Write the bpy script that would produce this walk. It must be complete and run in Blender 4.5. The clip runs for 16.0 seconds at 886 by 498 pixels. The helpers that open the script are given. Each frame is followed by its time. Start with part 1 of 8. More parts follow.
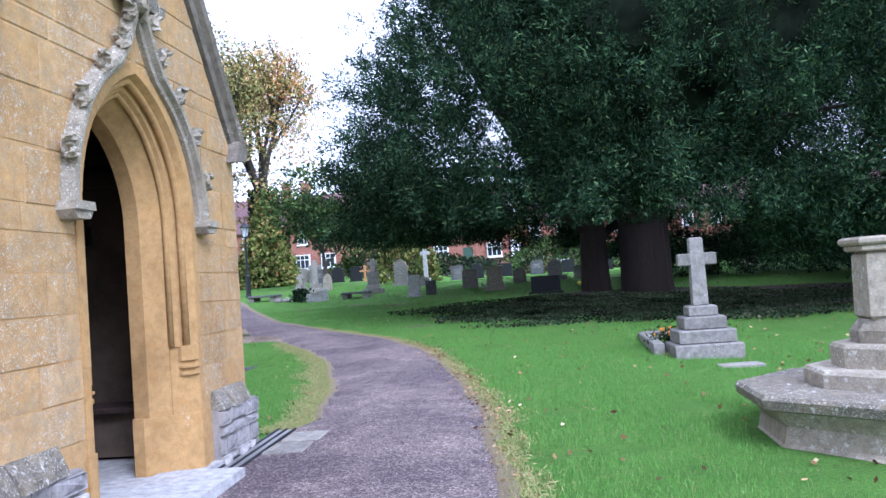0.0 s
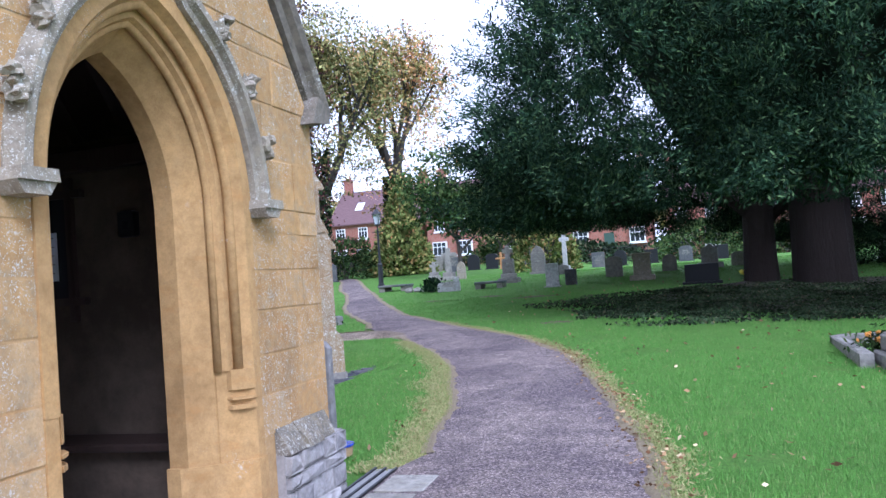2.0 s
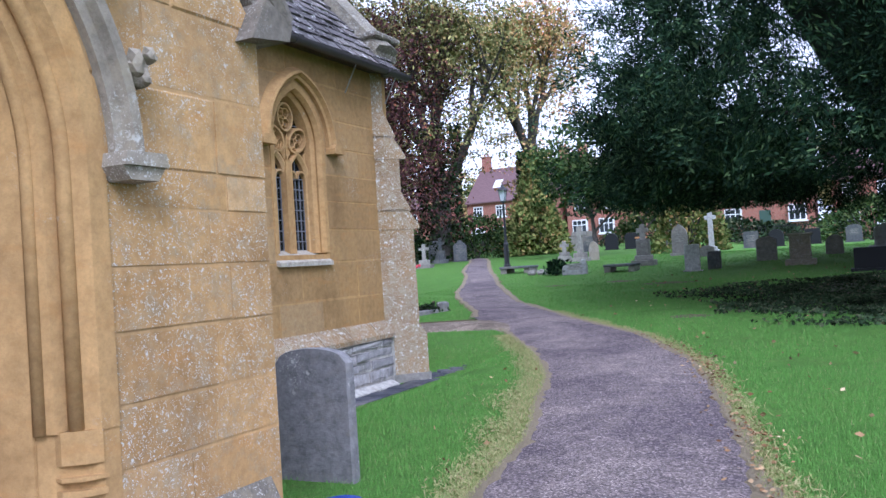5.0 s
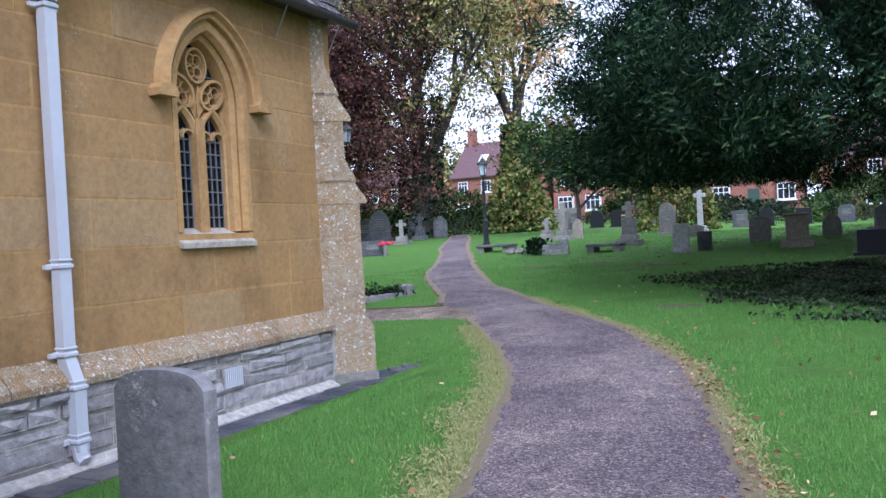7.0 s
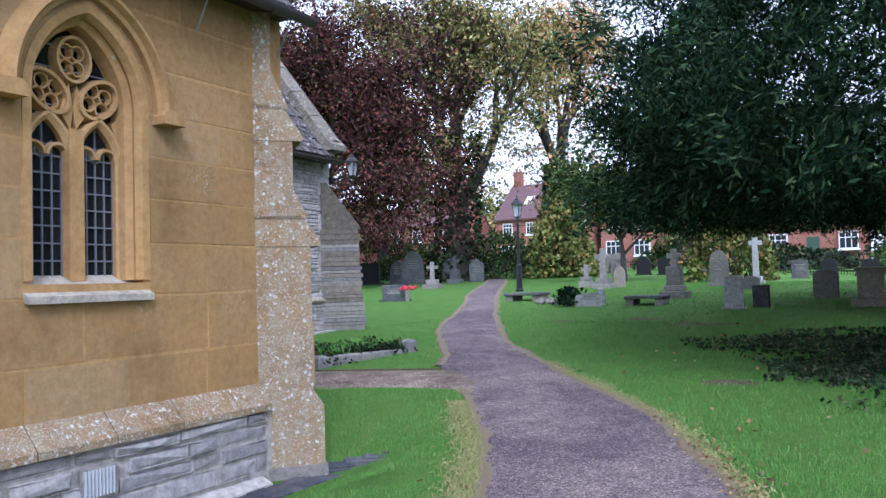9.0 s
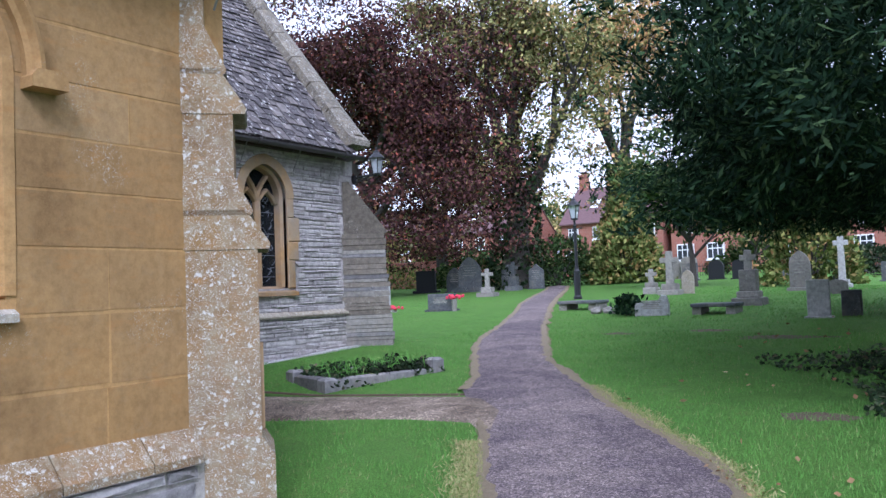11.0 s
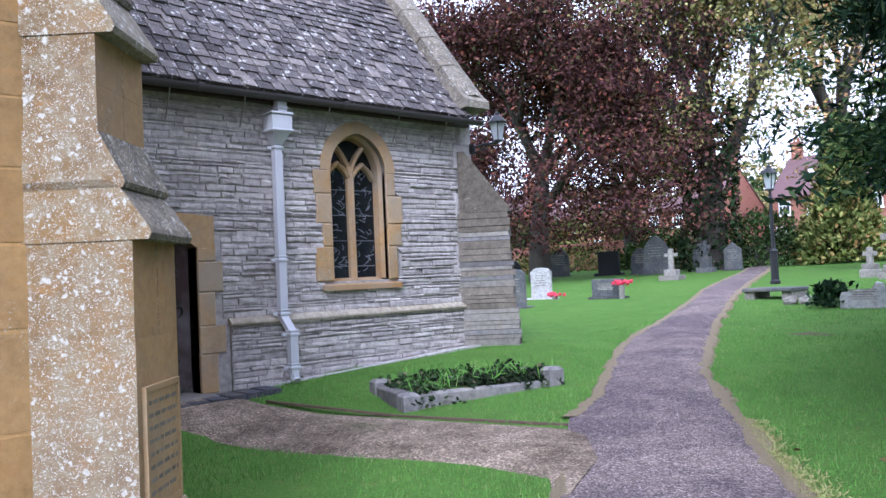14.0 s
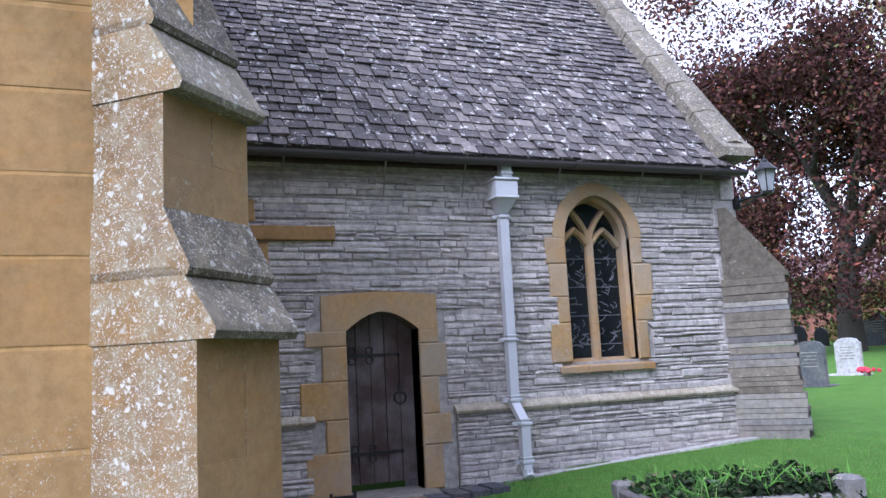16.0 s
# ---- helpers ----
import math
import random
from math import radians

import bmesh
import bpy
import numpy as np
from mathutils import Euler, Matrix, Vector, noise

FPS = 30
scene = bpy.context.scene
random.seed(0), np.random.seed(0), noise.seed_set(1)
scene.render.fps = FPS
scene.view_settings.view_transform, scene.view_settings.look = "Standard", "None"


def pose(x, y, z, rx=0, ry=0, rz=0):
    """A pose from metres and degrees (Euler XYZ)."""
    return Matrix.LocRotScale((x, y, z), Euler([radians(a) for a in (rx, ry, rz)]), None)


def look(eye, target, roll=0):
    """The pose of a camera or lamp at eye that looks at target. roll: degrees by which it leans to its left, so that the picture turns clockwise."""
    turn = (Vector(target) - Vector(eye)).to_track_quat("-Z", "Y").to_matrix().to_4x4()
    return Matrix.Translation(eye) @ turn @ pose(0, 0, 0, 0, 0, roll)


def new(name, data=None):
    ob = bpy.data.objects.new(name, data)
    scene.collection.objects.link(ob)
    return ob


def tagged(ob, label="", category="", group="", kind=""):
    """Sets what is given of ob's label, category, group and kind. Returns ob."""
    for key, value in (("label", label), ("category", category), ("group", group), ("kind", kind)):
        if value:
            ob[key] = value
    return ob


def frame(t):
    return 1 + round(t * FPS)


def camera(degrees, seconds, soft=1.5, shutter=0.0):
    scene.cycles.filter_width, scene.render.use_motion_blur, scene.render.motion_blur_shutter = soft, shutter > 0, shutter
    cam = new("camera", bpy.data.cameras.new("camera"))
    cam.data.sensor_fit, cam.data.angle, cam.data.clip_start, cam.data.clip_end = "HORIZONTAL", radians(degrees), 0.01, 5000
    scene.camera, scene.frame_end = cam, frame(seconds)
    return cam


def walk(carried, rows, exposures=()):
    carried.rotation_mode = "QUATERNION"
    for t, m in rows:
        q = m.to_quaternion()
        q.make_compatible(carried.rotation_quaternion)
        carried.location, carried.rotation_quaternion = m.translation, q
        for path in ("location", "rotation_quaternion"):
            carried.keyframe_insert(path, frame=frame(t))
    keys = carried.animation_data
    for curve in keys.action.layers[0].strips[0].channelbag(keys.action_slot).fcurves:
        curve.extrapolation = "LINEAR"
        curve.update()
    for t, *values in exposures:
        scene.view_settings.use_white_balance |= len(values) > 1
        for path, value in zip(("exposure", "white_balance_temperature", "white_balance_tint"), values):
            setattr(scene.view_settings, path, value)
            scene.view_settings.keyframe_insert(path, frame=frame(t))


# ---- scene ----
cam = camera(57.0, 16.0)
PATH = [
    (0, (0.697, 0.029, 1.412), (0.451, 2.013, 1.487), -4.1),
    (0.5, (0.678, 0.435, 1.438), (0.387, 2.413, 1.51), -3.6),
    (1, (0.606, 0.898, 1.446), (0.255, 2.867, 1.508), -3.7),
    (1.5, (0.524, 1.336, 1.463), (0.08, 3.285, 1.518), -3.9),
    (2, (0.442, 1.763, 1.484), (-0.136, 3.676, 1.55), -4.2),
    (2.5, (0.404, 2.092, 1.493), (-0.304, 3.96, 1.586), -5.2),
    (3, (0.362, 2.393, 1.513), (-0.439, 4.221, 1.633), -5.4),
    (3.5, (0.38, 2.72, 1.532), (-0.489, 4.517, 1.655), -4.8),
    (4, (0.372, 3.085, 1.53), (-0.525, 4.87, 1.631), -4.3),
    (4.5, (0.393, 3.423, 1.533), (-0.511, 5.206, 1.599), -3.9),
    (4.7, (0.394, 3.561, 1.53), (-0.512, 5.343, 1.583), -3.8),
    (6.8, (0.105, 5.031, 1.591), (-0.789, 6.82, 1.565), -2.6),
    (7, (0.065, 5.251, 1.577), (-0.818, 7.045, 1.55), -3.0),
    (7.5, (-0.024, 5.828, 1.586), (-0.883, 7.633, 1.55), -3.3),
    (8, (-0.074, 6.337, 1.621), (-0.951, 8.134, 1.592), -2.8),
    (8.5, (-0.173, 6.851, 1.659), (-1.101, 8.623, 1.678), -2.0),
    (9, (-0.26, 7.34, 1.674), (-1.245, 9.078, 1.752), -1.6),
    (9.2, (-0.304, 7.534, 1.68), (-1.313, 9.258, 1.778), -1.5),
    (11.3, (-0.63, 9.282, 1.679), (-1.782, 10.914, 1.773), -2.7),
    (11.5, (-0.621, 9.436, 1.718), (-1.793, 11.055, 1.801), -3.1),
    (12, (-0.72, 9.877, 1.738), (-1.953, 11.45, 1.82), -3.5),
    (12.5, (-0.83, 10.231, 1.738), (-2.124, 11.753, 1.832), -3.4),
    (13, (-0.92, 10.621, 1.757), (-2.279, 12.084, 1.853), -3.1),
    (13.5, (-1.022, 11.036, 1.764), (-2.449, 12.434, 1.848), -3.0),
    (14, (-1.183, 11.439, 1.772), (-2.679, 12.765, 1.845), -2.6),
    (14.5, (-1.345, 11.814, 1.785), (-2.93, 13.032, 1.852), -2.3),
    (15, (-1.502, 12.123, 1.808), (-3.197, 13.182, 1.891), -2.3),
    (15.5, (-1.66, 12.338, 1.844), (-3.444, 13.233, 1.976), -2.3),
    (16, (-1.742, 12.494, 1.877), (-3.583, 13.226, 2.151), -3.0),
]
walk(cam, [(t, look(e, g, r)) for t, e, g, r in PATH], ((0, 1.0, 4950, 21), (2.5, 0.85, 4950, 21), (8, 0.68, 5050, 21), (9, 0.68, 5050, 21), (12, 0.82, 5100, 21), (14, 1.1, 5150, 22), (16, 1.12, 5150, 22)))

# ---- world and light: a bright overcast day ----
world = bpy.data.worlds.new("overcast_sky")
scene.world = world
world.use_nodes = True
wn, wl = world.node_tree.nodes, world.node_tree.links
bg = wn["Background"]
sky = wn.new("ShaderNodeTexSky")
sky.sky_type = 'NISHITA'
sky.sun_disc = False
sky.sun_elevation, sky.sun_rotation = radians(44), radians(144)
sky.dust_density, sky.air_density = 4.0, 1.0
grey = wn.new("ShaderNodeHueSaturation")
grey.inputs["Saturation"].default_value = 0.12
veil = wn.new("ShaderNodeMixRGB")
veil.inputs["Fac"].default_value = 0.72
veil.inputs["Color2"].default_value = (10.2, 10.3, 10.6, 1)
wl.new(sky.outputs[0], grey.inputs["Color"])
wl.new(grey.outputs[0], veil.inputs["Color1"])
wl.new(veil.outputs[0], bg.inputs["Color"])
bg.inputs["Strength"].default_value = 0.119
sun = new("sun", bpy.data.lights.new("sun", 'SUN'))
sun.data.energy, sun.data.angle, sun.data.color = 1.5, radians(18), (1.0, 0.96, 0.9)
sun.matrix_world = look((8, -7, 13), (0, 4, 0))

# ---- materials ----
def mat(name, build):
    m = bpy.data.materials.new(name)
    m.use_nodes = True
    nt = m.node_tree
    bs = nt.nodes["Principled BSDF"]
    build(Nodes(nt, bs))
    return m


class Nodes:
    """Short hand for shader nodes."""
    def __init__(self, nt, bs):
        self.nt, self.bs = nt, bs
        self.tc = nt.nodes.new("ShaderNodeTexCoord")

    def n(self, kind, **kw):
        node = self.nt.nodes.new(kind)
        for k, v in kw.items():
            node.inputs[k.replace("_", " ")].default_value = v
        return node

    def link(self, a, b):
        self.nt.links.new(a, b)

    def co(self, stretch=None):
        geo = self.nt.nodes.new("ShaderNodeNewGeometry").outputs["Position"]
        if stretch is None:
            return geo
        mp = self.nt.nodes.new("ShaderNodeMapping")
        mp.inputs["Scale"].default_value = stretch
        self.link(geo, mp.inputs["Vector"])
        return mp.outputs[0]

    def noise(self, scale, detail=4, rough=0.55, stretch=None):
        t = self.n("ShaderNodeTexNoise", Scale=scale, Detail=detail, Roughness=rough)
        self.link(self.co(stretch), t.inputs["Vector"])
        return t.outputs["Fac"]

    def voronoi(self, scale, feature='F1', rand=1.0, stretch=None):
        t = self.n("ShaderNodeTexVoronoi", Scale=scale, Randomness=rand)
        t.feature = feature
        self.link(self.co(stretch), t.inputs["Vector"])
        return t.outputs["Distance"]

    def ramp(self, fac, stops):
        r = self.nt.nodes.new("ShaderNodeValToRGB")
        el = r.color_ramp.elements
        while len(el) < len(stops):
            el.new(0.5)
        for e, (p, c) in zip(el, stops):
            e.position = p
            e.color = (*c, 1) if isinstance(c, tuple) else (c, c, c, 1)
        self.link(fac, r.inputs["Fac"])
        return r.outputs["Color"]

    def mix(self, fac, a, b, mode='MIX'):
        m = self.nt.nodes.new("ShaderNodeMixRGB")
        m.blend_type = mode
        for sock, v in ((m.inputs["Fac"], fac), (m.inputs["Color1"], a), (m.inputs["Color2"], b)):
            if isinstance(v, (int, float)):
                sock.default_value = v if sock.name == "Fac" else (v, v, v, 1)
            elif isinstance(v, tuple):
                sock.default_value = (*v, 1)
            else:
                self.link(v, sock)
        return m.outputs["Color"]

    def math(self, op, a, b=0.5):
        m = self.nt.nodes.new("ShaderNodeMath")
        m.operation = op
        for sock, v in ((m.inputs[0], a), (m.inputs[1], b)):
            if isinstance(v, (int, float)):
                sock.default_value = v
            else:
                self.link(v, sock)
        return m.outputs[0]

    def rnd(self, island=False):
        if island:
            return self.nt.nodes.new("ShaderNodeNewGeometry").outputs["Random Per Island"]
        return self.nt.nodes.new("ShaderNodeObjectInfo").outputs["Random"]

    def out(self, colour, rough=0.85, bump=None, strength=0.3, dist=0.02, metal=0.0, spec=0.4):
        if isinstance(colour, tuple):
            self.bs.inputs["Base Color"].default_value = (*colour, 1)
        else:
            self.link(colour, self.bs.inputs["Base Color"])
        if isinstance(rough, (int, float)):
            self.bs.inputs["Roughness"].default_value = rough
        else:
            self.link(rough, self.bs.inputs["Roughness"])
        self.bs.inputs["Metallic"].default_value = metal
        self.bs.inputs["Specular IOR Level"].default_value = spec
        if bump is not None:
            b = self.n("ShaderNodeBump", Strength=strength, Distance=dist)
            self.link(bump, b.inputs["Height"])
            self.link(b.outputs[0], self.bs.inputs["Normal"])


def lichen_over(n, base, amount, scale=30.0):
    """Pale lichen rosettes of several sizes and yellow-grey crusts grown over a stone."""
    warp = n.n("ShaderNodeTexNoise", Scale=38.0, Detail=3.0)
    n.link(n.co(), warp.inputs["Vector"])
    shift = n.mix(0.055, n.co(), warp.outputs["Color"], 'ADD')
    where = n.ramp(n.noise(1.9, 4, 0.65), [(0.62 - amount * 0.42, 0.0), (0.74 - amount * 0.36, 1.0)])
    crust = n.ramp(n.noise(11, 7, 0.75), [(0.54 - 0.1 * amount, 0.0), (0.68 - 0.1 * amount, min(1.0, 0.85 * amount + 0.05))])
    base = n.mix(crust, base, n.mix(n.noise(45, 4), (0.19, 0.155, 0.10), (0.40, 0.34, 0.22)))
    for k, sc in ((0.28, scale * 0.55), (0.31, scale * 1.7), (0.36, scale * 3.4)):
        t = n.n("ShaderNodeTexVoronoi", Scale=sc)
        n.link(shift, t.inputs["Vector"])
        cell = n.nt.nodes.new("ShaderNodeSeparateColor")
        n.link(t.outputs["Color"], cell.inputs[0])
        live = n.ramp(cell.outputs[0], [(0.72 - amount * 0.35, 0.0), (0.74 - amount * 0.35, 1.0)])
        spot = n.ramp(t.outputs["Distance"], [(0.0, 0.75), (k * 0.6, 1.0), (k + 0.04, 0.0)])
        fac = n.mix(1.0, n.mix(1.0, spot, live, 'MULTIPLY'), where, 'MULTIPLY')
        base = n.mix(fac, base, n.mix(n.noise(70, 3), (0.36, 0.335, 0.27), (0.72, 0.70, 0.64)))
    return base


def honey(name, lichen, island=False, tone=1.0, grey=0.0):
    def build(n):
        per = n.ramp(n.rnd(island), [(0.0, (0.40 * tone, 0.245 * tone, 0.098 * tone)), (0.35, (0.475 * tone, 0.30 * tone, 0.125 * tone)),
                                     (0.7, (0.44 * tone, 0.27 * tone, 0.105 * tone)), (1.0, (0.51 * tone, 0.35 * tone, 0.175 * tone))])
        stain = n.ramp(n.noise(2.3, 6, 0.62, (1, 1, 0.6)), [(0.3, (0.70, 0.67, 0.64)), (0.5, (0.98, 0.97, 0.96)), (0.72, (1.15, 1.10, 1.0))])
        c = n.mix(1.0, per, stain, 'MULTIPLY')
        c = n.mix(1.0, c, n.ramp(n.noise(17, 6, 0.72), [(0.3, (0.74, 0.72, 0.70)), (0.55, (1.0, 1.0, 1.0)), (0.72, (1.14, 1.13, 1.12))]), 'MULTIPLY')
        rust = n.ramp(n.noise(5.2, 4, 0.6, (1, 1, 2.5)), [(0.55, 0.0), (0.72, 0.45)])
        c = n.mix(rust, c, (0.40, 0.20, 0.06))
        if grey:
            c = n.mix(n.ramp(n.noise(1.3, 6, 0.65), [(0.38, 0.0), (0.66, grey)]), c, (0.33, 0.30, 0.25))
        c = n.mix(n.ramp(n.noise(90, 3, 0.6), [(0.35, 0.35), (0.55, 0.0)]), c, (0.30, 0.19, 0.08))
        c = lichen_over(n, c, lichen, 38)
        h = n.mix(0.5, n.noise(70, 5, 0.7), n.noise(9, 4))
        n.out(c, 0.9, h, 0.35, 0.012, spec=0.25)
    return mat(name, build)


M_HONEY = honey("honey_limestone", 0.52)
M_HONEY_I = honey("honey_limestone_run", 0.52, True)
M_AISLE = honey("honey_limestone_clean", 0.10, tone=0.77)
M_LICHEN = honey("lichened_limestone", 0.82, grey=0.25, tone=0.53)
M_DRESS = honey("dressed_limestone", 0.05, True, 1.0)
M_FACE = honey("ochre_buttress_face", 0.2, tone=0.85, grey=0.3)
M_BUFF = honey("buff_limestone", 0.12, tone=0.95, grey=0.75)


def grey_stone(name, a, b, island=False, lichen=0.0, bump=0.6):
    def build(n):
        per = n.ramp(n.rnd(island), [(0.0, a), (0.5, tuple((x + y) / 2 for x, y in zip(a, b))), (1.0, b)])
        c = n.mix(1.0, per, n.ramp(n.noise(13, 7, 0.72), [(0.3, 0.55), (0.68, 1.25)]), 'MULTIPLY')
        c = n.mix(n.ramp(n.noise(1.6, 5, 0.6), [(0.5, 0.0), (0.75, 0.4)]), c, (0.36, 0.31, 0.25))
        if lichen:
            c = lichen_over(n, c, lichen, 34)
        n.out(c, 0.9, n.mix(0.5, n.noise(45, 6, 0.7), n.noise(16, 5, 0.6)), bump, 0.02, spec=0.2)
    return mat(name, build)


M_LIAS = grey_stone("grey_lias_rubble", (0.37, 0.34, 0.33), (0.56, 0.52, 0.495), bump=0.9)
M_LIAS_I = grey_stone("grey_lias_rubble_run", (0.37, 0.34, 0.33), (0.56, 0.52, 0.495), True, bump=0.9)
M_MORTAR = grey_stone("lime_mortar", (0.29, 0.27, 0.255), (0.38, 0.355, 0.335))
M_JOINT = honey("honey_lime_joint", 0.1, tone=1.0)
M_PLINTH = grey_stone("rock_faced_plinth", (0.27, 0.255, 0.25), (0.47, 0.44, 0.42), lichen=0.2, bump=1.0)
M_GRAVE = grey_stone("weathered_headstone", (0.20, 0.185, 0.165), (0.34, 0.32, 0.28), lichen=0.25)
M_GRAVE_P = grey_stone("pale_headstone", (0.38, 0.372, 0.36), (0.50, 0.49, 0.475), lichen=0.15)
# slate tone deepened to stand in for shade on stones under the trees
M_SHADESLATE = grey_stone("shade_toned_slate", (0.07, 0.075, 0.078), (0.13, 0.135, 0.14), lichen=0.12)
M_OLDSLATE = grey_stone("streaked_grey_headstone", (0.15, 0.142, 0.142), (0.25, 0.24, 0.235), lichen=0.16)
M_PALEJOINT = grey_stone("pale_lime_pointing", (0.40, 0.37, 0.325), (0.50, 0.47, 0.42))
M_BLACK = mat("black_granite", lambda n: n.out(n.mix(n.noise(200, 2), (0.012, 0.012, 0.013), (0.03, 0.031, 0.034)), 0.5, spec=0.2))
M_GRANITE = grey_stone("grey_granite", (0.20, 0.185, 0.165), (0.32, 0.30, 0.27), lichen=0.2, bump=0.9)
M_OLDSTONE = grey_stone("old_brown_stone", (0.25, 0.215, 0.16), (0.38, 0.33, 0.25), lichen=0.55)
M_CAP = grey_stone("weathered_coping_stone", (0.13, 0.112, 0.088), (0.25, 0.22, 0.17), lichen=0.6, bump=1.0)
M_DARKSTONE = grey_stone("dark_buttress_stone", (0.13, 0.113, 0.088), (0.23, 0.20, 0.16), lichen=0.2, bump=0.9)
M_STRING = grey_stone("pale_string_course", (0.36, 0.31, 0.23), (0.48, 0.43, 0.34), lichen=0.45, bump=0.8)
M_DRAIN = grey_stone("blue_slate_paving", (0.055, 0.058, 0.07), (0.10, 0.10, 0.115), bump=0.2)


def roof(name, island):
    def build(n):
        per = n.ramp(n.rnd(island), [(0.0, (0.06, 0.052, 0.052)), (0.45, (0.11, 0.098, 0.098)), (0.8, (0.15, 0.13, 0.122)), (1.0, (0.22, 0.195, 0.18))])
        c = n.mix(1.0, per, n.ramp(n.noise(8, 6, 0.65), [(0.3, 0.65), (0.7, 1.25)]), 'MULTIPLY')
        white = n.ramp(n.noise(9.5, 7, 0.74), [(0.575, 0.0), (0.62, 0.95)])
        c = n.mix(white, c, (0.62, 0.60, 0.57))
        fine = n.ramp(n.noise(38, 5, 0.7), [(0.60, 0.0), (0.66, 0.7)])
        c = n.mix(fine, c, (0.50, 0.48, 0.44))
        n.out(c, 0.88, n.mix(0.5, n.noise(60, 5, 0.7), n.noise(14, 4)), 0.5, 0.015, spec=0.25)
    return mat(name, build)


M_SLATE, M_SLATE_I = roof("stone_slate", False), roof("stone_slate_run", True)


def grass(n):
    c = n.mix(n.noise(2.2, 7, 0.72), (0.045, 0.125, 0.02), (0.165, 0.325, 0.055))
    c = n.mix(n.ramp(n.noise(0.45, 5, 0.65), [(0.46, 0.0), (0.68, 0.6)]), c, (0.13, 0.25, 0.045))
    c = n.mix(n.ramp(n.noise(5.5, 6, 0.75), [(0.55, 0.0), (0.75, 0.5)]), c, (0.26, 0.23, 0.09))
    c = n.mix(0.8, c, n.ramp(n.noise(55, 5, 0.8), [(0.3, 0.35), (0.52, 1.0), (0.7, 1.65)]), 'MULTIPLY')
    n.out(c, 0.95, n.mix(0.5, n.noise(120, 4, 0.7), n.noise(30, 4)), 1.0, 0.04, spec=0.15)


M_GRASS = mat("mown_grass", grass)


def blade(n):
    c = n.ramp(n.rnd(True), [(0.0, (0.085, 0.185, 0.035)), (0.5, (0.112, 0.275, 0.044)), (0.88, (0.165, 0.345, 0.068)), (1.0, (0.32, 0.315, 0.135))])
    n.out(c, 0.8, spec=0.2)


M_BLADE = mat("grass_blade", blade)


def gravel(n):
    worn = n.ramp(n.noise(0.8, 8, 0.78), [(0.42, 0.0), (0.62, 1.0)])
    c = n.mix(worn, (0.155, 0.122, 0.128), (0.33, 0.265, 0.235))
    c = n.mix(n.ramp(n.noise(5, 7, 0.8), [(0.38, 0.5), (0.55, 0.0)]), c, (0.105, 0.083, 0.095))
    c = n.mix(n.ramp(n.noise(30, 5, 0.8), [(0.52, 0.0), (0.64, 0.55)]), c, (0.40, 0.33, 0.30))
    stone = n.n("ShaderNodeTexVoronoi", Scale=85.0)
    n.link(n.co(), stone.inputs["Vector"])
    cell = n.nt.nodes.new("ShaderNodeSeparateColor")
    n.link(stone.outputs["Color"], cell.inputs[0])
    c = n.mix(0.9, c, n.ramp(cell.outputs[0], [(0.0, 0.45), (0.55, 0.95), (0.88, 1.5), (1.0, 2.2)]), 'MULTIPLY')
    c = n.mix(0.7, c, n.ramp(stone.outputs["Distance"], [(0.0, 1.15), (0.4, 1.0), (0.8, 0.4)]), 'MULTIPLY')
    n.out(c, 0.93, n.mix(0.5, stone.outputs["Distance"], n.noise(140, 4, 0.7)), 1.0, 0.02, spec=0.2)


M_PATH = mat("gravel_dressed_path", gravel)
def trodden(n):
    c = n.mix(n.ramp(n.noise(1.6, 8, 0.78), [(0.40, 0.0), (0.62, 1.0)]), (0.115, 0.084, 0.056), (0.31, 0.245, 0.18))
    c = n.mix(n.ramp(n.noise(0.9, 6, 0.7), [(0.56, 0.0), (0.7, 0.6)]), c, (0.10, 0.105, 0.045))
    stone = n.n("ShaderNodeTexVoronoi", Scale=70.0)
    n.link(n.co(), stone.inputs["Vector"])
    cell = n.nt.nodes.new("ShaderNodeSeparateColor")
    n.link(stone.outputs["Color"], cell.inputs[0])
    c = n.mix(0.9, c, n.ramp(cell.outputs[0], [(0.0, 0.45), (0.6, 1.0), (0.9, 1.6), (1.0, 2.3)]), 'MULTIPLY')
    n.out(c, 0.95, n.mix(0.5, stone.outputs["Distance"], n.noise(120, 4)), 1.0, 0.02)


M_SIDEPATH = mat("brown_trodden_gravel", trodden)
M_EDGE = mat("dry_edge_litter", lambda n: n.out(n.mix(n.noise(30, 6, 0.75), (0.16, 0.13, 0.07), (0.38, 0.30, 0.19)), 0.95, n.noise(90, 5, 0.7), 1.0, 0.03))
M_SOIL = mat("bare_soil", lambda n: n.out(n.mix(n.noise(14, 6, 0.7), (0.085, 0.06, 0.04), (0.20, 0.14, 0.10)), 0.95, n.noise(60, 5), 0.9, 0.03))

# earth and needles, toned dark to hold the yew's shade as well
M_LITTERSHADE = mat("needle_litter", lambda n: n.out(n.mix(n.noise(9, 6, 0.75), (0.03, 0.026, 0.016), (0.085, 0.066, 0.042)), 0.95, n.noise(70, 5, 0.75), 1.0, 0.03))


def paint(name, colour, rough=0.5, metal=0.0, wear=0.15):
    dark = tuple(c * (1 - wear) for c in colour)
    return mat(name, lambda n: n.out(n.mix(n.noise(6, 6, 0.7), dark, colour), rough, n.noise(40, 3), 0.08, 0.005, metal))


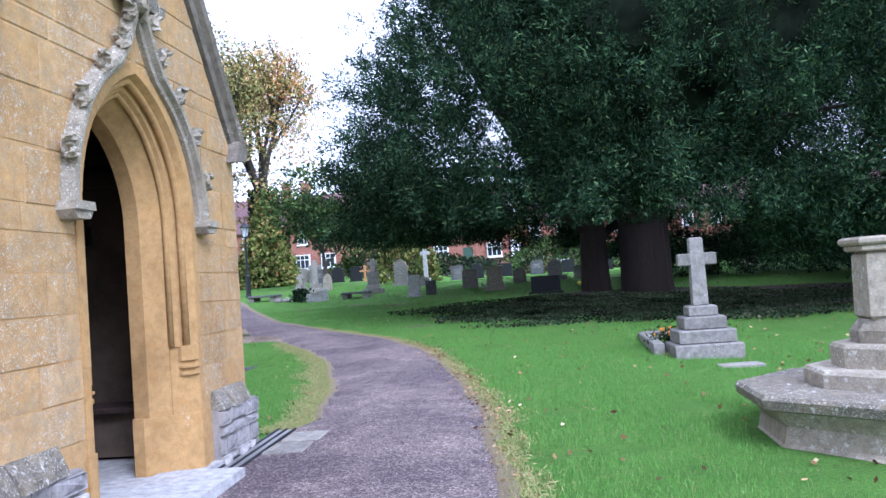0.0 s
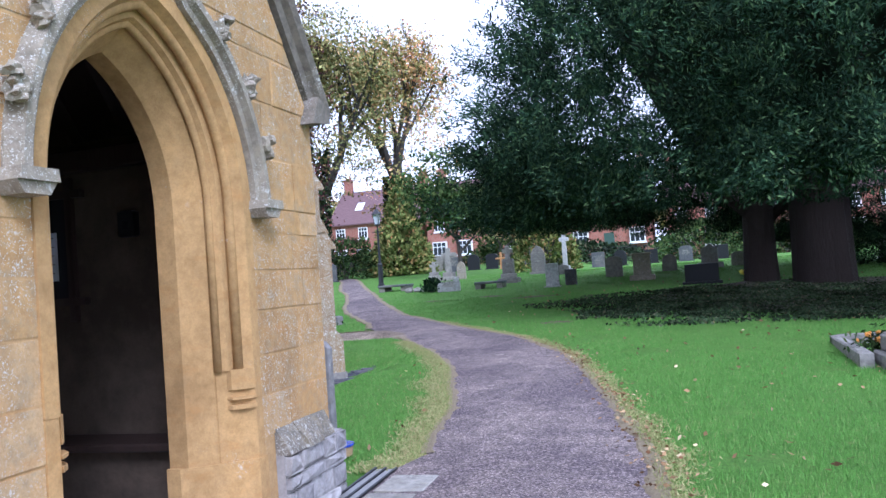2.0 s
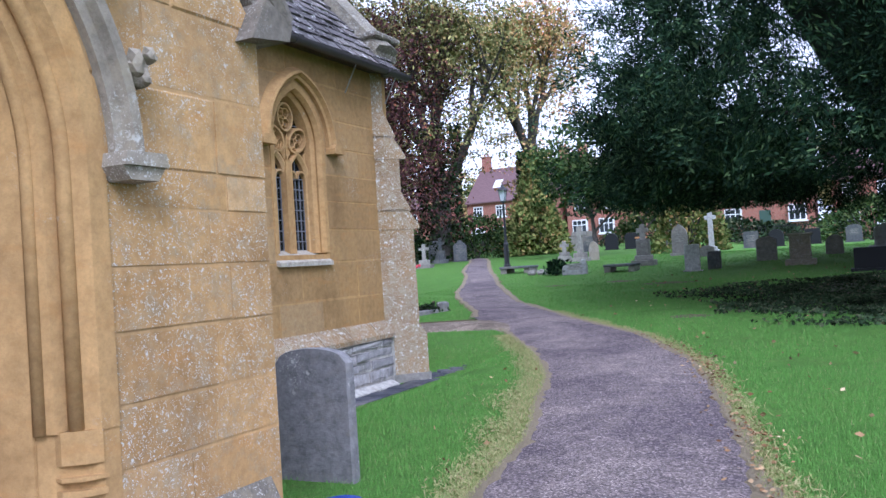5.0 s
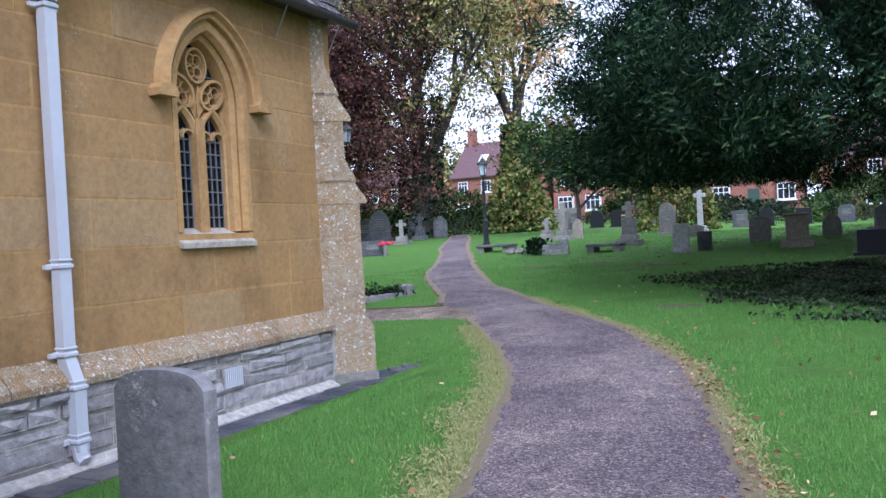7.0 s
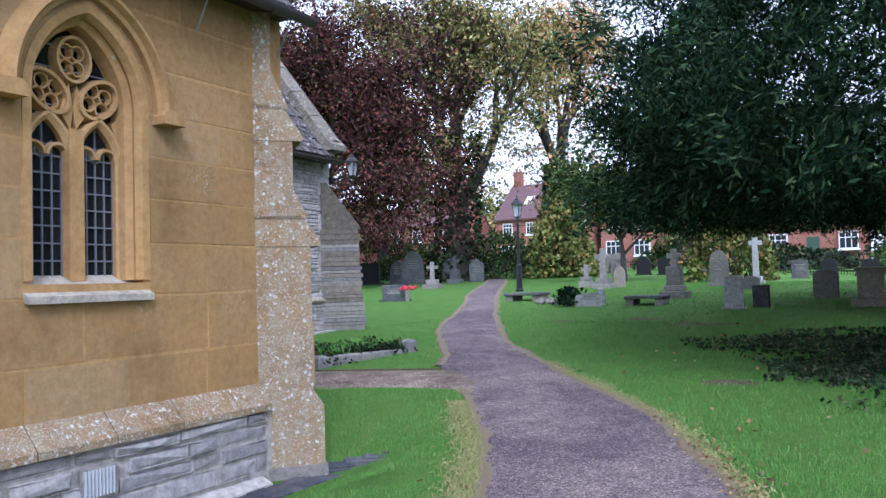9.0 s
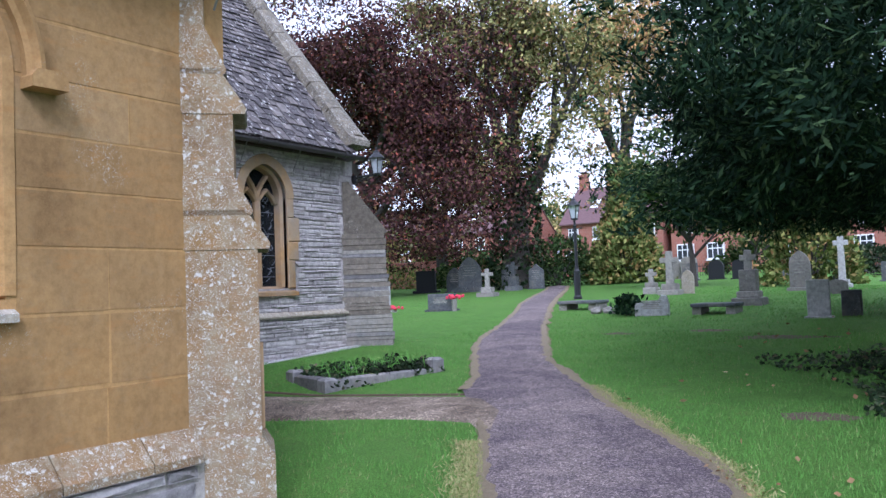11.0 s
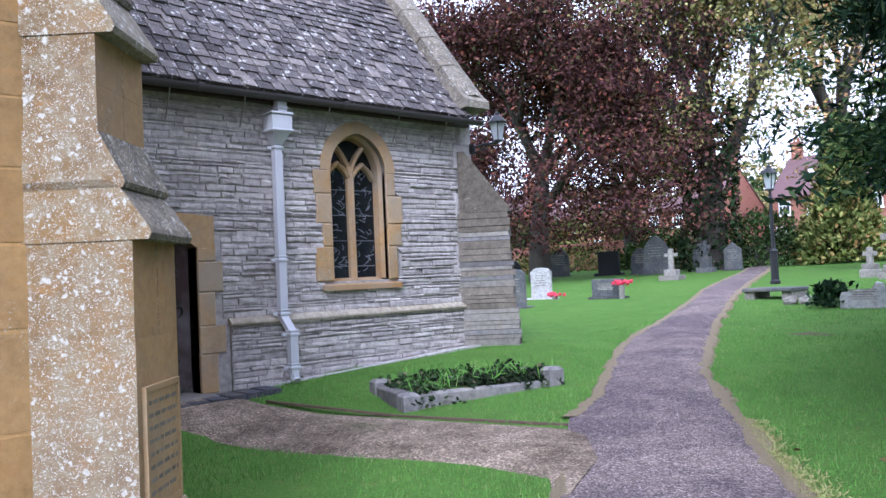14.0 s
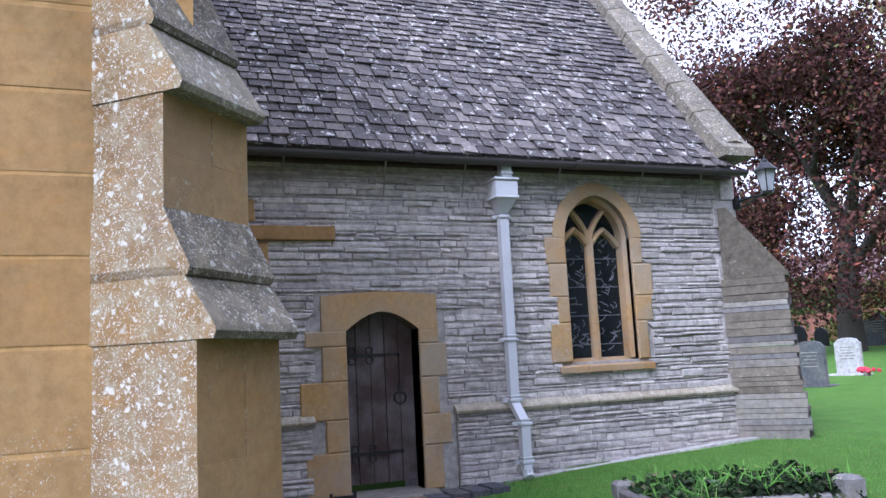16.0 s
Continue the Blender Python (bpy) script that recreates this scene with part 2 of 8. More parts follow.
M_PIPE = paint("pale_grey_paint", (0.58, 0.59, 0.62), 0.45, wear=0.2)
M_GUTTER = paint("dark_iron_gutter", (0.075, 0.066, 0.068), 0.5, wear=0.4)
M_IRON = paint("black_iron", (0.018, 0.018, 0.02), 0.4)
M_STAY = paint("galvanised_stay", (0.35, 0.34, 0.33), 0.4, 0.6)
# stained plaster, its colour darkened to carry the porch's inner shade
M_PLASTER = mat("stained_shaded_plaster", lambda n: n.out(n.mix(n.ramp(n.noise(2.2, 6, 0.7), [(0.4, 0.0), (0.7, 1.0)]), (0.06, 0.043, 0.03), (0.135, 0.10, 0.07)), 0.92, n.noise(30, 5), 0.3, 0.01))
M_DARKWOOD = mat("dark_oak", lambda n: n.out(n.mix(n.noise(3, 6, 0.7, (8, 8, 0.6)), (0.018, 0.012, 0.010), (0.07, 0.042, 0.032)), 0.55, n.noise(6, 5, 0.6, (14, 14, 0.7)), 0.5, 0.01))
M_OAKDOOR = mat("weathered_oak_door", lambda n: n.out(n.mix(n.ramp(n.noise(2.6, 5, 0.6), [(0.42, 0.0), (0.68, 1.0)]), n.mix(n.noise(4, 6, 0.7, (9, 9, 0.5)), (0.028, 0.018, 0.019), (0.075, 0.042, 0.036)), (0.15, 0.13, 0.13)), 0.6, n.noise(6, 5, 0.6, (14, 14, 0.7)), 0.6, 0.01))
M_LEAD = paint("lead_came", (0.20, 0.21, 0.23), 0.5, 0.3)
M_PAPER = paint("white_paper", (0.78, 0.78, 0.80), 0.8, wear=0.04)
M_NOTICE = mat("printed_poster", lambda n: n.out(n.mix(n.ramp(n.voronoi(16), [(0.25, 0.0), (0.4, 1.0)]), (0.07, 0.05, 0.06), n.mix(n.noise(9, 2), (0.22, 0.05, 0.045), (0.24, 0.21, 0.19))), 0.7))
M_BOARD = paint("dark_felt", (0.02, 0.02, 0.024), 0.9)


def glass(n):
    n.bs.inputs["Transmission Weight"].default_value = 0.9
    n.bs.inputs["IOR"].default_value = 1.25
    n.out((0.10, 0.12, 0.14), n.ramp(n.noise(12, 2), [(0.3, 0.05), (0.7, 0.15)]), n.noise(9, 2), 0.2, 0.01, spec=0.3)


M_GLASS = mat("old_window_glass", glass)


def lampglass(n):
    n.bs.inputs["Transmission Weight"].default_value = 0.6
    n.out((0.75, 0.80, 0.82), 0.25)


M_LAMPGLASS = mat("frosted_lamp_glass", lampglass)

# ---- mesh tools ----
class Plane:
    """Wall plane: a along it, z up, d out of it."""
    def __init__(self, o, u, nrm):
        self.o, self.u, self.nrm = Vector((*o, 0)), Vector((*u, 0)).normalized(), Vector((*nrm, 0)).normalized()

    def __call__(self, a, z, d=0.0):
        p = self.o + self.u * a + self.nrm * d
        return (p.x, p.y, z)


class Shape:
    """Collects vertices and faces of one mesh."""
    def __init__(self):
        self.v, self.f = [], []

    def add(self, vs, fs):
        k = len(self.v)
        self.v += [tuple(p) for p in vs]
        self.f += [tuple(i + k for i in f) for f in fs]
        return self

    def prism(self, pl, poly, d0, d1):
        m = len(poly)
        vs = [pl(a, z, d0) for a, z in poly] + [pl(a, z, d1) for a, z in poly]
        fs = [tuple(range(m - 1, -1, -1)), tuple(range(m, 2 * m))]
        fs += [(i, (i + 1) % m, m + (i + 1) % m, m + i) for i in range(m)]
        return self.add(vs, fs)

    def block(self, pl, q, d0, d1, b=0.012):
        """A stone with four corners q and a bevelled face."""
        ca, cz = sum(p[0] for p in q) / 4, sum(p[1] for p in q) / 4
        w, h = max(p[0] for p in q) - min(p[0] for p in q), max(p[1] for p in q) - min(p[1] for p in q)
        sa, sz = max(0.2, 1 - 2 * b / max(w, 1e-3)), max(0.2, 1 - 2 * b / max(h, 1e-3))
        r = [(ca + (a - ca) * sa, cz + (z - cz) * sz) for a, z in q]
        vs = [pl(a, z, d0) for a, z in q] + [pl(a, z, d1 - b * 0.7) for a, z in q] + [pl(a, z, d1) for a, z in r]
        fs = [(8, 9, 10, 11)] + [(i, (i + 1) % 4, 4 + (i + 1) % 4, 4 + i) for i in range(4)] + [(4 + i, 4 + (i + 1) % 4, 8 + (i + 1) % 4, 8 + i) for i in range(4)]
        return self.add(vs, fs)

    def sweep(self, pl, pts, prof, caps=True):
        """A profile of (offset, depth) drawn along a line in a wall plane; offset is to the line's left."""
        k, m = len(pts), len(prof)
        vs = []
        for i, (a, z) in enumerate(pts):
            p0, p1 = pts[max(i - 1, 0)], pts[min(i + 1, k - 1)]
            d0 = Vector((a - p0[0], z - p0[1])) if i else Vector((p1[0] - a, p1[1] - z))
            d1 = Vector((p1[0] - a, p1[1] - z)) if i < k - 1 else d0
            d0, d1 = d0.normalized(), d1.normalized()
            t = (d0 + d1).normalized()
            s = 1 / max(0.45, t.dot(d0))
            nx, nz = -t.y * s, t.x * s
            vs += [pl(a + nx * r, z + nz * r, d) for r, d in prof]
        fs = [(i * m + j, i * m + (j + 1) % m, (i + 1) * m + (j + 1) % m, (i + 1) * m + j) for i in range(k - 1) for j in range(m)]
        if caps:
            fs += [tuple(range(m - 1, -1, -1)), tuple((k - 1) * m + j for j in range(m))]
        return self.add(vs, fs)

    def box(self, c, size, rz=0.0, b=0.0, top=1.0):
        """A box on its base centre c, bevelled along its edges by b; top scales its upper end."""
        x, y, z = size[0] / 2, size[1] / 2, size[2]
        rings = [(1, 0.0)] if not b else [(1 - b / min(x, y), 0.0), (1, b)]
        rings += [(top, z)] if not b else [(top, z - b), (top - b / min(x, y), z)]
        cs, sn = math.cos(rz), math.sin(rz)
        vs = []
        for s, h in rings:
            for ix, iy in ((-1, -1), (1, -1), (1, 1), (-1, 1)):
                px, py = ix * x * s, iy * y * s
                vs.append((c[0] + px * cs - py * sn, c[1] + px * sn + py * cs, c[2] + h))
        k = len(rings)
        fs = [(3, 2, 1, 0), tuple((k - 1) * 4 + j for j in range(4))]
        fs += [(i * 4 + j, i * 4 + (j + 1) % 4, (i + 1) * 4 + (j + 1) % 4, (i + 1) * 4 + j) for i in range(k - 1) for j in range(4)]
        return self.add(vs, fs)

    def tube(self, pts, radii, sides=8, caps=True):
        rings = []
        k = len(pts)
        if isinstance(radii, (int, float)):
            radii = [radii] * k
        for i in range(k):
            p = Vector(pts[i])
            t = (Vector(pts[min(i + 1, k - 1)]) - Vector(pts[max(i - 1, 0)])).normalized()
            e1 = t.cross(Vector((0.31, 0.17, 1)) if abs(t.z) < 0.9 else Vector((1, 0.2, 0))).normalized()
            e2 = t.cross(e1)
            for j in range(sides):
                w = 2 * math.pi * j / sides
                rings.append(p + (e1 * math.cos(w) + e2 * math.sin(w)) * radii[i])
        fs = [(i * sides + j, i * sides + (j + 1) % sides, (i + 1) * sides + (j + 1) % sides, (i + 1) * sides + j) for i in range(k - 1) for j in range(sides)]
        if caps:
            fs += [tuple(range(sides - 1, -1, -1)), tuple((k - 1) * sides + j for j in range(sides))]
        return self.add(rings, fs)

    def lathe(self, c, prof, sides=12, turn=0.0):
        vs = [(c[0] + r * math.cos(turn + 2 * math.pi * j / sides), c[1] + r * math.sin(turn + 2 * math.pi * j / sides), c[2] + z) for r, z in prof for j in range(sides)]
        k = len(prof)
        fs = [(i * sides + j, i * sides + (j + 1) % sides, (i + 1) * sides + (j + 1) % sides, (i + 1) * sides + j) for i in range(k - 1) for j in range(sides)]
        fs += [tuple(range(sides - 1, -1, -1)), tuple((k - 1) * sides + j for j in range(sides))]
        return self.add(vs, fs)

    def lump(self, c, r, seed=0, squash=1.0, rough=0.25):
        bm = bmesh.new()
        bmesh.ops.create_icosphere(bm, subdivisions=2, radius=1)
        vs = []
        for v in bm.verts:
            k = 1 + rough * 2 * (noise.noise(v.co * 1.7 + Vector((seed * 3.1, seed, 0))))
            rr = r if isinstance(r, tuple) else (r, r, r * squash)
            vs.append((c[0] + v.co.x * rr[0] * k, c[1] + v.co.y * rr[1] * k, c[2] + v.co.z * rr[2] * k))
        fs = [tuple(v.index for v in f.verts) for f in bm.faces]
        bm.free()
        return self.add(vs, fs)

    def make(self, name, material, parent=None, label="", smooth=False):
        me = bpy.data.meshes.new(name)
        me.from_pydata(self.v, [], self.f)
        bm = bmesh.new()
        bm.from_mesh(me)
        bmesh.ops.recalc_face_normals(bm, faces=bm.faces)
        bm.to_mesh(me)
        bm.free()
        me.materials.append(material)
        if smooth:
            for p in me.polygons:
                p.use_smooth = True
        ob = new(name, me)
        if parent is not None:
            ob.parent = parent
            base = parent.matrix_basis
            if parent.parent is not None:
                base = parent.parent.matrix_basis
            ob.matrix_parent_inverse = base.inverted() if parent.parent is None else Matrix.Identity(4)
        if label:
            ob["label"] = label
        return ob


def thing(name, at, label, category, group="", kind=""):
    e = new(name)
    e.matrix_basis = pose(*at)
    e.empty_display_size = 0.1
    return tagged(e, label, category, group, kind)


def gothic(c, half, spring, rise, foot, steps=14):
    """The line of a pointed arch from its left foot over the apex to its right foot."""
    big = (half * half + rise * rise) / (2 * half)
    end = math.asin(min(1.0, rise / big))
    side = [(half - big + big * math.cos(end * i / steps), spring + big * math.sin(end * i / steps)) for i in range(steps + 1)]
    right = [(half, foot)] + side
    left = [(-a, z) for a, z in right]
    return [(c + a, z) for a, z in left] + [(c + a, z) for a, z in reversed(right[:-1])]


def arch_half(half, spring, rise, z):
    if z <= spring:
        return half
    if z >= spring + rise:
        return 0.0
    big = (half * half + rise * rise) / (2 * half)
    return max(0.0, math.sqrt(max(0.0, big * big - (z - spring) ** 2)) - (big - half))


def unit_stone(name, seed, material, b=(0.02, 0.07), rough=0.25):
    """A stone one wide, one high and one deep, to be scaled."""
    rng = random.Random(seed)
    sh = Shape()
    j = lambda s: rng.uniform(-s, s)
    q = [(0 + abs(j(0.012)), 0 + abs(j(0.05))), (1 - abs(j(0.012)), abs(j(0.05))), (1 - abs(j(0.012)), 1 - abs(j(0.05))), (abs(j(0.012)), 1 - abs(j(0.05)))]
    fr = [(min(max(a, b[0]), 1 - b[0]), min(max(z, b[1]), 1 - b[1])) for a, z in q]
    vs = [(a, 0, z) for a, z in q] + [(a, 0.7, z) for a, z in q] + [(a, 1 - abs(j(rough)), z) for a, z in fr] + [(0.5 + j(0.15), 1.0, 0.5 + j(0.2))]
    fs = [(i, (i + 1) % 4, 4 + (i + 1) % 4, 4 + i) for i in range(4)] + [(4 + i, 4 + (i + 1) % 4, 8 + (i + 1) % 4, 8 + i) for i in range(4)]
    fs += [(8 + i, 8 + (i + 1) % 4, 12) for i in range(4)]
    me = bpy.data.meshes.new(name)
    me.from_pydata(vs, [], fs)
    me.materials.append(material)
    return me


def masonry(wall, pl, span, courses, lengths, holes, name, units, runs, proud, limit=300, seed=1, gap=0.006, near=None, joined_label="", slope=None):
    """Lays stones course by course; holes(z) gives the gaps (l, r) at a height. Slanted ends follow an arch."""
    rng = random.Random(seed)
    laid = []
    for z0, z1 in zip(courses[:-1], courses[1:]):
        lo, hi = span(z0), span(z1)
        segs = [((lo[0], hi[0]), (lo[1], hi[1]))]
        for (l0, r0), (l1, r1) in zip(holes(z0 + 0.001), holes(z1 - 0.001)):
            cut = []
            for (sl, sh), (el, eh) in segs:
                if r0 <= l0 and r1 <= l1 or max(r0, r1) <= min(sl, sh) or min(l0, l1) >= max(el, eh):
                    cut.append(((sl, sh), (el, eh)))
                    continue
                if l0 > sl:
                    cut.append(((sl, sh), (l0, l1)))
                if r0 < el:
                    cut.append(((r0, r1), (el, eh)))
            segs = cut
        for (sl, sh), (el, eh) in segs:
            a = max(sl, sh)
            stop = min(el, eh)
            if stop - a < 0.03:
                continue
            joints = [(sl, sh)]
            x = a + rng.uniform(*lengths) * rng.uniform(0.4, 1)
            while x < stop - lengths[0] * 0.5:
                joints.append((x, x))
                x += rng.uniform(*lengths)
            joints.append((el, eh))
            for (p0, p1), (q0, q1) in zip(joints[:-1], joints[1:]):
                laid.append([(p0 + gap, z0 + gap), (q0 - gap, z0 + gap), (q1 - gap, z1 - gap), (p1 + gap, z1 - gap)])
    if near:
        laid.sort(key=near)
    rest = Shape()
    for i, q in enumerate(laid):
        d = proud * rng.uniform(0.6, 1.4)
        if name == "stone":
            d = proud * rng.uniform(0.25, 1.7)
            up, dn = rng.uniform(-0.010, 0.008), rng.uniform(-0.008, 0.010)
            q = [(q[0][0], q[0][1] + dn), (q[1][0], q[1][1] + dn), (q[2][0], q[2][1] + up), (q[3][0], q[3][1] + up)]
        straight = abs(q[0][0] - q[3][0]) < 0.004 and abs(q[1][0] - q[2][0]) < 0.004
        if i >= limit:
            rest.block(pl, q, -0.01, d)
        elif straight:
            ob = new(name, rng.choice(units))
            w, h = q[1][0] - q[0][0], q[2][1] - q[1][1]
            o = pl(q[0][0], q[0][1], -0.01)
            ob.matrix_basis = Matrix(((pl.u.x * w, pl.nrm.x * (d + 0.01), 0, o[0]), (pl.u.y * w, pl.nrm.y * (d + 0.01), 0, o[1]), (0, 0, h, o[2]), (0, 0, 0, 1)))
            ob.parent = wall
        else:
            Shape().block(pl, q, -0.01, d).make(name, units[0].materials[0], wall)
    if rest.v:
        tagged(rest.make(name + "_run", runs, wall), joined_label, kind="stuff")


def courses_of(z0, z1, lo, hi, seed, keep=()):
    rng = random.Random(seed)
    zs = [z0]
    for stop in sorted((*keep, z1)):
        while zs[-1] < stop - lo * 0.6:
            zs.append(min(stop, zs[-1] + rng.uniform(lo, hi)))
        if stop - zs[-1] > 1e-4:
            zs[-1] = stop
    return zs


# ---- ground ----
GY = [-400, -10, 0, 4, 6.5, 9, 12.5, 16.5, 22, 26, 32, 45, 80, 120, 600]
GZ = [-0.6, -0.15, 0, 0.11, 0.17, 0.21, 0.30, 0.5, 0.84, 1.08, 1.28, 1.65, 2.4, 2.6, 2.6]


def smooth(a, b, v):
    t = min(1.0, max(0.0, (v - a) / (b - a)))
    return t * t * (3 - 2 * t)


def ground_z(x, y):
    z = float(np.interp(y, GY, GZ)) - 0.04 * min(max(x - 0.5, 0), 4)
    if z > 1.28:
        z -= (z - 1.28) * 0.85 * smooth(-10, -4, x)
    by_aisle = smooth(-3.6, -4.2, x) * smooth(6.4, 7.4, y) * (1 - smooth(12.9, 13.8, y))
    z += (0.1 - z) * by_aisle
    by_chancel = smooth(-7.6, -9.2, x) * smooth(12.6, 13.6, y) * (1 - smooth(19, 22, y))
    z += (max(z, 0.6 + 0.048 * (y - 14.5)) - z) * by_chancel
    return z


LEFT = [(-1.6, -9), (-1.6, 3), (-1.62, 6.9), (-1.5, 7.4), (-1.65, 7.95), (-1.83, 9.2), (-2.03, 9.9), (-2.2, 10.4), (-2.42, 11.2), (-2.62, 11.85), (-3.05, 12.8), (-3.37, 13.4), (-4.2, 14.75), (-4.75, 15.6), (-5.75, 16.85),
        (-6.1, 17.66), (-7.7, 20.2), (-8.3, 21.4), (-8.95, 23.1), (-10.3, 26.2), (-11.9, 29.3), (-14.3, 34.7), (-16.6, 40), (-19.5, 46)]
RIGHT = [(1.4, -9), (0.6, 3), (0.15, 6.6), (0.08, 7.4), (-0.1, 8.15), (-0.35, 9.3), (-0.45, 9.75), (-0.7, 10.7), (-0.96, 11.7), (-1.07, 12.1), (-1.28, 12.75), (-1.65, 13.45), (-2.3, 14.65), (-3.0, 15.5), (-3.9, 16.6),
         (-4.5, 17.4), (-5.75, 19.0), (-6.6, 20.5), (-7.75, 22.7), (-8.85, 25.0), (-10.35, 28.1), (-12.8, 33.5), (-15.2, 39), (-18, 45)]


def strip(rows, dz, sink=0.0):
    """A sheet between pairs of edge points, laid on the ground, ten columns wide."""
    sh = Shape()
    n = 10
    pts = []
    for (l, r), (l2, r2) in zip(rows[:-1], rows[1:]):
        k = max(1, int(math.dist(l, l2) / 0.35))
        for i in range(k):
            t = i / k
            pts.append((Vector(l).lerp(Vector(l2), t), Vector(r).lerp(Vector(r2), t)))
    pts.append((Vector(rows[-1][0]), Vector(rows[-1][1])))
    vs = []
    for a, b in pts:
        for j in range(n + 1):
            t = j / n
            p = a.lerp(b, t)
            wob = 0.035 * noise.noise(Vector((p.x * 2.3, p.y * 2.3, 0))) if j in (0, n) else 0
            vs.append((p.x + wob, p.y + wob, ground_z(p.x, p.y) + (dz - sink if j in (0, n) else dz + 0.03 * math.sin(math.pi * t))))
    m = n + 1
    fs = [(i * m + j, i * m + j + 1, (i + 1) * m + j + 1, (i + 1) * m + j) for i in range(len(pts) - 1) for j in range(n)]
    return sh.add(vs, fs)


xs = [-420, -200, -110, -70, -50, -40, -32, -26, -22, -18, -15] + [-13 + 0.4 * i for i in range(56)] + [10.5, 13, 17, 22, 30, 45, 70, 120, 220, 420]
ys = [-400, -200, -100, -50, -25, -14, -9] + [-6 + 0.4 * i for i in range(96)] + [34, 37, 40, 44, 49, 56, 65, 80, 100, 140, 220, 420]
gv, gf = [], []
for yy in ys:
    for xx in xs:
        far = max(abs(xx), abs(yy))
        gv.append((xx, yy, ground_z(xx, yy) + (0.03 * noise.noise(Vector((xx * 0.5, yy * 0.5, 3))) if far < 60 else 0) * smooth(2.2, 3.2, abs(xx + 0.35 * max(0, yy - 8) + 0.7))))
m = len(xs)
gf = [(i * m + j, i * m + j + 1, (i + 1) * m + j + 1, (i + 1) * m + j) for i in range(len(ys) - 1) for j in range(m - 1)]
tagged(Shape().add(gv, gf).make("ground", M_GRASS, smooth=True), "green mown churchyard lawn rising gently", "lawn", kind="structure")
tagged(strip(list(zip(LEFT, RIGHT)), 0.02).make("path", M_PATH, smooth=True), "worn purple-grey gravel-dressed path curving through grass", "path", kind="structure")
tagged(strip([((-9.4, 14.1), (-9.4, 15.45)), ((-8.7, 14.35), (-8.65, 15.55)), ((-8.15, 14.62), (-8.0, 15.9)), ((-7.5, 14.78), (-7.35, 16.2)), ((-6.4, 15.08), (-6.5, 16.42)), ((-5.4, 15.38), (-5.8, 16.58)), ((-4.75, 15.4), (-5.35, 16.68)), ((-4.25, 14.9), (-4.9, 16.3))], 0.010, 0.02).make("side_path", M_SIDEPATH, smooth=True),
       "short gravel side path to the chancel door", "path", kind="structure")

# ---- church: planes of its walls ----
PX, AX, CX = -2.27, -4.89, -9.45
P_PORCH = Plane((PX, 0), (0, 1), (1, 0))
P_AISLE = Plane((AX, 0), (0, 1), (1, 0))
P_CHAN = Plane((CX, 0), (0, 1), (1, 0))
U_HONEY = [unit_stone("ashlar", s, M_HONEY, (0.004, 0.009), 0.3) for s in range(3)]
U_AISLE = [unit_stone("ashlar", s, M_AISLE, (0.004, 0.010), 0.1) for s in range(3)]
U_LICHEN = [unit_stone("ashlar", s, M_LICHEN, (0.012, 0.02), 0.2) for s in range(3)]
U_LIAS = [unit_stone("stone", s, M_LIAS, (0.02, 0.10), 0.5) for s in range(6)]
U_ROCK = [unit_stone("stone", s, M_PLINTH, (0.03, 0.10), 0.7) for s in range(5)]
U_BUFF = [unit_stone("quoin", s, M_BUFF, (0.02, 0.03), 0.15) for s in range(3)]

# porch front: doorway, gable; drawn at its own size, then set in place below
before_porch = set(bpy.data.objects)
PC, PH, PS, PR = 5.44, 0.83, 2.0, 1.12
PL, PRT, PE, SLOPE = 3.56, 7.32, 2.72, 1.42
apex = PE + (PRT - PC) * SLOPE
door_line = gothic(PC, PH, PS, PR, -0.3)
outer = [(PL, -0.3), (PL, PE), (PC, apex), (PRT, PE), (PRT, -0.3)]
wall_porch = Shape().prism(P_PORCH, outer + list(reversed(door_line)), -0.45, 0).make("wall_porch", M_JOINT)
tagged(wall_porch, "honey limestone ashlar gable wall of the porch", "wall", kind="structure")


def porch_span(z):
    h = (PRT - PC) if z <= PE else max(0.02, (apex - z) / SLOPE)
    return (PC - h, PC + h)


def porch_hole(z):
    h = arch_half(PH + 0.07, PS, PR + 0.09, z)
    return [(PC - h, PC + h)] if h > 0 else [(PC, PC)]


pc = courses_of(0.52, apex - 0.15, 0.24, 0.36, 4, (2.0, 3.2, PE))
masonry(wall_porch, P_PORCH, porch_span, pc, (0.45, 0.95), porch_hole, "ashlar", U_HONEY, M_HONEY_I, 0.006, seed=6, gap=0.0018)

# porch doorway mouldings, from the face inwards
porch_arch = tagged(thing("porch_arch", (PX, PC, -0.05), "moulded honey stone doorway arch of the porch", "doorway", kind="structure"))
line = gothic(PC, PH, PS, PR, 0.98, 18)
line_long = gothic(PC, PH, PS, PR, -0.1, 18)


def roll(r0, d0, r, n=8):
    return [(r0 + r * math.cos(2 * math.pi * i / n), d0 + r * math.sin(2 * math.pi * i / n)) for i in range(n)]


Shape().sweep(P_PORCH, line, [(0.075, -0.03), (0.075, 0.016), (-0.01, 0.016), (-0.05, -0.05), (-0.03, -0.10), (0.075, -0.10)]).make("outer_order", M_DRESS, porch_arch)
Shape().sweep(P_PORCH, line, roll(-0.055, -0.065, 0.032)).make("roll_moulding", M_DRESS, porch_arch, smooth=True)
Shape().sweep(P_PORCH, line, [(-0.04, -0.09), (-0.12, -0.10), (-0.15, -0.16), (-0.04, -0.2)]).make("hollow_moulding", M_DRESS, porch_arch)
Shape().sweep(P_PORCH, line, roll(-0.145, -0.155, 0.026)).make("roll_moulding", M_DRESS, porch_arch, smooth=True)
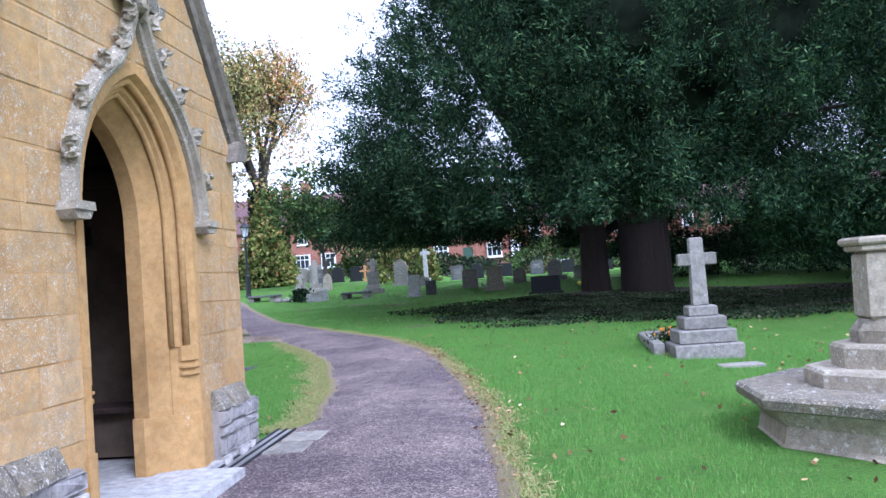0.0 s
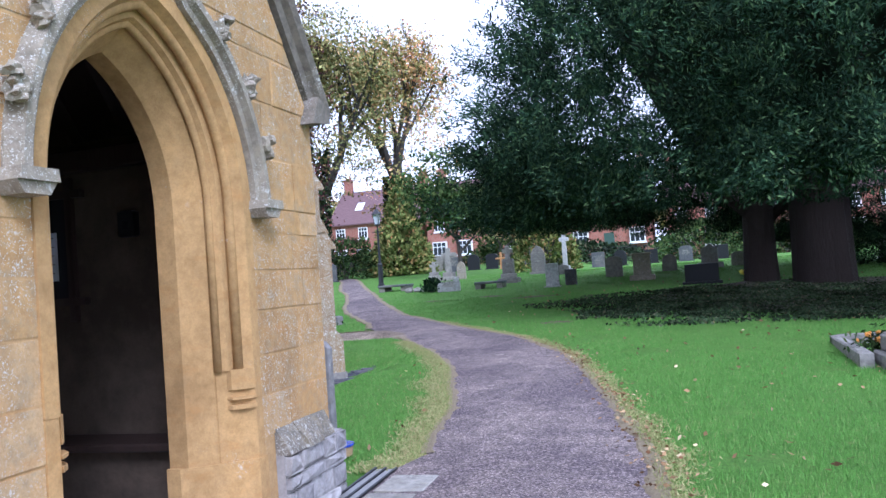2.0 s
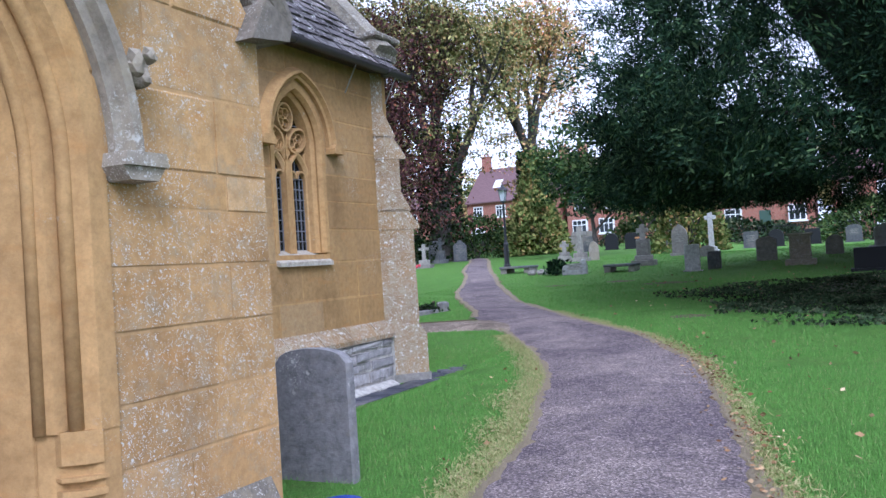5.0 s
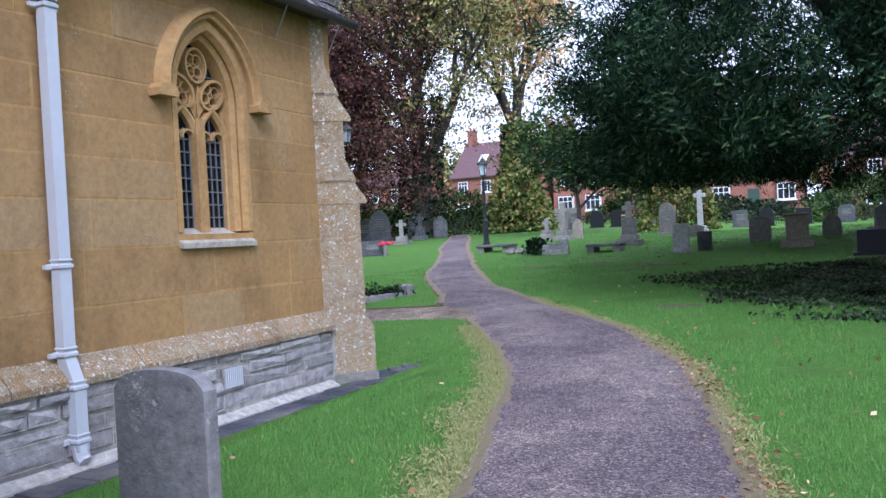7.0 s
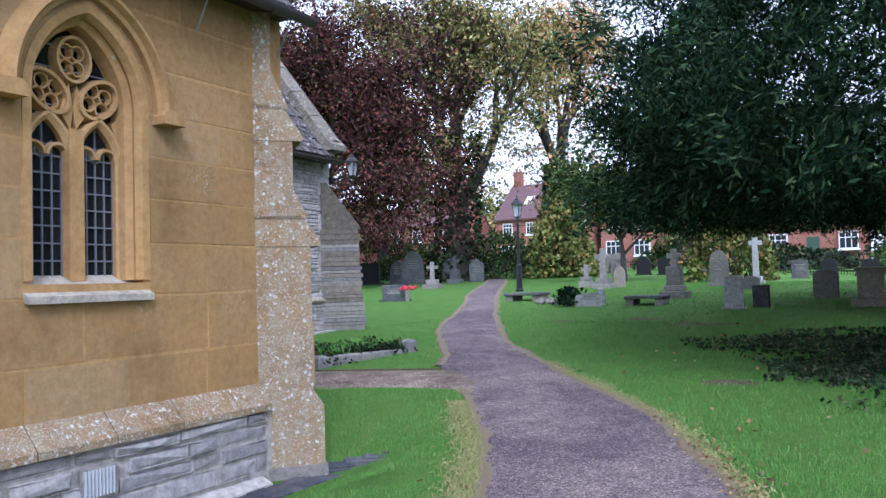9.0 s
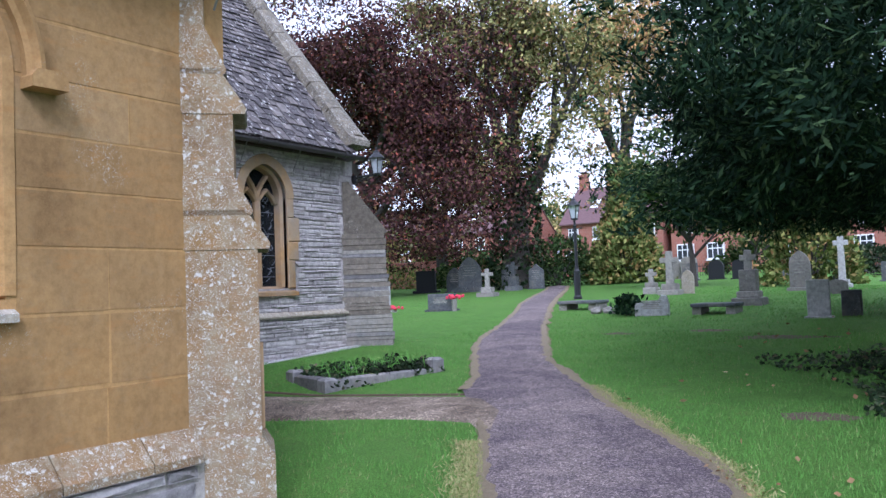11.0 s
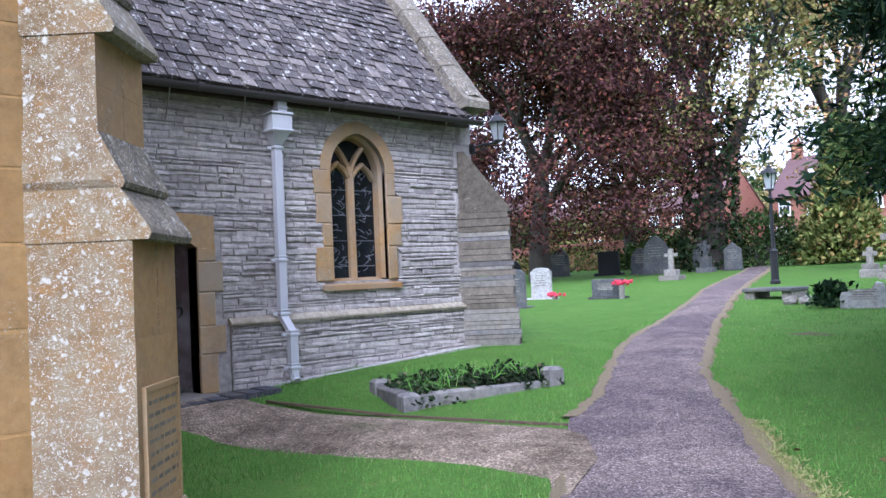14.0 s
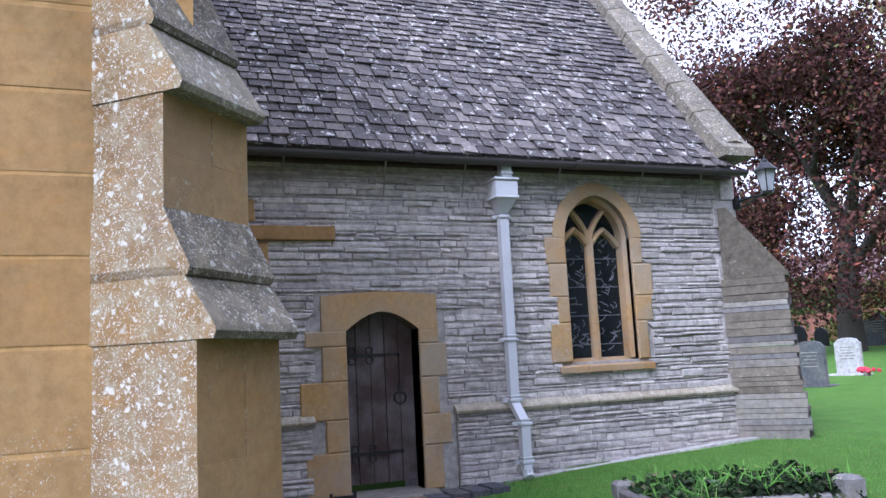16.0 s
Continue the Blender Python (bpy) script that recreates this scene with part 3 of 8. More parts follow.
Shape().sweep(P_PORCH, line_long, [(-0.02, -0.17), (-0.16, -0.18), (-0.27, -0.32), (-0.27, -0.452), (0.0, -0.452)]).make("soffit", M_DRESS, porch_arch)
for side in (-1, 1):
    def upright(plan, z0, z1):
        vs = [P_PORCH(PC + side * r, z, d) for z in (z0, z1) for r, d in plan]
        m = len(plan)
        return Shape().add(vs, [tuple(range(m)), tuple(range(2 * m - 1, m - 1, -1))] + [(i, (i + 1) % m, m + (i + 1) % m, m + i) for i in range(m)])
    upright([(PH + 0.075, -0.4), (PH + 0.075, 0.012), (PH - 0.005, 0.012), (PH - 0.15, -0.17), (PH - 0.17, -0.4)], 0.42, 0.985).make("jamb_base", M_DRESS, porch_arch)
    upright([(PH + 0.085, -0.42), (PH + 0.085, 0.02), (PH - 0.02, 0.02), (PH - 0.2, -0.2), (PH - 0.3, -0.36), (PH - 0.3, -0.456)], -0.12, 0.42).make("jamb_base", M_DRESS, porch_arch)
    for z0, z1, e in ((0.86, 0.985, 0.012), (0.80, 0.815, 0.022), (0.74, 0.765, 0.018)):
        upright([(PH - 0.04, -0.1), (PH - 0.02 + e, 0.006 + e), (PH - 0.05 - e, -0.03 + e), (PH - 0.10 - e, -0.10 + e), (PH - 0.11, -0.14)], z0, z1).make("moulded_stop", M_DRESS, porch_arch)

# ogee hood mould with crockets
hood = thing("hood_mould", (PX, PC, 2.0), "lichen-grey carved hood mould with leafy crockets and ogee tip", "hood mould", kind="structure")
g = gothic(PC, PH + 0.10, PS, PR + 0.06, 1.98, 18)
half_n = len(g) // 2
keep = 15
left_g = g[:keep]
z_top = left_g[-1][1]
tip = [(left_g[-1][0] + (PC - left_g[-1][0]) * t ** 0.8, z_top + (3.55 - z_top) * (0.55 * t + 0.45 * t ** 2.2)) for t in (0.25, 0.5, 0.75, 0.93, 1.0)]
hl = left_g + tip
hr = [(2 * PC - a, z) for a, z in reversed(hl[:-1])]
prof = [(0.0, 0.0), (0.0, 0.05), (0.04, 0.055), (0.055, 0.10), (0.10, 0.10), (0.13, 0.02), (0.13, 0.0)]
Shape().sweep(P_PORCH, hl + hr, prof).make("moulding", M_OLDSTONE, hood)
for side in (-1, 1):
    a = PC + side * (PH + 0.165)
    Shape().prism(P_PORCH, [(a - 0.07, 1.93), (a + 0.07, 1.93), (a + 0.11, 1.985), (a - 0.11, 1.985)], 0, 0.13).prism(P_PORCH, [(a - 0.11, 1.985), (a + 0.11, 1.985), (a + 0.10, 2.04), (a - 0.10, 2.04)], 0, 0.15).make("label_stop", M_OLDSTONE, hood)
acc = 0.0
spots = []
for (a0, z0), (a1, z1) in zip(hl[:-1], hl[1:]):
    acc += math.dist((a0, z0), (a1, z1))
    if acc > 0.29:
        acc = 0
        spots.append((a1, z1, math.atan2(z1 - z0, a1 - a0)))
for k, (a, z, w) in enumerate(spots):
    for side in (-1, 1):
        na, nz = -math.sin(w), math.cos(w)
        ca, cz = a + na * 0.15, z + nz * 0.15
        if side > 0:
            ca = 2 * PC - ca
        cr = Shape()
        p = P_PORCH(ca, cz, 0.075)
        cr.lump(p, (0.055, 0.05, 0.06), k * 2 + side, rough=0.5)
        p2 = P_PORCH(ca + side * -0.0 + (na if side < 0 else -na) * 0.05, cz + 0.045, 0.10)
        cr.lump(p2, (0.045, 0.035, 0.03), k * 5 + side, rough=0.6)
        p3 = P_PORCH(ca + (na if side < 0 else -na) * 0.02, cz - 0.05, 0.09)
        cr.lump(p3, (0.05, 0.03, 0.035), k * 7 + side, rough=0.6)
        cr.make("crocket", M_OLDSTONE, hood, smooth=False)
fin = Shape()
for k in range(6):
    fin.lump(P_PORCH(PC + 0.07 * math.cos(k * 2.1), 3.58 + 0.05 * k * 0.7, 0.07 + 0.03 * math.sin(k * 1.7)), 0.06, k, rough=0.5)
fin.make("finial", M_OLDSTONE, hood)

# plinths of the porch
for lo, hi in ((PL - 0.08, PC - PH - 0.22), (PC + PH + 0.22, PRT + 0.08)):
    pw = Shape().prism(P_PORCH, [(lo, -0.3), (hi, -0.3), (hi, 0.38), (lo, 0.38)], -0.3, 0.06).make("wall_plinth", M_MORTAR)
    tagged(pw, "rough grey rubble plinth under the porch wall", "plinth", kind="structure")
    masonry(pw, Plane((PX + 0.06, 0), (0, 1), (1, 0)), lambda z: (lo, hi), courses_of(-0.12, 0.38, 0.09, 0.16, 8), (0.16, 0.42), lambda z: [], "stone", U_ROCK, M_LIAS_I, 0.035, seed=int(lo * 7))
    wt = Shape()
    for i in range(max(1, int((hi - lo) / 0.25))):
        a = lo + 0.25 * i
        b = min(hi, a + 0.245)
        d = 0.10 + 0.02 * math.sin(i * 2.3)
        wt.add([P_PORCH(a, 0.38, 0), P_PORCH(b, 0.38, 0), P_PORCH(b, 0.38, d), P_PORCH(a, 0.38, d + 0.01), P_PORCH(a, 0.43, d), P_PORCH(b, 0.42, d - 0.01), P_PORCH(a, 0.56, 0.0), P_PORCH(b, 0.56, 0.0)],
               [(0, 3, 2, 1), (3, 4, 5, 2), (4, 6, 7, 5), (0, 6, 4, 3), (1, 2, 5, 7), (0, 1, 7, 6)])
    tagged(wt.make("plinth_offset", M_CAP, pw), "sloping lichened stone offset on the plinth")

# gable coping with kneeler
cop = thing("gable_coping", (PX, PC, apex), "dark weathered moulded stone coping on the porch gable", "coping", kind="structure")
for side in (-1, 1):
    e = PC + side * (PRT - PC + 0.06)
    pts = [(e, PE + 0.02), (PC, apex + 0.12)] if side < 0 else [(PC, apex + 0.12), (e, PE + 0.02)]
    Shape().sweep(P_PORCH, pts, [(-0.02, -0.30), (-0.02, 0.03), (0.03, 0.05), (0.05, 0.10), (0.10, 0.12), (0.17, 0.09), (0.19, -0.30)]).make("coping_run", M_DARKSTONE, cop)
    k = Shape().prism(P_PORCH, [(e - side * 0.22, PE - 0.06), (e + side * 0.07, PE - 0.02), (e + side * 0.10, PE + 0.07), (e - side * 0.1, PE + 0.16)], -0.32, 0.11)
    k.make("kneeler", M_DARKSTONE, cop)
# niche above the doorway
nic = thing("niche", (PX, 6.05, 3.75), "small dark pointed stone niche in the porch gable", "niche", kind="structure")
for ny in (PC,):
    nl = gothic(ny, 0.26, 4.0, 0.34, 3.72, 8)
    Shape().sweep(P_PORCH, nl, [(0.0, -0.02), (0.0, 0.05), (0.07, 0.07), (0.10, 0.0), (0.10, -0.02)]).make("niche_frame", M_CAP, nic)
    Shape().prism(P_PORCH, nl, 0.006, 0.02).make("niche_back", M_OLDSTONE, nic)
    Shape().prism(P_PORCH, [(ny - 0.34, 3.62), (ny + 0.34, 3.62), (ny + 0.38, 3.71), (ny - 0.38, 3.71)], 0, 0.11).make("niche_sill", M_CAP, nic)

# porch interior
IX = -5.75
def plain_wall(name, pl, poly, d0, d1, material, label):
    return tagged(Shape().prism(pl, poly, d0, d1).make(name, material), label, "wall", kind="structure")


P_EAST_IN = Plane((0, 7.0), (1, 0), (0, -1))
plain_wall("wall_porch_east", P_EAST_IN, [(IX, -0.3), (PX - 0.452, -0.3), (PX - 0.452, PE), (IX, PE)], -0.32, 0, M_PLASTER, "stained plaster inner wall of the porch, coloured dark for interior shade")
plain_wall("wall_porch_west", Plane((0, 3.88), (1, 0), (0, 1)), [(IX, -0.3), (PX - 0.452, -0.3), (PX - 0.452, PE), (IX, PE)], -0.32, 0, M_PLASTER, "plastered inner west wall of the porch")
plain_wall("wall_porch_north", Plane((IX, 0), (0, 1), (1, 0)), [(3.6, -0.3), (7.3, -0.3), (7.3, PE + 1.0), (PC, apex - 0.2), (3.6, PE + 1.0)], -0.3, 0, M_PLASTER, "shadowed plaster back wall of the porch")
tagged(Shape().box((-4.0, PC, -0.2), (3.6, 3.1, 0.15)).make("porch_floor", M_GRAVE_P), "pale worn stone flag floor of the porch", "floor", kind="structure")
tagged(Shape().box((-2.2, PC, -0.25), (0.7, 1.35, 0.215)).make("threshold", M_GRAVE_P), "pale worn stone threshold slab", "threshold", kind="structure")
for side, y in ((1, 6.82), (-1, 4.06)):
    b = thing("stone_bench", (-4.2, y, 0), "low stone wall bench in the dark porch", "bench")
    Shape().box((-4.2, y, 0.38), (2.9, 0.42, 0.06), b=0.012).make("seat", M_DARKWOOD, b)
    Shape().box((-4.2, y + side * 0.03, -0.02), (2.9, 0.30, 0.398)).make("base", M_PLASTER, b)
cl = Shape()
for side in (-1, 1):
    e = PC + side * 1.95
    cl.add([(PX - 0.3, e, PE - 0.02), (IX, e, PE - 0.02), (IX, PC, apex - 0.12), (PX - 0.3, PC, apex - 0.12)], [(0, 1, 2, 3)])
    cl.add([(PX - 0.3, e, PE + 0.05), (IX - 0.3, e, PE + 0.05), (IX - 0.3, PC, apex - 0.02), (PX - 0.3, PC, apex - 0.02)], [(0, 1, 2, 3)])
    for i in range(7):
        x = PX - 0.6 - i * 0.5
        cl.tube([(x, e, PE), (x, PC, apex - 0.2)], 0.06, 4)
tagged(cl.make("ceiling", M_DARKWOOD), "dark timber rafters and boards of the porch roof", "ceiling", kind="structure")
wp = thing("wall_plate", (-4.2, 6.93, 2.5), "dark oak wall plate beam in the porch", "beam", kind="structure")
Shape().box((-4.2, 6.93, 2.48), (3.0, 0.13, 0.16), b=0.01).make("beam", M_DARKWOOD, wp)
ind = thing("door_1", (IX + 0.05, PC, 0), "dark oak church door deep in the porch", "door", kind="structure")
Shape().prism(Plane((IX, 0), (0, 1), (1, 0)), gothic(PC, 0.75, 1.6, 0.9, -0.02), 0.003, 0.06).make("leaf", M_DARKWOOD, ind)

# notice board on the porch wall
nb = thing("notice_board", (-4.67, 6.96, 1.45), "dark timber notice board with pinned white papers and posters", "notice board")
bd = lambda a0, a1, z0, z1, d0, d1: Shape().prism(P_EAST_IN, [(a0, z0), (a1, z0), (a1, z1), (a0, z1)], d0, d1)
bd(-5.2, -4.22, 1.5, 2.3, 0.002, 0.03).make("panel", M_BOARD, nb)
bd(-5.28, -4.08, 1.45, 1.51, 0.002, 0.06).make("rail", M_DARKWOOD, nb)
bd(-5.28, -4.08, 2.29, 2.35, 0.002, 0.06).make("rail", M_DARKWOOD, nb)
for a in (-5.24, -4.24):
    bd(a, a + 0.06, 1.32, 2.45, 0.002, 0.05).make("stile", M_DARKWOOD, nb)
bd(-4.58, -4.34, 1.65, 2.03, 0.031, 0.035).make("paper", M_PAPER, nb, "white printed sheet")
for i in range(14):
    bd(-4.56, -4.37 - 0.03 * (i % 3), 1.985 - i * 0.023, 1.992 - i * 0.023, 0.0352, 0.0362).make("text_line", M_GRAVE, nb)
bd(-4.86, -4.62, 1.55, 1.98, 0.031, 0.035).make("poster", M_NOTICE, nb, "dark red printed poster")
bd(-5.05, -4.90, 1.55, 1.80, 0.031, 0.035).make("paper", M_GRAVE, nb)
bd(-5.05, -4.90, 1.83, 1.95, 0.031, 0.035).make("paper", M_GRAVE, nb)
sw = thing("switch_box", (-3.66, 6.97, 2.0), "small black electrical box on porch wall", "switch box")
Shape().box((-3.66, 6.96, 1.94), (0.14, 0.07, 0.2), b=0.01).make("casing", M_IRON, sw)
Shape().box((-3.66, 6.922, 2.0), (0.05, 0.006, 0.06)).make("cover", M_BOARD, sw)

# set the porch in place
SET_PORCH = Matrix.Translation((-1.79, 4.87, 0.262)) @ Matrix.Scale(0.832, 4) @ Matrix.Translation((2.27, -5.44, 0))
for ob in set(bpy.data.objects) - before_porch:
    if ob.parent is None:
        ob.matrix_basis = SET_PORCH @ ob.matrix_basis

# drain along the porch foot
dr = thing("drain_channel", (-1.64, 5.2, 0.15), "slotted dark metal drain channel along porch threshold", "drain", kind="structure")
ch = Shape()
for i in range(24):
    y = 3.0 + i * 0.165
    z = ground_z(-1.64, y) + 0.03
    ch.add([(-1.72, y, z), (-1.57, y, z), (-1.57, y + 0.165, z + 0.004), (-1.72, y + 0.165, z + 0.004)], [(0, 1, 2, 3)])
ch.make("grate", M_STAY, dr)
for x in (-1.72, -1.645, -1.57):
    Shape().tube([(x, 3.0, ground_z(-1.64, 3.0) + 0.034), (x, 6.96, ground_z(-1.64, 6.96) + 0.036)], 0.011, 6).make("rail", M_IRON, dr)
for i, (x, y) in enumerate(((-1.36, 6.6), (-1.38, 6.2))):
    fl = thing("paving_flag", (x, y, 0), "mossy grey paving flag set in the path", "paving slab", group="flags by the drain", kind="structure")
    Shape().box((x, y, ground_z(x, y) - 0.04), (0.32, 0.36, 0.085), b=0.01).make("slab", M_GRAVE, fl)

# ---- aisle ----
AY0, AY1, AE = 6.35, 12.75, 4.0
WC, WH, WS, WR = 10.84, 0.425, 2.92, 0.60
win = gothic(WC, WH, WS, WR, 1.72)
nL = len(win) // 2
lft = [(AY0, -0.3), (AY0, AE), (WC, AE)] + [win[nL]] + list(reversed(win[:nL])) + [(WC, 1.72), (WC, -0.3)]
rgt = [(AY1, -0.3), (WC, -0.3), (WC, 1.72)] + list(reversed(win[nL + 1:])) + [win[nL], (WC, AE), (AY1, AE)]
wall_aisle = Shape().prism(P_AISLE, lft, -0.5, 0).prism(P_AISLE, rgt, -0.5, 0).make("wall_aisle", M_JOINT)
tagged(wall_aisle, "smooth ochre limestone ashlar wall of the aisle", "wall", kind="structure")


def win_hole(z):
    if z < 1.63:
        return [(WC, WC)]
    h = arch_half(WH + 0.05, WS, WR + 0.06, z)
    return [(WC - h, WC + h)]


masonry(wall_aisle, P_AISLE, lambda z: (AY0, AY1 - 0.3), courses_of(0.86, AE, 0.30, 0.40, 12, (1.63, 2.92)), (0.7, 1.5), win_hole, "ashlar", U_AISLE, M_HONEY_I, 0.003, seed=3, gap=0.0012)
ap = Shape().prism(P_AISLE, [(AY0, -0.3), (AY1, -0.3), (AY1, 0.68), (AY0, 0.68)], -0.2, 0.10).make("wall_aisle_plinth", M_PALEJOINT)
tagged(ap, "rock-faced grey stone plinth of the aisle", "plinth", kind="structure")
masonry(ap, Plane((AX + 0.10, 0), (0, 1), (1, 0)), lambda z: (AY0 + 0.08, AY1 - 0.38), [0.06, 0.19, 0.34, 0.46, 0.58, 0.67], (0.22, 0.7), lambda z: [], "stone", U_ROCK, M_LIAS_I, 0.028, seed=9, gap=0.011)
for i in range(11):
    a = 6.44 + i * 0.56
    b = min(a + 0.555, AY1 - 0.36)
    Shape().prism(Plane((0, a), (1, 0), (0, 1)), [(AX, 0.68), (AX + 0.15, 0.68), (AX + 0.15, 0.73), (AX + 0.01, 0.88), (AX, 0.88)], 0, b - a - 0.004).make("offset_stone", M_LICHEN, ap, "lichen-crusted chamfered plinth course")
vent = thing("air_vent", (AX + 0.135, 10.78, 0.40), "small grey slatted air vent in plinth", "vent")
for i in range(9):
    Shape().box((AX + 0.143, 10.67 + i * 0.026, 0.38), (0.03, 0.012, 0.17)).make("slat", M_PIPE, vent)
Shape().box((AX + 0.135, 10.78, 0.37), (0.02, 0.26, 0.19)).make("backing", M_GRAVE, vent)
ds = tagged(thing("drain_paving", (AX + 0.3, 10, 0.1), "dark blue slate drain strip along aisle wall", "paving", kind="structure"))
for i in range(31):
    a = 6.6 + i * 0.2
    z = 0.105 + 0.004 * math.sin(i * 3.3)
    Shape().box((AX + 0.37, a + 0.1, z - 0.06), (0.30, 0.194, 0.065), b=0.006).make("slate", M_DRAIN, ds)
tagged(Shape().prism(Plane((0, AY0 + 0.1), (1, 0), (0, 1)), [(AX + 0.1, 0.02), (AX + 0.23, 0.02), (AX + 0.22, 0.12), (AX + 0.12, 0.165), (AX + 0.1, 0.165)], 0, 5.85).make("foot_fillet", M_PALEJOINT), "pale mortar fillet at the foot of the aisle wall", "fillet", kind="structure")
for i in range(6):
    Shape().box((AX + 0.35 + 0.09 * i, 12.92 + 0.14 * i, 0.12 + 0.02 * i - 0.06), (0.44, 0.2, 0.065), rz=0.75, b=0.006).make("slate", M_DRAIN, ds)


def leading(sh, pl, a0, a1, z0, z1, top, d, da, dz):
    k = max(1, round((a1 - a0) / da))
    for i in range(k + 1):
        a = a0 + (a1 - a0) * i / k
        sh.prism(pl, [(a - 0.005, z0), (a + 0.005, z0), (a + 0.005, top(a)), (a - 0.005, top(a))], d, d + 0.012)
    z = z0
    while z < z1:
        sh.prism(pl, [(a0, z - 0.005), (a1, z - 0.005), (a1, z + 0.005), (a0, z + 0.005)], d + 0.001, d + 0.013)
        z += dz


def ring(sh, pl, a, z, r, wdt, d0, d1, n=20, sy=1.0, part_of=1.0, start=0.0):
    pts = [(a + r * math.cos(start + 2 * math.pi * part_of * i / n), z + r * sy * math.sin(start + 2 * math.pi * part_of * i / n)) for i in range(n + 1)]
    sh.sweep(pl, pts, [(-wdt / 2, d0), (-wdt / 4, d1), (wdt / 4, d1), (wdt / 2, d0)], caps=False)


# aisle window: two cusped lights under tracery
w1 = thing("window_1", (AX, WC, 1.72), "two-light traceried gothic window with leaded glass", "window", kind="structure")
wl_full = gothic(WC, WH, WS, WR, 1.74, 16)
Shape().sweep(P_AISLE, wl_full, [(0.05, -0.02), (0.05, 0.012), (-0.01, 0.012), (-0.035, -0.04), (-0.025, -0.07), (-0.07, -0.10), (-0.085, -0.22), (0.05, -0.22)]).make("jamb_moulding", M_DRESS, w1)
Shape().sweep(P_AISLE, gothic(WC, WH + 0.10, WS, WR + 0.09, 2.88, 16), [(0, 0), (0, 0.05), (0.03, 0.06), (0.05, 0.11), (0.08, 0.10), (0.13, 0.0)]).make("hood_moulding", M_DRESS, w1)
for side in (-1, 1):
    a = WC + side * (WH + 0.19)
    Shape().prism(P_AISLE, [(a - 0.10, 2.84), (a + 0.10, 2.84), (a + 0.10, 2.90), (a + 0.07, 2.94), (a - 0.07, 2.94), (a - 0.10, 2.90)], 0, 0.13).make("label_stop", M_DRESS, w1)
GD = -0.2
Shape().prism(P_AISLE, [(WC - 0.055, 1.74), (WC + 0.055, 1.74), (WC + 0.055, 2.75), (WC - 0.055, 2.75)], GD - 0.06, GD + 0.07).make("mullion", M_DRESS, w1)
inner = gothic(WC, WH - 0.07, WS, WR - 0.06, 1.74, 14)
# solid tracery head pierced by rings: bars only
tr = Shape()
for lc in (-0.19, 0.19):
    lh = gothic(WC + lc, 0.165, 2.52, 0.30, 1.74, 10)
    tr.sweep(P_AISLE, lh, [(-0.015, GD - 0.04), (-0.02, GD + 0.03), (0.01, GD + 0.06), (0.03, GD + 0.06), (0.045, GD - 0.04)])
    for s in (-1, 1):
        ring(tr, P_AISLE, WC + lc + s * 0.085, 2.57, 0.075, 0.035, GD - 0.03, GD + 0.03, 10, 1.0, 0.5, 0 if s < 0 else 0)
    eye = [(WC + lc * 1.02 + 0.14 * math.cos(w) + (0.05 if lc > 0 else -0.05) * math.sin(w), 2.98 + 0.135 * math.sin(w)) for w in [2 * math.pi * i / 18 for i in range(19)]]
    tr.sweep(P_AISLE, eye, [(-0.025, GD - 0.04), (-0.012, GD + 0.06), (0.012, GD + 0.06), (0.025, GD - 0.04)], caps=False)
    for k in range(4):
        w = k * math.pi / 2 + 0.5
        ring(tr, P_AISLE, WC + lc + 0.075 * math.cos(w), 2.98 + 0.07 * math.sin(w), 0.05, 0.022, GD - 0.03, GD + 0.03, 10)
ring(tr, P_AISLE, WC, 3.22, 0.125, 0.04, GD - 0.04, GD + 0.06, 18, 1.2)
for k in range(4):
    w = k * math.pi / 2 + math.pi / 4
    ring(tr, P_AISLE, WC + 0.06 * math.cos(w), 3.22 + 0.075 * math.sin(w), 0.05, 0.022, GD - 0.03, GD + 0.03, 10)
tr.make("tracery", M_DRESS, w1)
for s in (-1, 1):
    sp = Shape()
    sp.prism(P_AISLE, [(WC + s * 0.10, 2.86), (WC + s * 0.02, 2.75), (WC - s * 0.0, 2.9), (WC + s * 0.03, 3.06)], GD - 0.04, GD + 0.035)
    sp.prism(P_AISLE, [(WC + s * 0.385, 2.62), (WC + s * 0.34, 2.72), (WC + s * 0.30, 2.83), (WC + s * 0.385, 2.9)], GD - 0.04, GD + 0.035)
    sp.make("tracery_web", M_DRESS, w1)
Shape().prism(P_AISLE, [(WC - 0.36, 1.74), (WC + 0.36, 1.74)] + [p for p in reversed(inner[1:-1])], GD - 0.03, GD - 0.022).make("pane", M_GLASS, w1)
ld = Shape()
for lc in (-0.2, 0.2):
    leading(ld, P_AISLE, WC + lc - 0.14, WC + lc + 0.14, 1.76, 2.66, lambda a, c=WC + lc: 2.52 + 0.26 * (1 - abs(a - c) / 0.16), GD - 0.02, 0.07, 0.115)
ring(ld, P_AISLE, WC - 0.2, 2.6, 0.05, 0.012, GD - 0.02, GD - 0.008, 10)
ring(ld, P_AISLE, WC + 0.2, 2.6, 0.05, 0.012, GD - 0.02, GD - 0.008, 10)
for zz in (2.9, 3.0, 3.15, 3.3):
    ld.prism(P_AISLE, [(WC - 0.3, zz), (WC + 0.3, zz), (WC + 0.3, zz + 0.009), (WC - 0.3, zz + 0.009)], GD - 0.02, GD - 0.01)
ld.make("leading", M_LEAD, w1)
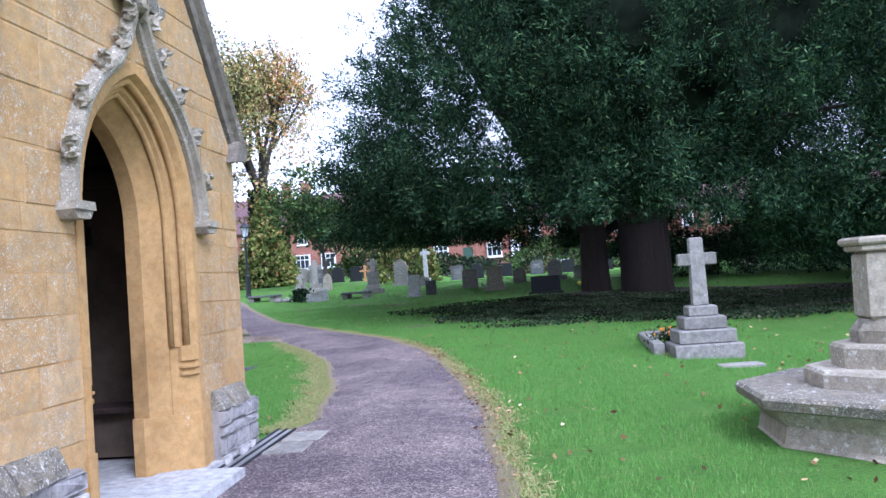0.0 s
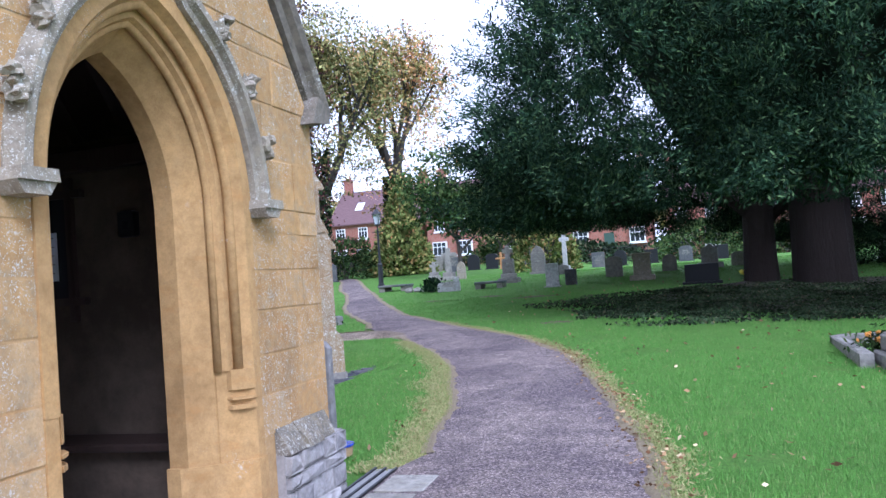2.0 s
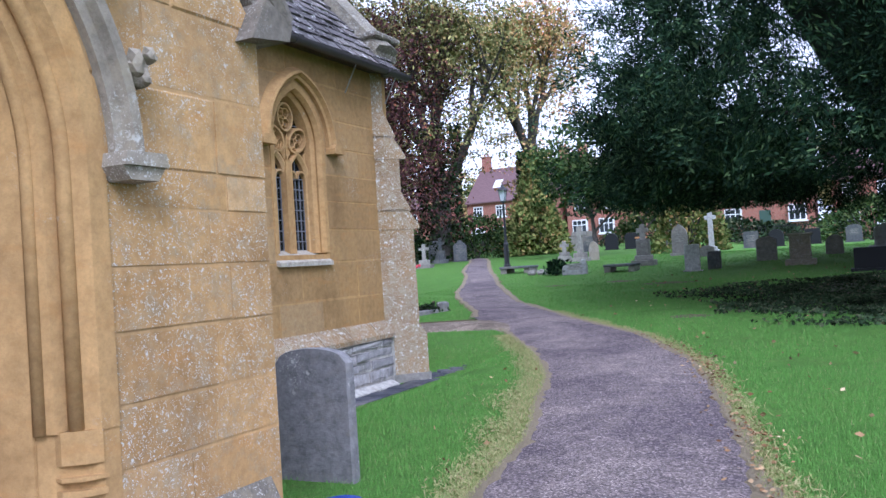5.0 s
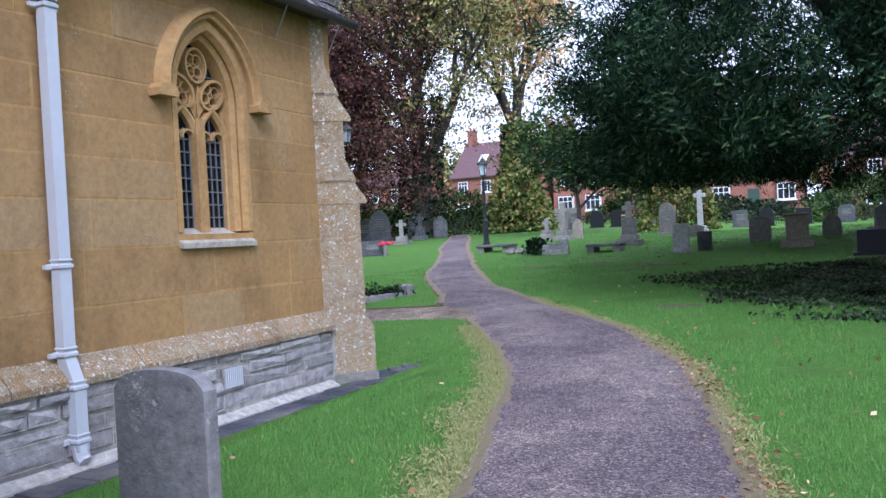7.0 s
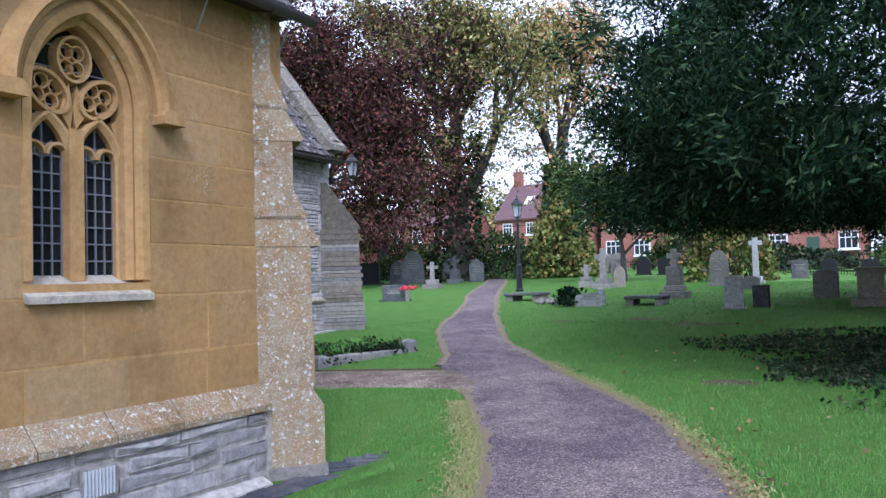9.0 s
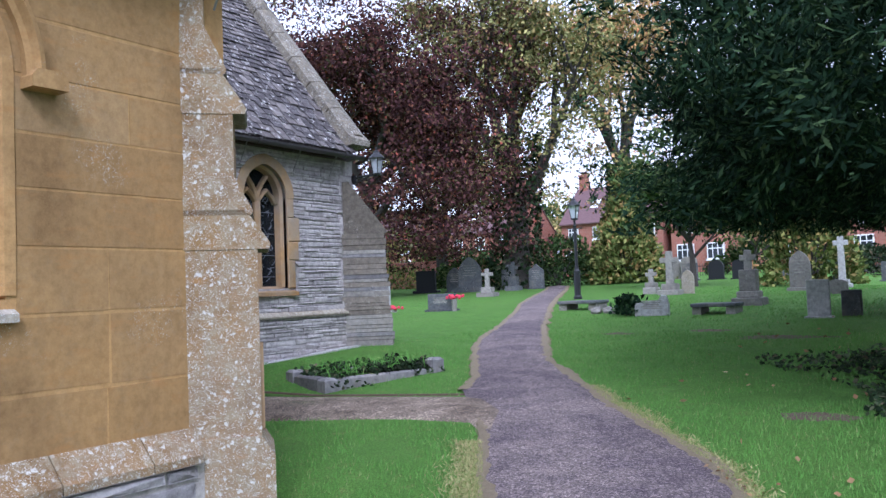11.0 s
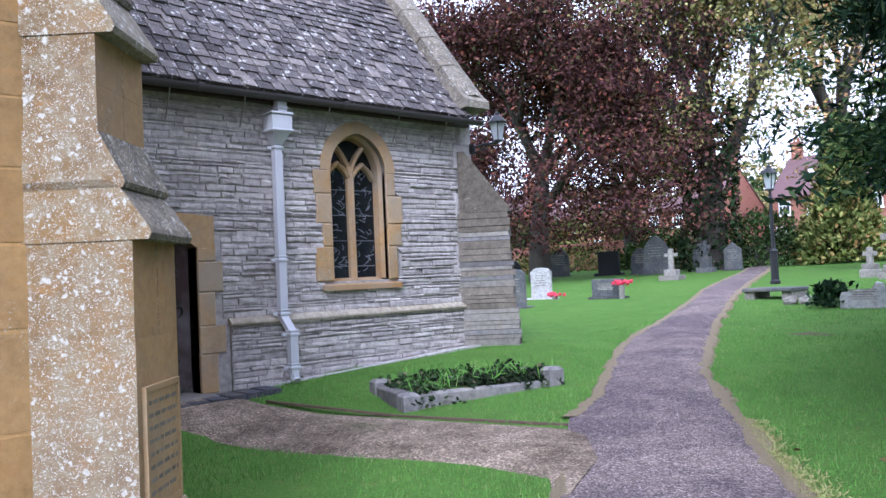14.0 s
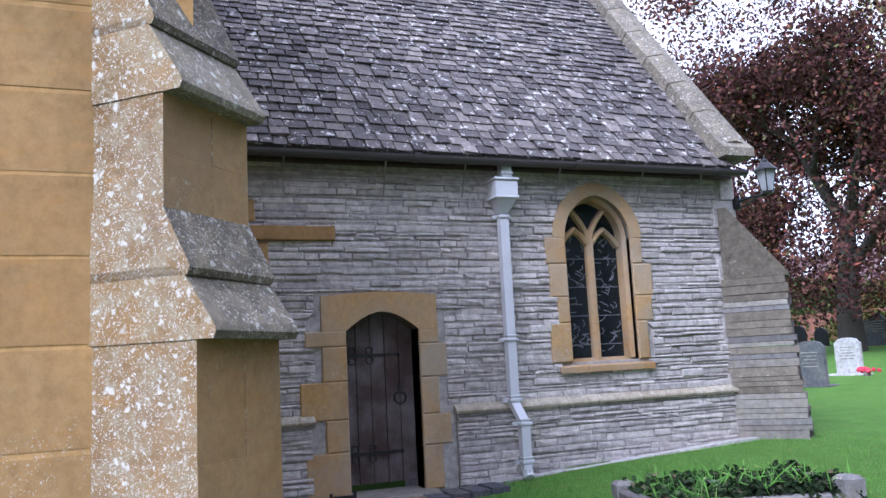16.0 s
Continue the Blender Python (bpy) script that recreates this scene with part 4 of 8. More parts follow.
sl = Shape().prism(Plane((0, WC - 0.47), (1, 0), (0, 1)), [(AX - 0.22, 1.66), (AX + 0.05, 1.60), (AX + 0.05, 1.645), (AX - 0.22, 1.78)], 0, 0.94)
sl.make("sill", M_STRING, w1, "pale lichened sloping stone sill")

# aisle roof, eave, gutter
def roof_slates(name, label, y0, y1, x0, z0, slope, length, limit, exposure, width, seed, near=0.0):
    ang = math.atan(slope)
    base = Shape()
    dx, dz = -math.cos(ang), math.sin(ang)
    nx, nz = math.sin(ang), math.cos(ang)
    L = length
    base.add([(x0, y0, z0), (x0, y1, z0), (x0 + dx * L, y1, z0 + dz * L), (x0 + dx * L, y0, z0 + dz * L)] + [(x0 - nx * 0.08, y0, z0 - nz * 0.08), (x0 - nx * 0.08, y1, z0 - nz * 0.08), (x0 + dx * L - nx * 0.08, y1, z0 + dz * L - nz * 0.08), (x0 + dx * L - nx * 0.08, y0, z0 + dz * L - nz * 0.08)],
             [(0, 1, 2, 3), (7, 6, 5, 4), (0, 4, 5, 1), (1, 5, 6, 2), (2, 6, 7, 3), (3, 7, 4, 0)])
    rf = tagged(base.make(name, M_SLATE), label, "roof", kind="structure")
    rng = random.Random(seed)
    units = []
    for k in range(5):
        r2 = random.Random(k)
        j = lambda s: r2.uniform(-s, s)
        me = bpy.data.meshes.new("slate")
        vs = [(0.02, 0 + j(0.04), 0), (0.98, 0 + j(0.04), 0), (0.98, 1, 0), (0.02, 1, 0), (0.03, 0.02 + j(0.05), 1), (0.5 + j(0.2), -0.02 + j(0.05), 1.05), (0.97, 0.02 + j(0.05), 1), (0.97, 1, 0.8), (0.03, 1, 0.8)]
        me.from_pydata(vs, [], [(4, 5, 6, 7, 8), (0, 1, 6, 5, 4), (1, 2, 7, 6), (3, 0, 4, 8)])
        me.materials.append(M_SLATE)
        units.append(me)
    count = 0
    rest = Shape()
    rows = int(L / exposure)
    s = -0.05
    for r in range(rows):
        e = exposure * (1.15 - 0.35 * r / rows)
        y = y0 + rng.uniform(-0.1, 0)
        while y < y1:
            w = width * rng.uniform(0.7, 1.45)
            w = min(w, y1 - y)
            if w < 0.03:
                break
            th = rng.uniform(0.018, 0.036)
            lift = 0.02 + rng.uniform(-0.003, 0.006)
            ln = e * 1.5
            tilt = 0.022 / ln
            o = Vector((x0 + dx * s + nx * lift, max(y, y0), z0 + dz * s + nz * lift))
            up = Vector((dx, 0, dz)) - Vector((nx, 0, nz)) * tilt
            mt = Matrix(((0, up.x * ln, nx * th, o.x), (w - 0.006, 0, 0, o.y), (0, up.z * ln, nz * th, o.z), (0, 0, 0, 1)))
            if count < limit and y > near:
                ob = new("slate", rng.choice(units))
                ob.matrix_basis = mt
                ob.parent = rf
                count += 1
            else:
                me = rng.choice(units)
                rest.add([mt @ v.co for v in me.vertices], [tuple(p.vertices) for p in me.polygons])
            y += w
        s += e
    if rest.v:
        tagged(rest.make("slate_run", M_SLATE_I, rf), kind="stuff")
    return rf


roof_slates("roof_aisle", "lichen-speckled grey stone slate roof of the aisle", AY0 - 0.6, AY1 - 0.1, AX + 0.24, AE - 0.02, 1.13, 3.4, 0, 0.15, 0.2, 5)


def gutter_run(x, y0, y1, z, label, stays):
    gt = thing("gutter", (x, (y0 + y1) / 2, z), label, "gutter", kind="structure")
    sh = Shape()
    n = 8
    pts = [(math.cos(math.pi + math.pi * i / n) * 0.065, math.sin(math.pi + math.pi * i / n) * 0.065) for i in range(n + 1)]
    pts += [(a * 0.85, b * 0.85) for a, b in reversed(pts)]
    pl = Plane((x, y0), (1, 0), (0, 1))
    sh.prism(pl, [(a, z + b) for a, b in pts], 0, y1 - y0)
    sh.make("trough", M_GUTTER, gt)
    y = y0 + 0.5
    while y < y1:
        Shape().prism(pl, [(a * 1.12, z + b * 1.12) for a, b in pts[:n + 1]] + [(0.07, z + 0.012), (-0.07, z + 0.012)], y - y0, y - y0 + 0.06).make("joint", M_GUTTER, gt)
        y += 1.83
    for y in stays:
        Shape().tube([(x + 0.05, y, z + 0.03), (x - 0.02, y, z - 0.07), (x - 0.2, y + 0.02, z - 0.36)], 0.008, 6).make("stay", M_STAY, gt)
    return gt


gutter_run(AX + 0.27, AY0, AY1 + 0.12, AE - 0.05, "dark iron half-round gutter on the aisle eave", (8.6, 10.0, 11.7, 12.6))
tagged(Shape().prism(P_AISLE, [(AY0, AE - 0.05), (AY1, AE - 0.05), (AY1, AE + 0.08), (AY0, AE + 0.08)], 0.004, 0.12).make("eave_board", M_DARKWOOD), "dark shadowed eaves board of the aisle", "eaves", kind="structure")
# aisle east gable wall with coping
P_AEAST = Plane((0, AY1), (-1, 0), (0, 1))
tagged(Shape().prism(P_AEAST, [(-AX + 0.001, -0.3), (9.44, -0.3), (9.44, 8.2), (8.5, 8.2), (-AX + 0.001, AE + 0.1)], -0.45, -0.001).make("wall_aisle_east", M_AISLE), "honey ashlar east wall of the aisle", "wall", kind="structure")
ac = thing("gable_coping", (AX, AY1, AE), "grey lichened stone coping of the aisle gable", "coping", kind="structure")
Shape().sweep(P_AEAST, [(-AX - 0.12, AE + 0.18), (8.6, AE + 0.18 + 3.83 * 1.13)], [(-0.03, -0.42), (-0.03, 0.06), (0.12, 0.04), (0.16, -0.18), (0.12, -0.42)]).make("coping_run", M_CAP, ac)
Shape().box((AX - 0.02, AY1 - 0.18, AE + 0.1), (0.34, 0.5, 0.26), b=0.03).box((AX - 0.02, AY1 - 0.18, AE + 0.36), (0.44, 0.58, 0.08), b=0.02).make("kneeler", M_CAP, ac)


def downpipe(x, y, z0, z1, hop, label, foot_out=0.16):
    dp = thing("downpipe", (x, y, z0), label, "downpipe", kind="")
    kink = z0 + 0.62
    Shape().box((x + 0.085, y, kink + 0.12), (0.085, 0.095, z1 - kink - 0.12), b=0.012).make("shaft", M_PIPE, dp)
    o = foot_out
    Shape().add([(x + 0.045 + dx, y + dy * 0.047, kink + 0.13) for dx in (0, 0.085) for dy in (-1, 1)] + [(x + 0.045 + o + dx, y + dy * 0.047 + 0.015, kink - 0.05) for dx in (0, 0.085) for dy in (-1, 1)],
                [(0, 1, 5, 4), (2, 6, 7, 3), (0, 4, 6, 2), (1, 3, 7, 5), (0, 2, 3, 1), (4, 5, 7, 6)]).make("offset", M_PIPE, dp)
    Shape().box((x + 0.0875 + o, y + 0.015, z0 + 0.10), (0.085, 0.095, kink - z0 - 0.13), b=0.012).make("lower_shaft", M_PIPE, dp)
    Shape().tube([(x + 0.0875 + o, y + 0.015, z0 + 0.14), (x + 0.10 + o, y + 0.02, z0 + 0.06), (x + 0.13 + o, y + 0.02, z0 + 0.03)], [0.055, 0.055, 0.05], 8).make("shoe", M_PIPE, dp)
    for zz, ox, oy in ((kink + 0.14, 0, 0), (kink + 0.75, 0, 0), (z1 - 0.05, 0, 0), (kink - 0.09, o, 0.015), (z0 + 0.16, o, 0.015)):
        c = Shape().box((x + 0.0865 + ox, y + oy, zz), (0.108, 0.118, 0.035), b=0.008).box((x + 0.0865 + ox, y + oy, zz + 0.05), (0.1, 0.11, 0.02), b=0.005)
        c.box((x + 0.05 + ox, y + oy, zz - 0.005), (0.03, 0.22, 0.045), b=0.008)
        c.make("collar", M_PIPE, dp)
    if hop:
        Shape().box((x + 0.13, y, z1 + 0.16), (0.21, 0.25, 0.17), b=0.01).box((x + 0.13, y, z1 + 0.33), (0.24, 0.28, 0.03), b=0.008).box((x + 0.13, y, z1 + 0.14), (0.23, 0.27, 0.03), b=0.008).add(
            [(x + 0.04, y - 0.05, z1), (x + 0.13, y - 0.05, z1), (x + 0.13, y + 0.05, z1), (x + 0.04, y + 0.05, z1), (x + 0.03, y - 0.12, z1 + 0.15), (x + 0.23, y - 0.12, z1 + 0.15), (x + 0.23, y + 0.12, z1 + 0.15), (x + 0.03, y + 0.12, z1 + 0.15)],
            [(3, 2, 1, 0), (4, 5, 6, 7), (0, 1, 5, 4), (1, 2, 6, 5), (2, 3, 7, 6), (3, 0, 4, 7)]).make("hopper", M_PIPE, dp)
        Shape().box((x + 0.16, y + 0.02, z1 + 0.36), (0.11, 0.11, 0.16), b=0.01).box((x + 0.16, y + 0.02, z1 + 0.40), (0.13, 0.13, 0.03)).make("outlet", M_PIPE, dp)
    return dp


downpipe(AX, 9.15, 0.13, 3.35, True, "pale grey painted square rainwater downpipe on ochre wall", 0.06)
spout = thing("overflow_spout", (AX + 0.1, 8.45, 3.15), "small pale grey spout on aisle wall", "spout")
Shape().tube([(AX - 0.01, 8.45, 3.17), (AX + 0.22, 8.5, 3.13)], 0.05, 10).make("pipe", M_PIPE, spout)

# diagonal buttress at the aisle corner
BU = Vector((0.68, 0.733))
BV = Vector((-0.733, 0.68))
BO = Vector((AX - 0.15, 12.60))
P_BUT = Plane(BO, BV, BU)          # face looks out; a along the face
P_BSIDE = Plane(BO - BV * 0.25, BU, -BV)
but = thing("buttress", (BO.x, BO.y, 0), "lichen-covered stepped diagonal stone buttress with stone-slab weatherings", "buttress", kind="structure")
HW = 0.25


def but_block(name, r, z0, z1, hw, material, label="", r_top=None):
    rt = r if r_top is None else r_top
    vs = []
    for z, rr in ((z0, r), (z1, rt)):
        for s, q in ((-1, -0.35), (-1, rr), (1, rr), (1, -0.35)):
            p = BO + BV * (s * hw) + BU * q
            vs.append((p.x, p.y, z))
    return Shape().add(vs, [(3, 2, 1, 0), (4, 5, 6, 7), (0, 1, 5, 4), (1, 2, 6, 5), (2, 3, 7, 6), (3, 0, 4, 7)]).make(name, material, but, label)


but_block("footing", 0.50, -0.2, 0.2, HW + 0.07, M_GRAVE)
but_block("plinth", 0.48, 0.2, 0.68, HW + 0.05, M_LICHEN)
but_block("plinth_offset", 0.48, 0.68, 0.80, HW + 0.04, M_LICHEN, r_top=0.40)
rngb = random.Random(5)
for z0, z1, r in ((0.80, 1.2, 0.40), (1.2, 1.58, 0.40), (1.58, 2.0, 0.40), (2.42, 2.66, 0.27), (2.66, 2.9, 0.27), (2.9, 3.2, 0.1), (3.2, 3.6, 0.1), (3.6, 3.95, 0.1)):
    for lo, hi in (((-HW, 0.02), (0.022, HW)) if rngb.random() < 0.5 else ((-HW, HW),)):
        vs = []
        for z in (z0 + 0.0004, z1 - 0.0004):
            for s, q in ((lo, -0.3), (lo, r + rngb.uniform(-0.003, 0.003)), (hi, r), (hi, -0.3)):
                p = BO + BV * s + BU * q
                vs.append((p.x, p.y, z))
        stone = Shape().add(vs, [(3, 2, 1, 0), (4, 5, 6, 7), (0, 1, 5, 4), (1, 2, 6, 5), (2, 3, 7, 6), (3, 0, 4, 7)]).make("ashlar", M_LICHEN, but)
        stone.data.materials.append(M_FACE)
        stone.data.polygons[3].material_index = 1


def weathering(r0, z0, r1, z1, over):
    """One sloping stone slab that lies on the set-off and oversails the face only."""
    vs = []
    for s in (-1, 1):
        w = HW + 0.006
        for rr, zz in ((r0 + over, z0 - 0.055), (r0 + over + 0.012, z0 - 0.03), (r0 + over, z0), (r1, z1), (-0.3, z1), (-0.3, z0 - 0.055)):
            p = BO + BV * (s * w) + BU * rr
            vs.append((p.x, p.y, zz))
    slab = Shape().add(vs, [(0, 1, 2, 3, 4, 5), (11, 10, 9, 8, 7, 6)] + [(i, (i + 1) % 6, 6 + (i + 1) % 6, 6 + i) for i in range(6)]).make("weathering", M_CAP, but)
    slab.data.materials.append(M_LICHEN)
    for i in (0, 1):
        slab.data.polygons[i].material_index = 1


weathering(0.40, 2.05, 0.335, 2.25, 0.075)
weathering(0.335, 2.27, 0.265, 2.47, 0.035)
weathering(0.27, 2.93, 0.19, 3.17, 0.075)
weathering(0.19, 3.19, 0.09, 3.48, 0.035)
tab = thing("tablet", (BO.x + 0.3, BO.y + 0.35, 0.95), "weathered stone tablet with cut inscription on buttress", "tablet")
P_TAB = Plane(BO, BV, BU)
Shape().prism(P_TAB, [(-0.19, 0.84), (0.19, 0.84), (0.19, 1.36), (-0.19, 1.36)], 0.402, 0.415).make("slab", M_FACE, tab)
Shape().sweep(P_TAB, [(-0.19, 0.84), (-0.19, 1.36), (0.19, 1.36), (0.19, 0.84), (-0.19, 0.84)], [(-0.012, 0.40), (-0.012, 0.422), (0.012, 0.422), (0.012, 0.40)]).make("frame", M_FACE, tab)
for i in range(8):
    z = 1.29 - i * 0.055
    a = -0.165
    while a < 0.15:
        w = random.Random(i * 31 + int(a * 999)).uniform(0.03, 0.08)
        Shape().prism(P_TAB, [(a, z), (min(a + w, 0.165), z), (min(a + w, 0.165), z + 0.018), (a, z + 0.018)], 0.4152, 0.4165).make("letter_bar", M_DARKSTONE, tab)
        a += w + 0.018

# ---- chancel ----
CY0, CY1, CE = AY1, 19.35, 3.98
DC, DH, DS, DR = 14.87, 0.37, 2.22, 0.18
VC, VH, VS, VR = 17.40, 0.42, 3.15, 0.48
lw = [(13.02, 2.45), (13.6, 2.45), (13.6, 3.35), (13.02, 3.35)]
dl = [(DC - DH, 0.3), (DC - DH, DS)] + [(DC - DH + 2 * DH * i / 10, DS + DR * math.sin(math.pi * i / 10)) for i in range(1, 10)] + [(DC + DH, DS), (DC + DH, 0.3)]
cw = gothic(VC, VH, VS, VR, 1.80)
nC = len(cw) // 2
left_poly = [(CY0, 0.3), (CY0, CE), (VC, CE), cw[nC]] + list(reversed(cw[:nC])) + [(VC, 1.80), (VC, 0.3)] + list(reversed(dl))
right_poly = [(CY1, 0.3), (VC, 0.3), (VC, 1.80)] + list(reversed(cw[nC + 1:])) + [cw[nC], (VC, CE), (CY1, CE)]
wall_ch = Shape().prism(P_CHAN, left_poly, -0.6, 0).prism(P_CHAN, right_poly, -0.6, 0).make("wall_chancel", M_MORTAR)
tagged(wall_ch, "coursed grey lias rubble wall of the chancel", "wall", kind="structure")


def ch_holes(z):
    hs = []
    if z < 2.6:
        d = DH + 0.2 if int(z / 0.34) % 2 else DH + 0.28
        hs.append((DC - d - 0.1, DC + d))
    else:
        hs.append((0, 0))
    if 1.70 < z < 3.85:
        if z < VS:
            h = VH + (0.20 if int(z / 0.36) % 2 else 0.13)
            hs.append((VC - h, VC + h))
        else:
            h = arch_half(VH + 0.14, VS, VR + 0.16, z)
            hs.append((VC - h, VC + h) if h > 0 else (0, 0))
    else:
        hs.append((0, 0))
    return hs


cs = courses_of(0.62, 1.36, 0.028, 0.085, 21) + courses_of(1.44, CE, 0.026, 0.08, 22, (1.70, 2.6, VS, 3.79))
lows = [c for c in cs if c <= 1.36]
ups = [c for c in cs if c >= 1.44]
sortkey = lambda q: abs(q[0][0] - 15.8) + 0.6 * abs(q[0][1] - 2.2)
masonry(wall_ch, P_CHAN, lambda z: (CY0, CY1 - 0.28), ups, (0.09, 0.55), ch_holes, "stone", U_LIAS, M_LIAS_I, 0.02, 300, 31, 0.004, sortkey)
cp = Shape().prism(P_CHAN, [(CY0, 0.2), (14.15, 0.2), (14.15, 1.37), (CY0, 1.37)], -0.1, 0.03).prism(P_CHAN, [(15.6, 0.2), (CY1, 0.2), (CY1, 1.37), (15.6, 1.37)], -0.1, 0.03).make("wall_chancel_plinth", M_MORTAR)
tagged(cp, "coursed grey lias rubble base of the chancel wall", "plinth", kind="structure")
masonry(cp, Plane((CX + 0.03, 0), (0, 1), (1, 0)), lambda z: (CY0, CY1 - 0.28), lows, (0.10, 0.62), lambda z: [(14.15, 15.6)], "stone", U_LIAS, M_LIAS_I, 0.017, 200, 32, 0.004, sortkey)
for lo, hi in ((CY0, 14.17), (15.58, CY1 - 0.25)):
    i = 0
    a = lo
    while a < hi - 0.05:
        b = min(hi, a + 0.55 + 0.2 * math.sin(i * 2.1))
        Shape().prism(Plane((0, a), (1, 0), (0, 1)), [(CX, 1.36), (CX + 0.075, 1.36), (CX + 0.085, 1.385), (CX + 0.075, 1.405), (CX + 0.02, 1.45), (CX, 1.45)], 0.003, b - a - 0.003).make("string_course", M_STRING, wall_ch, "buff chamfered stone string course")
        a, i = b, i + 1
# pale foot along the chancel
tagged(Shape().add([(CX + 0.02, 15.7, 0.66), (CX + 0.2, 15.7, 0.665), (CX + 0.2, CY1, 0.86), (CX + 0.02, CY1, 0.86), (CX + 0.02, 15.7, 0.5), (CX + 0.2, 15.7, 0.5), (CX + 0.2, CY1, 0.6), (CX + 0.02, CY1, 0.6)],
                   [(0, 1, 2, 3), (4, 5, 1, 0), (5, 6, 2, 1), (6, 7, 3, 2)]).make("foot_paving", M_GRAVE_P), "narrow pale mortar fillet at the wall foot", "paving", kind="structure")
ds2 = thing("drain_paving", (CX + 0.35, 15.5, 0.6), "dark slate drain strip by the chancel door", "paving", kind="structure")
for i in range(12):
    y = 13.6 + i * 0.2
    Shape().box((CX + 0.38, y, ground_z(CX + 0.38, y) - 0.03), (0.34, 0.19, 0.065), b=0.006).make("slate", M_DRAIN, ds2)

# chancel door
door = thing("door_2", (CX - 0.2, DC, 0.7), "weathered dark oak plank door with black iron strap hinges", "door", kind="structure")
for i in range(5):
    a0 = DC - DH + i * 2 * DH / 5
    a1 = a0 + 2 * DH / 5
    top = lambda a: DS + DR * math.sin(math.pi * max(0, min(1, (a - DC + DH) / (2 * DH))))
    Shape().prism(P_CHAN, [(a0 + 0.004, 0.74), (a1 - 0.004, 0.74), (a1 - 0.004, top(a1) + 0.02), ((a0 + a1) / 2, top((a0 + a1) / 2) + 0.02), (a0 + 0.004, top(a0) + 0.02)], -0.26, -0.20 + 0.004 * (i % 2)).make("plank", M_OAKDOOR, door)
for z in (1.03, 1.98):
    hg = Shape().prism(P_CHAN, [(DC - DH + 0.02, z - 0.02), (DC + 0.2, z - 0.013), (DC + 0.24, z), (DC + 0.2, z + 0.013), (DC - DH + 0.02, z + 0.02)], -0.198, -0.185)
    for k, (a, s) in enumerate(((-0.26, 1), (-0.26, -1), (-0.08, 1), (-0.08, -1))):
        ring(hg, P_CHAN, DC + a, z + s * 0.05, 0.035, 0.016, -0.198, -0.186, 10)
    hg.lump(P_CHAN(DC + 0.22, z, -0.19), 0.022, 1)
    hg.make("strap_hinge", M_IRON, door)
rg = Shape()
ring(rg, P_CHAN, DC + 0.22, 1.55, 0.06, 0.018, -0.198, -0.17, 14)
rg.prism(P_CHAN, [(DC + 0.20, 1.58), (DC + 0.24, 1.58), (DC + 0.24, 1.68), (DC + 0.20, 1.68)], -0.198, -0.18)
rg.make("ring_handle", M_IRON, door)
sr = thing("door_surround", (CX, DC, 0.7), "buff dressed stone quoins and flat arch round the door", "door surround", kind="structure")
z = 0.66
i = 0
while z < DS - 0.05:
    h = (0.42, 0.30, 0.36, 0.33, 0.4)[i % 5]
    h = min(h, DS - z)
    wl_, wr_ = ((0.42, 0.20), (0.22, 0.30), (0.46, 0.19), (0.24, 0.29), (0.4, 0.21))[i % 5]
    Shape().block(P_CHAN, [(DC - DH - wl_, z + 0.004), (DC - DH, z + 0.004), (DC - DH, z + h), (DC - DH - wl_, z + h)], -0.2, 0.036, 0.012).make("quoin", M_BUFF, sr)
    Shape().block(P_CHAN, [(DC + DH, z + 0.004), (DC + DH + wr_, z + 0.004), (DC + DH + wr_, z + h), (DC + DH, z + h)], -0.2, 0.036, 0.012).make("quoin", M_BUFF, sr)
    z += h
    i += 1
hd = [(DC - DH - 0.24, DS), (DC - DH, DS)] + dl[2:-2] + [(DC + DH, DS), (DC + DH + 0.2, DS), (DC + DH + 0.2, 2.56), (DC, 2.60), (DC - DH - 0.24, 2.56)]
Shape().prism(P_CHAN, hd[:2] + hd[2:11] + hd[11:], -0.2, 0.034).make("lintel", M_BUFF, sr)
st = thing("door_step", (CX, DC, 0.62), "worn grey stone door step", "step", kind="structure")
Shape().box((CX + 0.02, DC, 0.5), (0.62, 1.0, 0.17), b=0.02).make("upper_slab", M_GRAVE, st)
Shape().box((CX + 0.28, DC + 0.02, 0.42), (0.6, 1.3, 0.15), b=0.02).make("lower_slab", M_GRAVE, st)
bs = thing("boot_scraper", (CX + 0.42, DC - 0.55, 0.6), "small black iron boot scraper by the door step", "boot scraper")
for yy in (DC - 0.66, DC - 0.44):
    Shape().tube([(CX + 0.42, yy, 0.55), (CX + 0.42, yy, 0.78)], 0.014, 6).make("post", M_IRON, bs)
Shape().box((CX + 0.42, DC - 0.55, 0.70), (0.015, 0.22, 0.05)).make("blade", M_IRON, bs)

# blocked stones and small opening near the aisle corner
lo_w = thing("window_3", (CX, 13.4, 2.5), "small ochre stone jamb of a narrow low window", "window", kind="structure")
for k, (a0, a1, z0, z1) in enumerate(((13.45, 13.72, 2.50, 2.86), (13.50, 13.78, 2.87, 3.08), (13.42, 13.66, 3.28, 3.5))):
    Shape().block(P_CHAN, [(a0, z0), (a1 - 0.08 * (k == 0), z0), (a1, z1), (a0, z1)], -0.05, 0.035, 0.015).make("jamb_stone", M_AISLE, lo_w)
Shape().block(P_CHAN, [(13.55, 3.10), (14.42, 3.10), (14.42, 3.24), (13.55, 3.24)], -0.05, 0.06, 0.012).make("band_stone", M_AISLE, lo_w, "long ochre stone band")
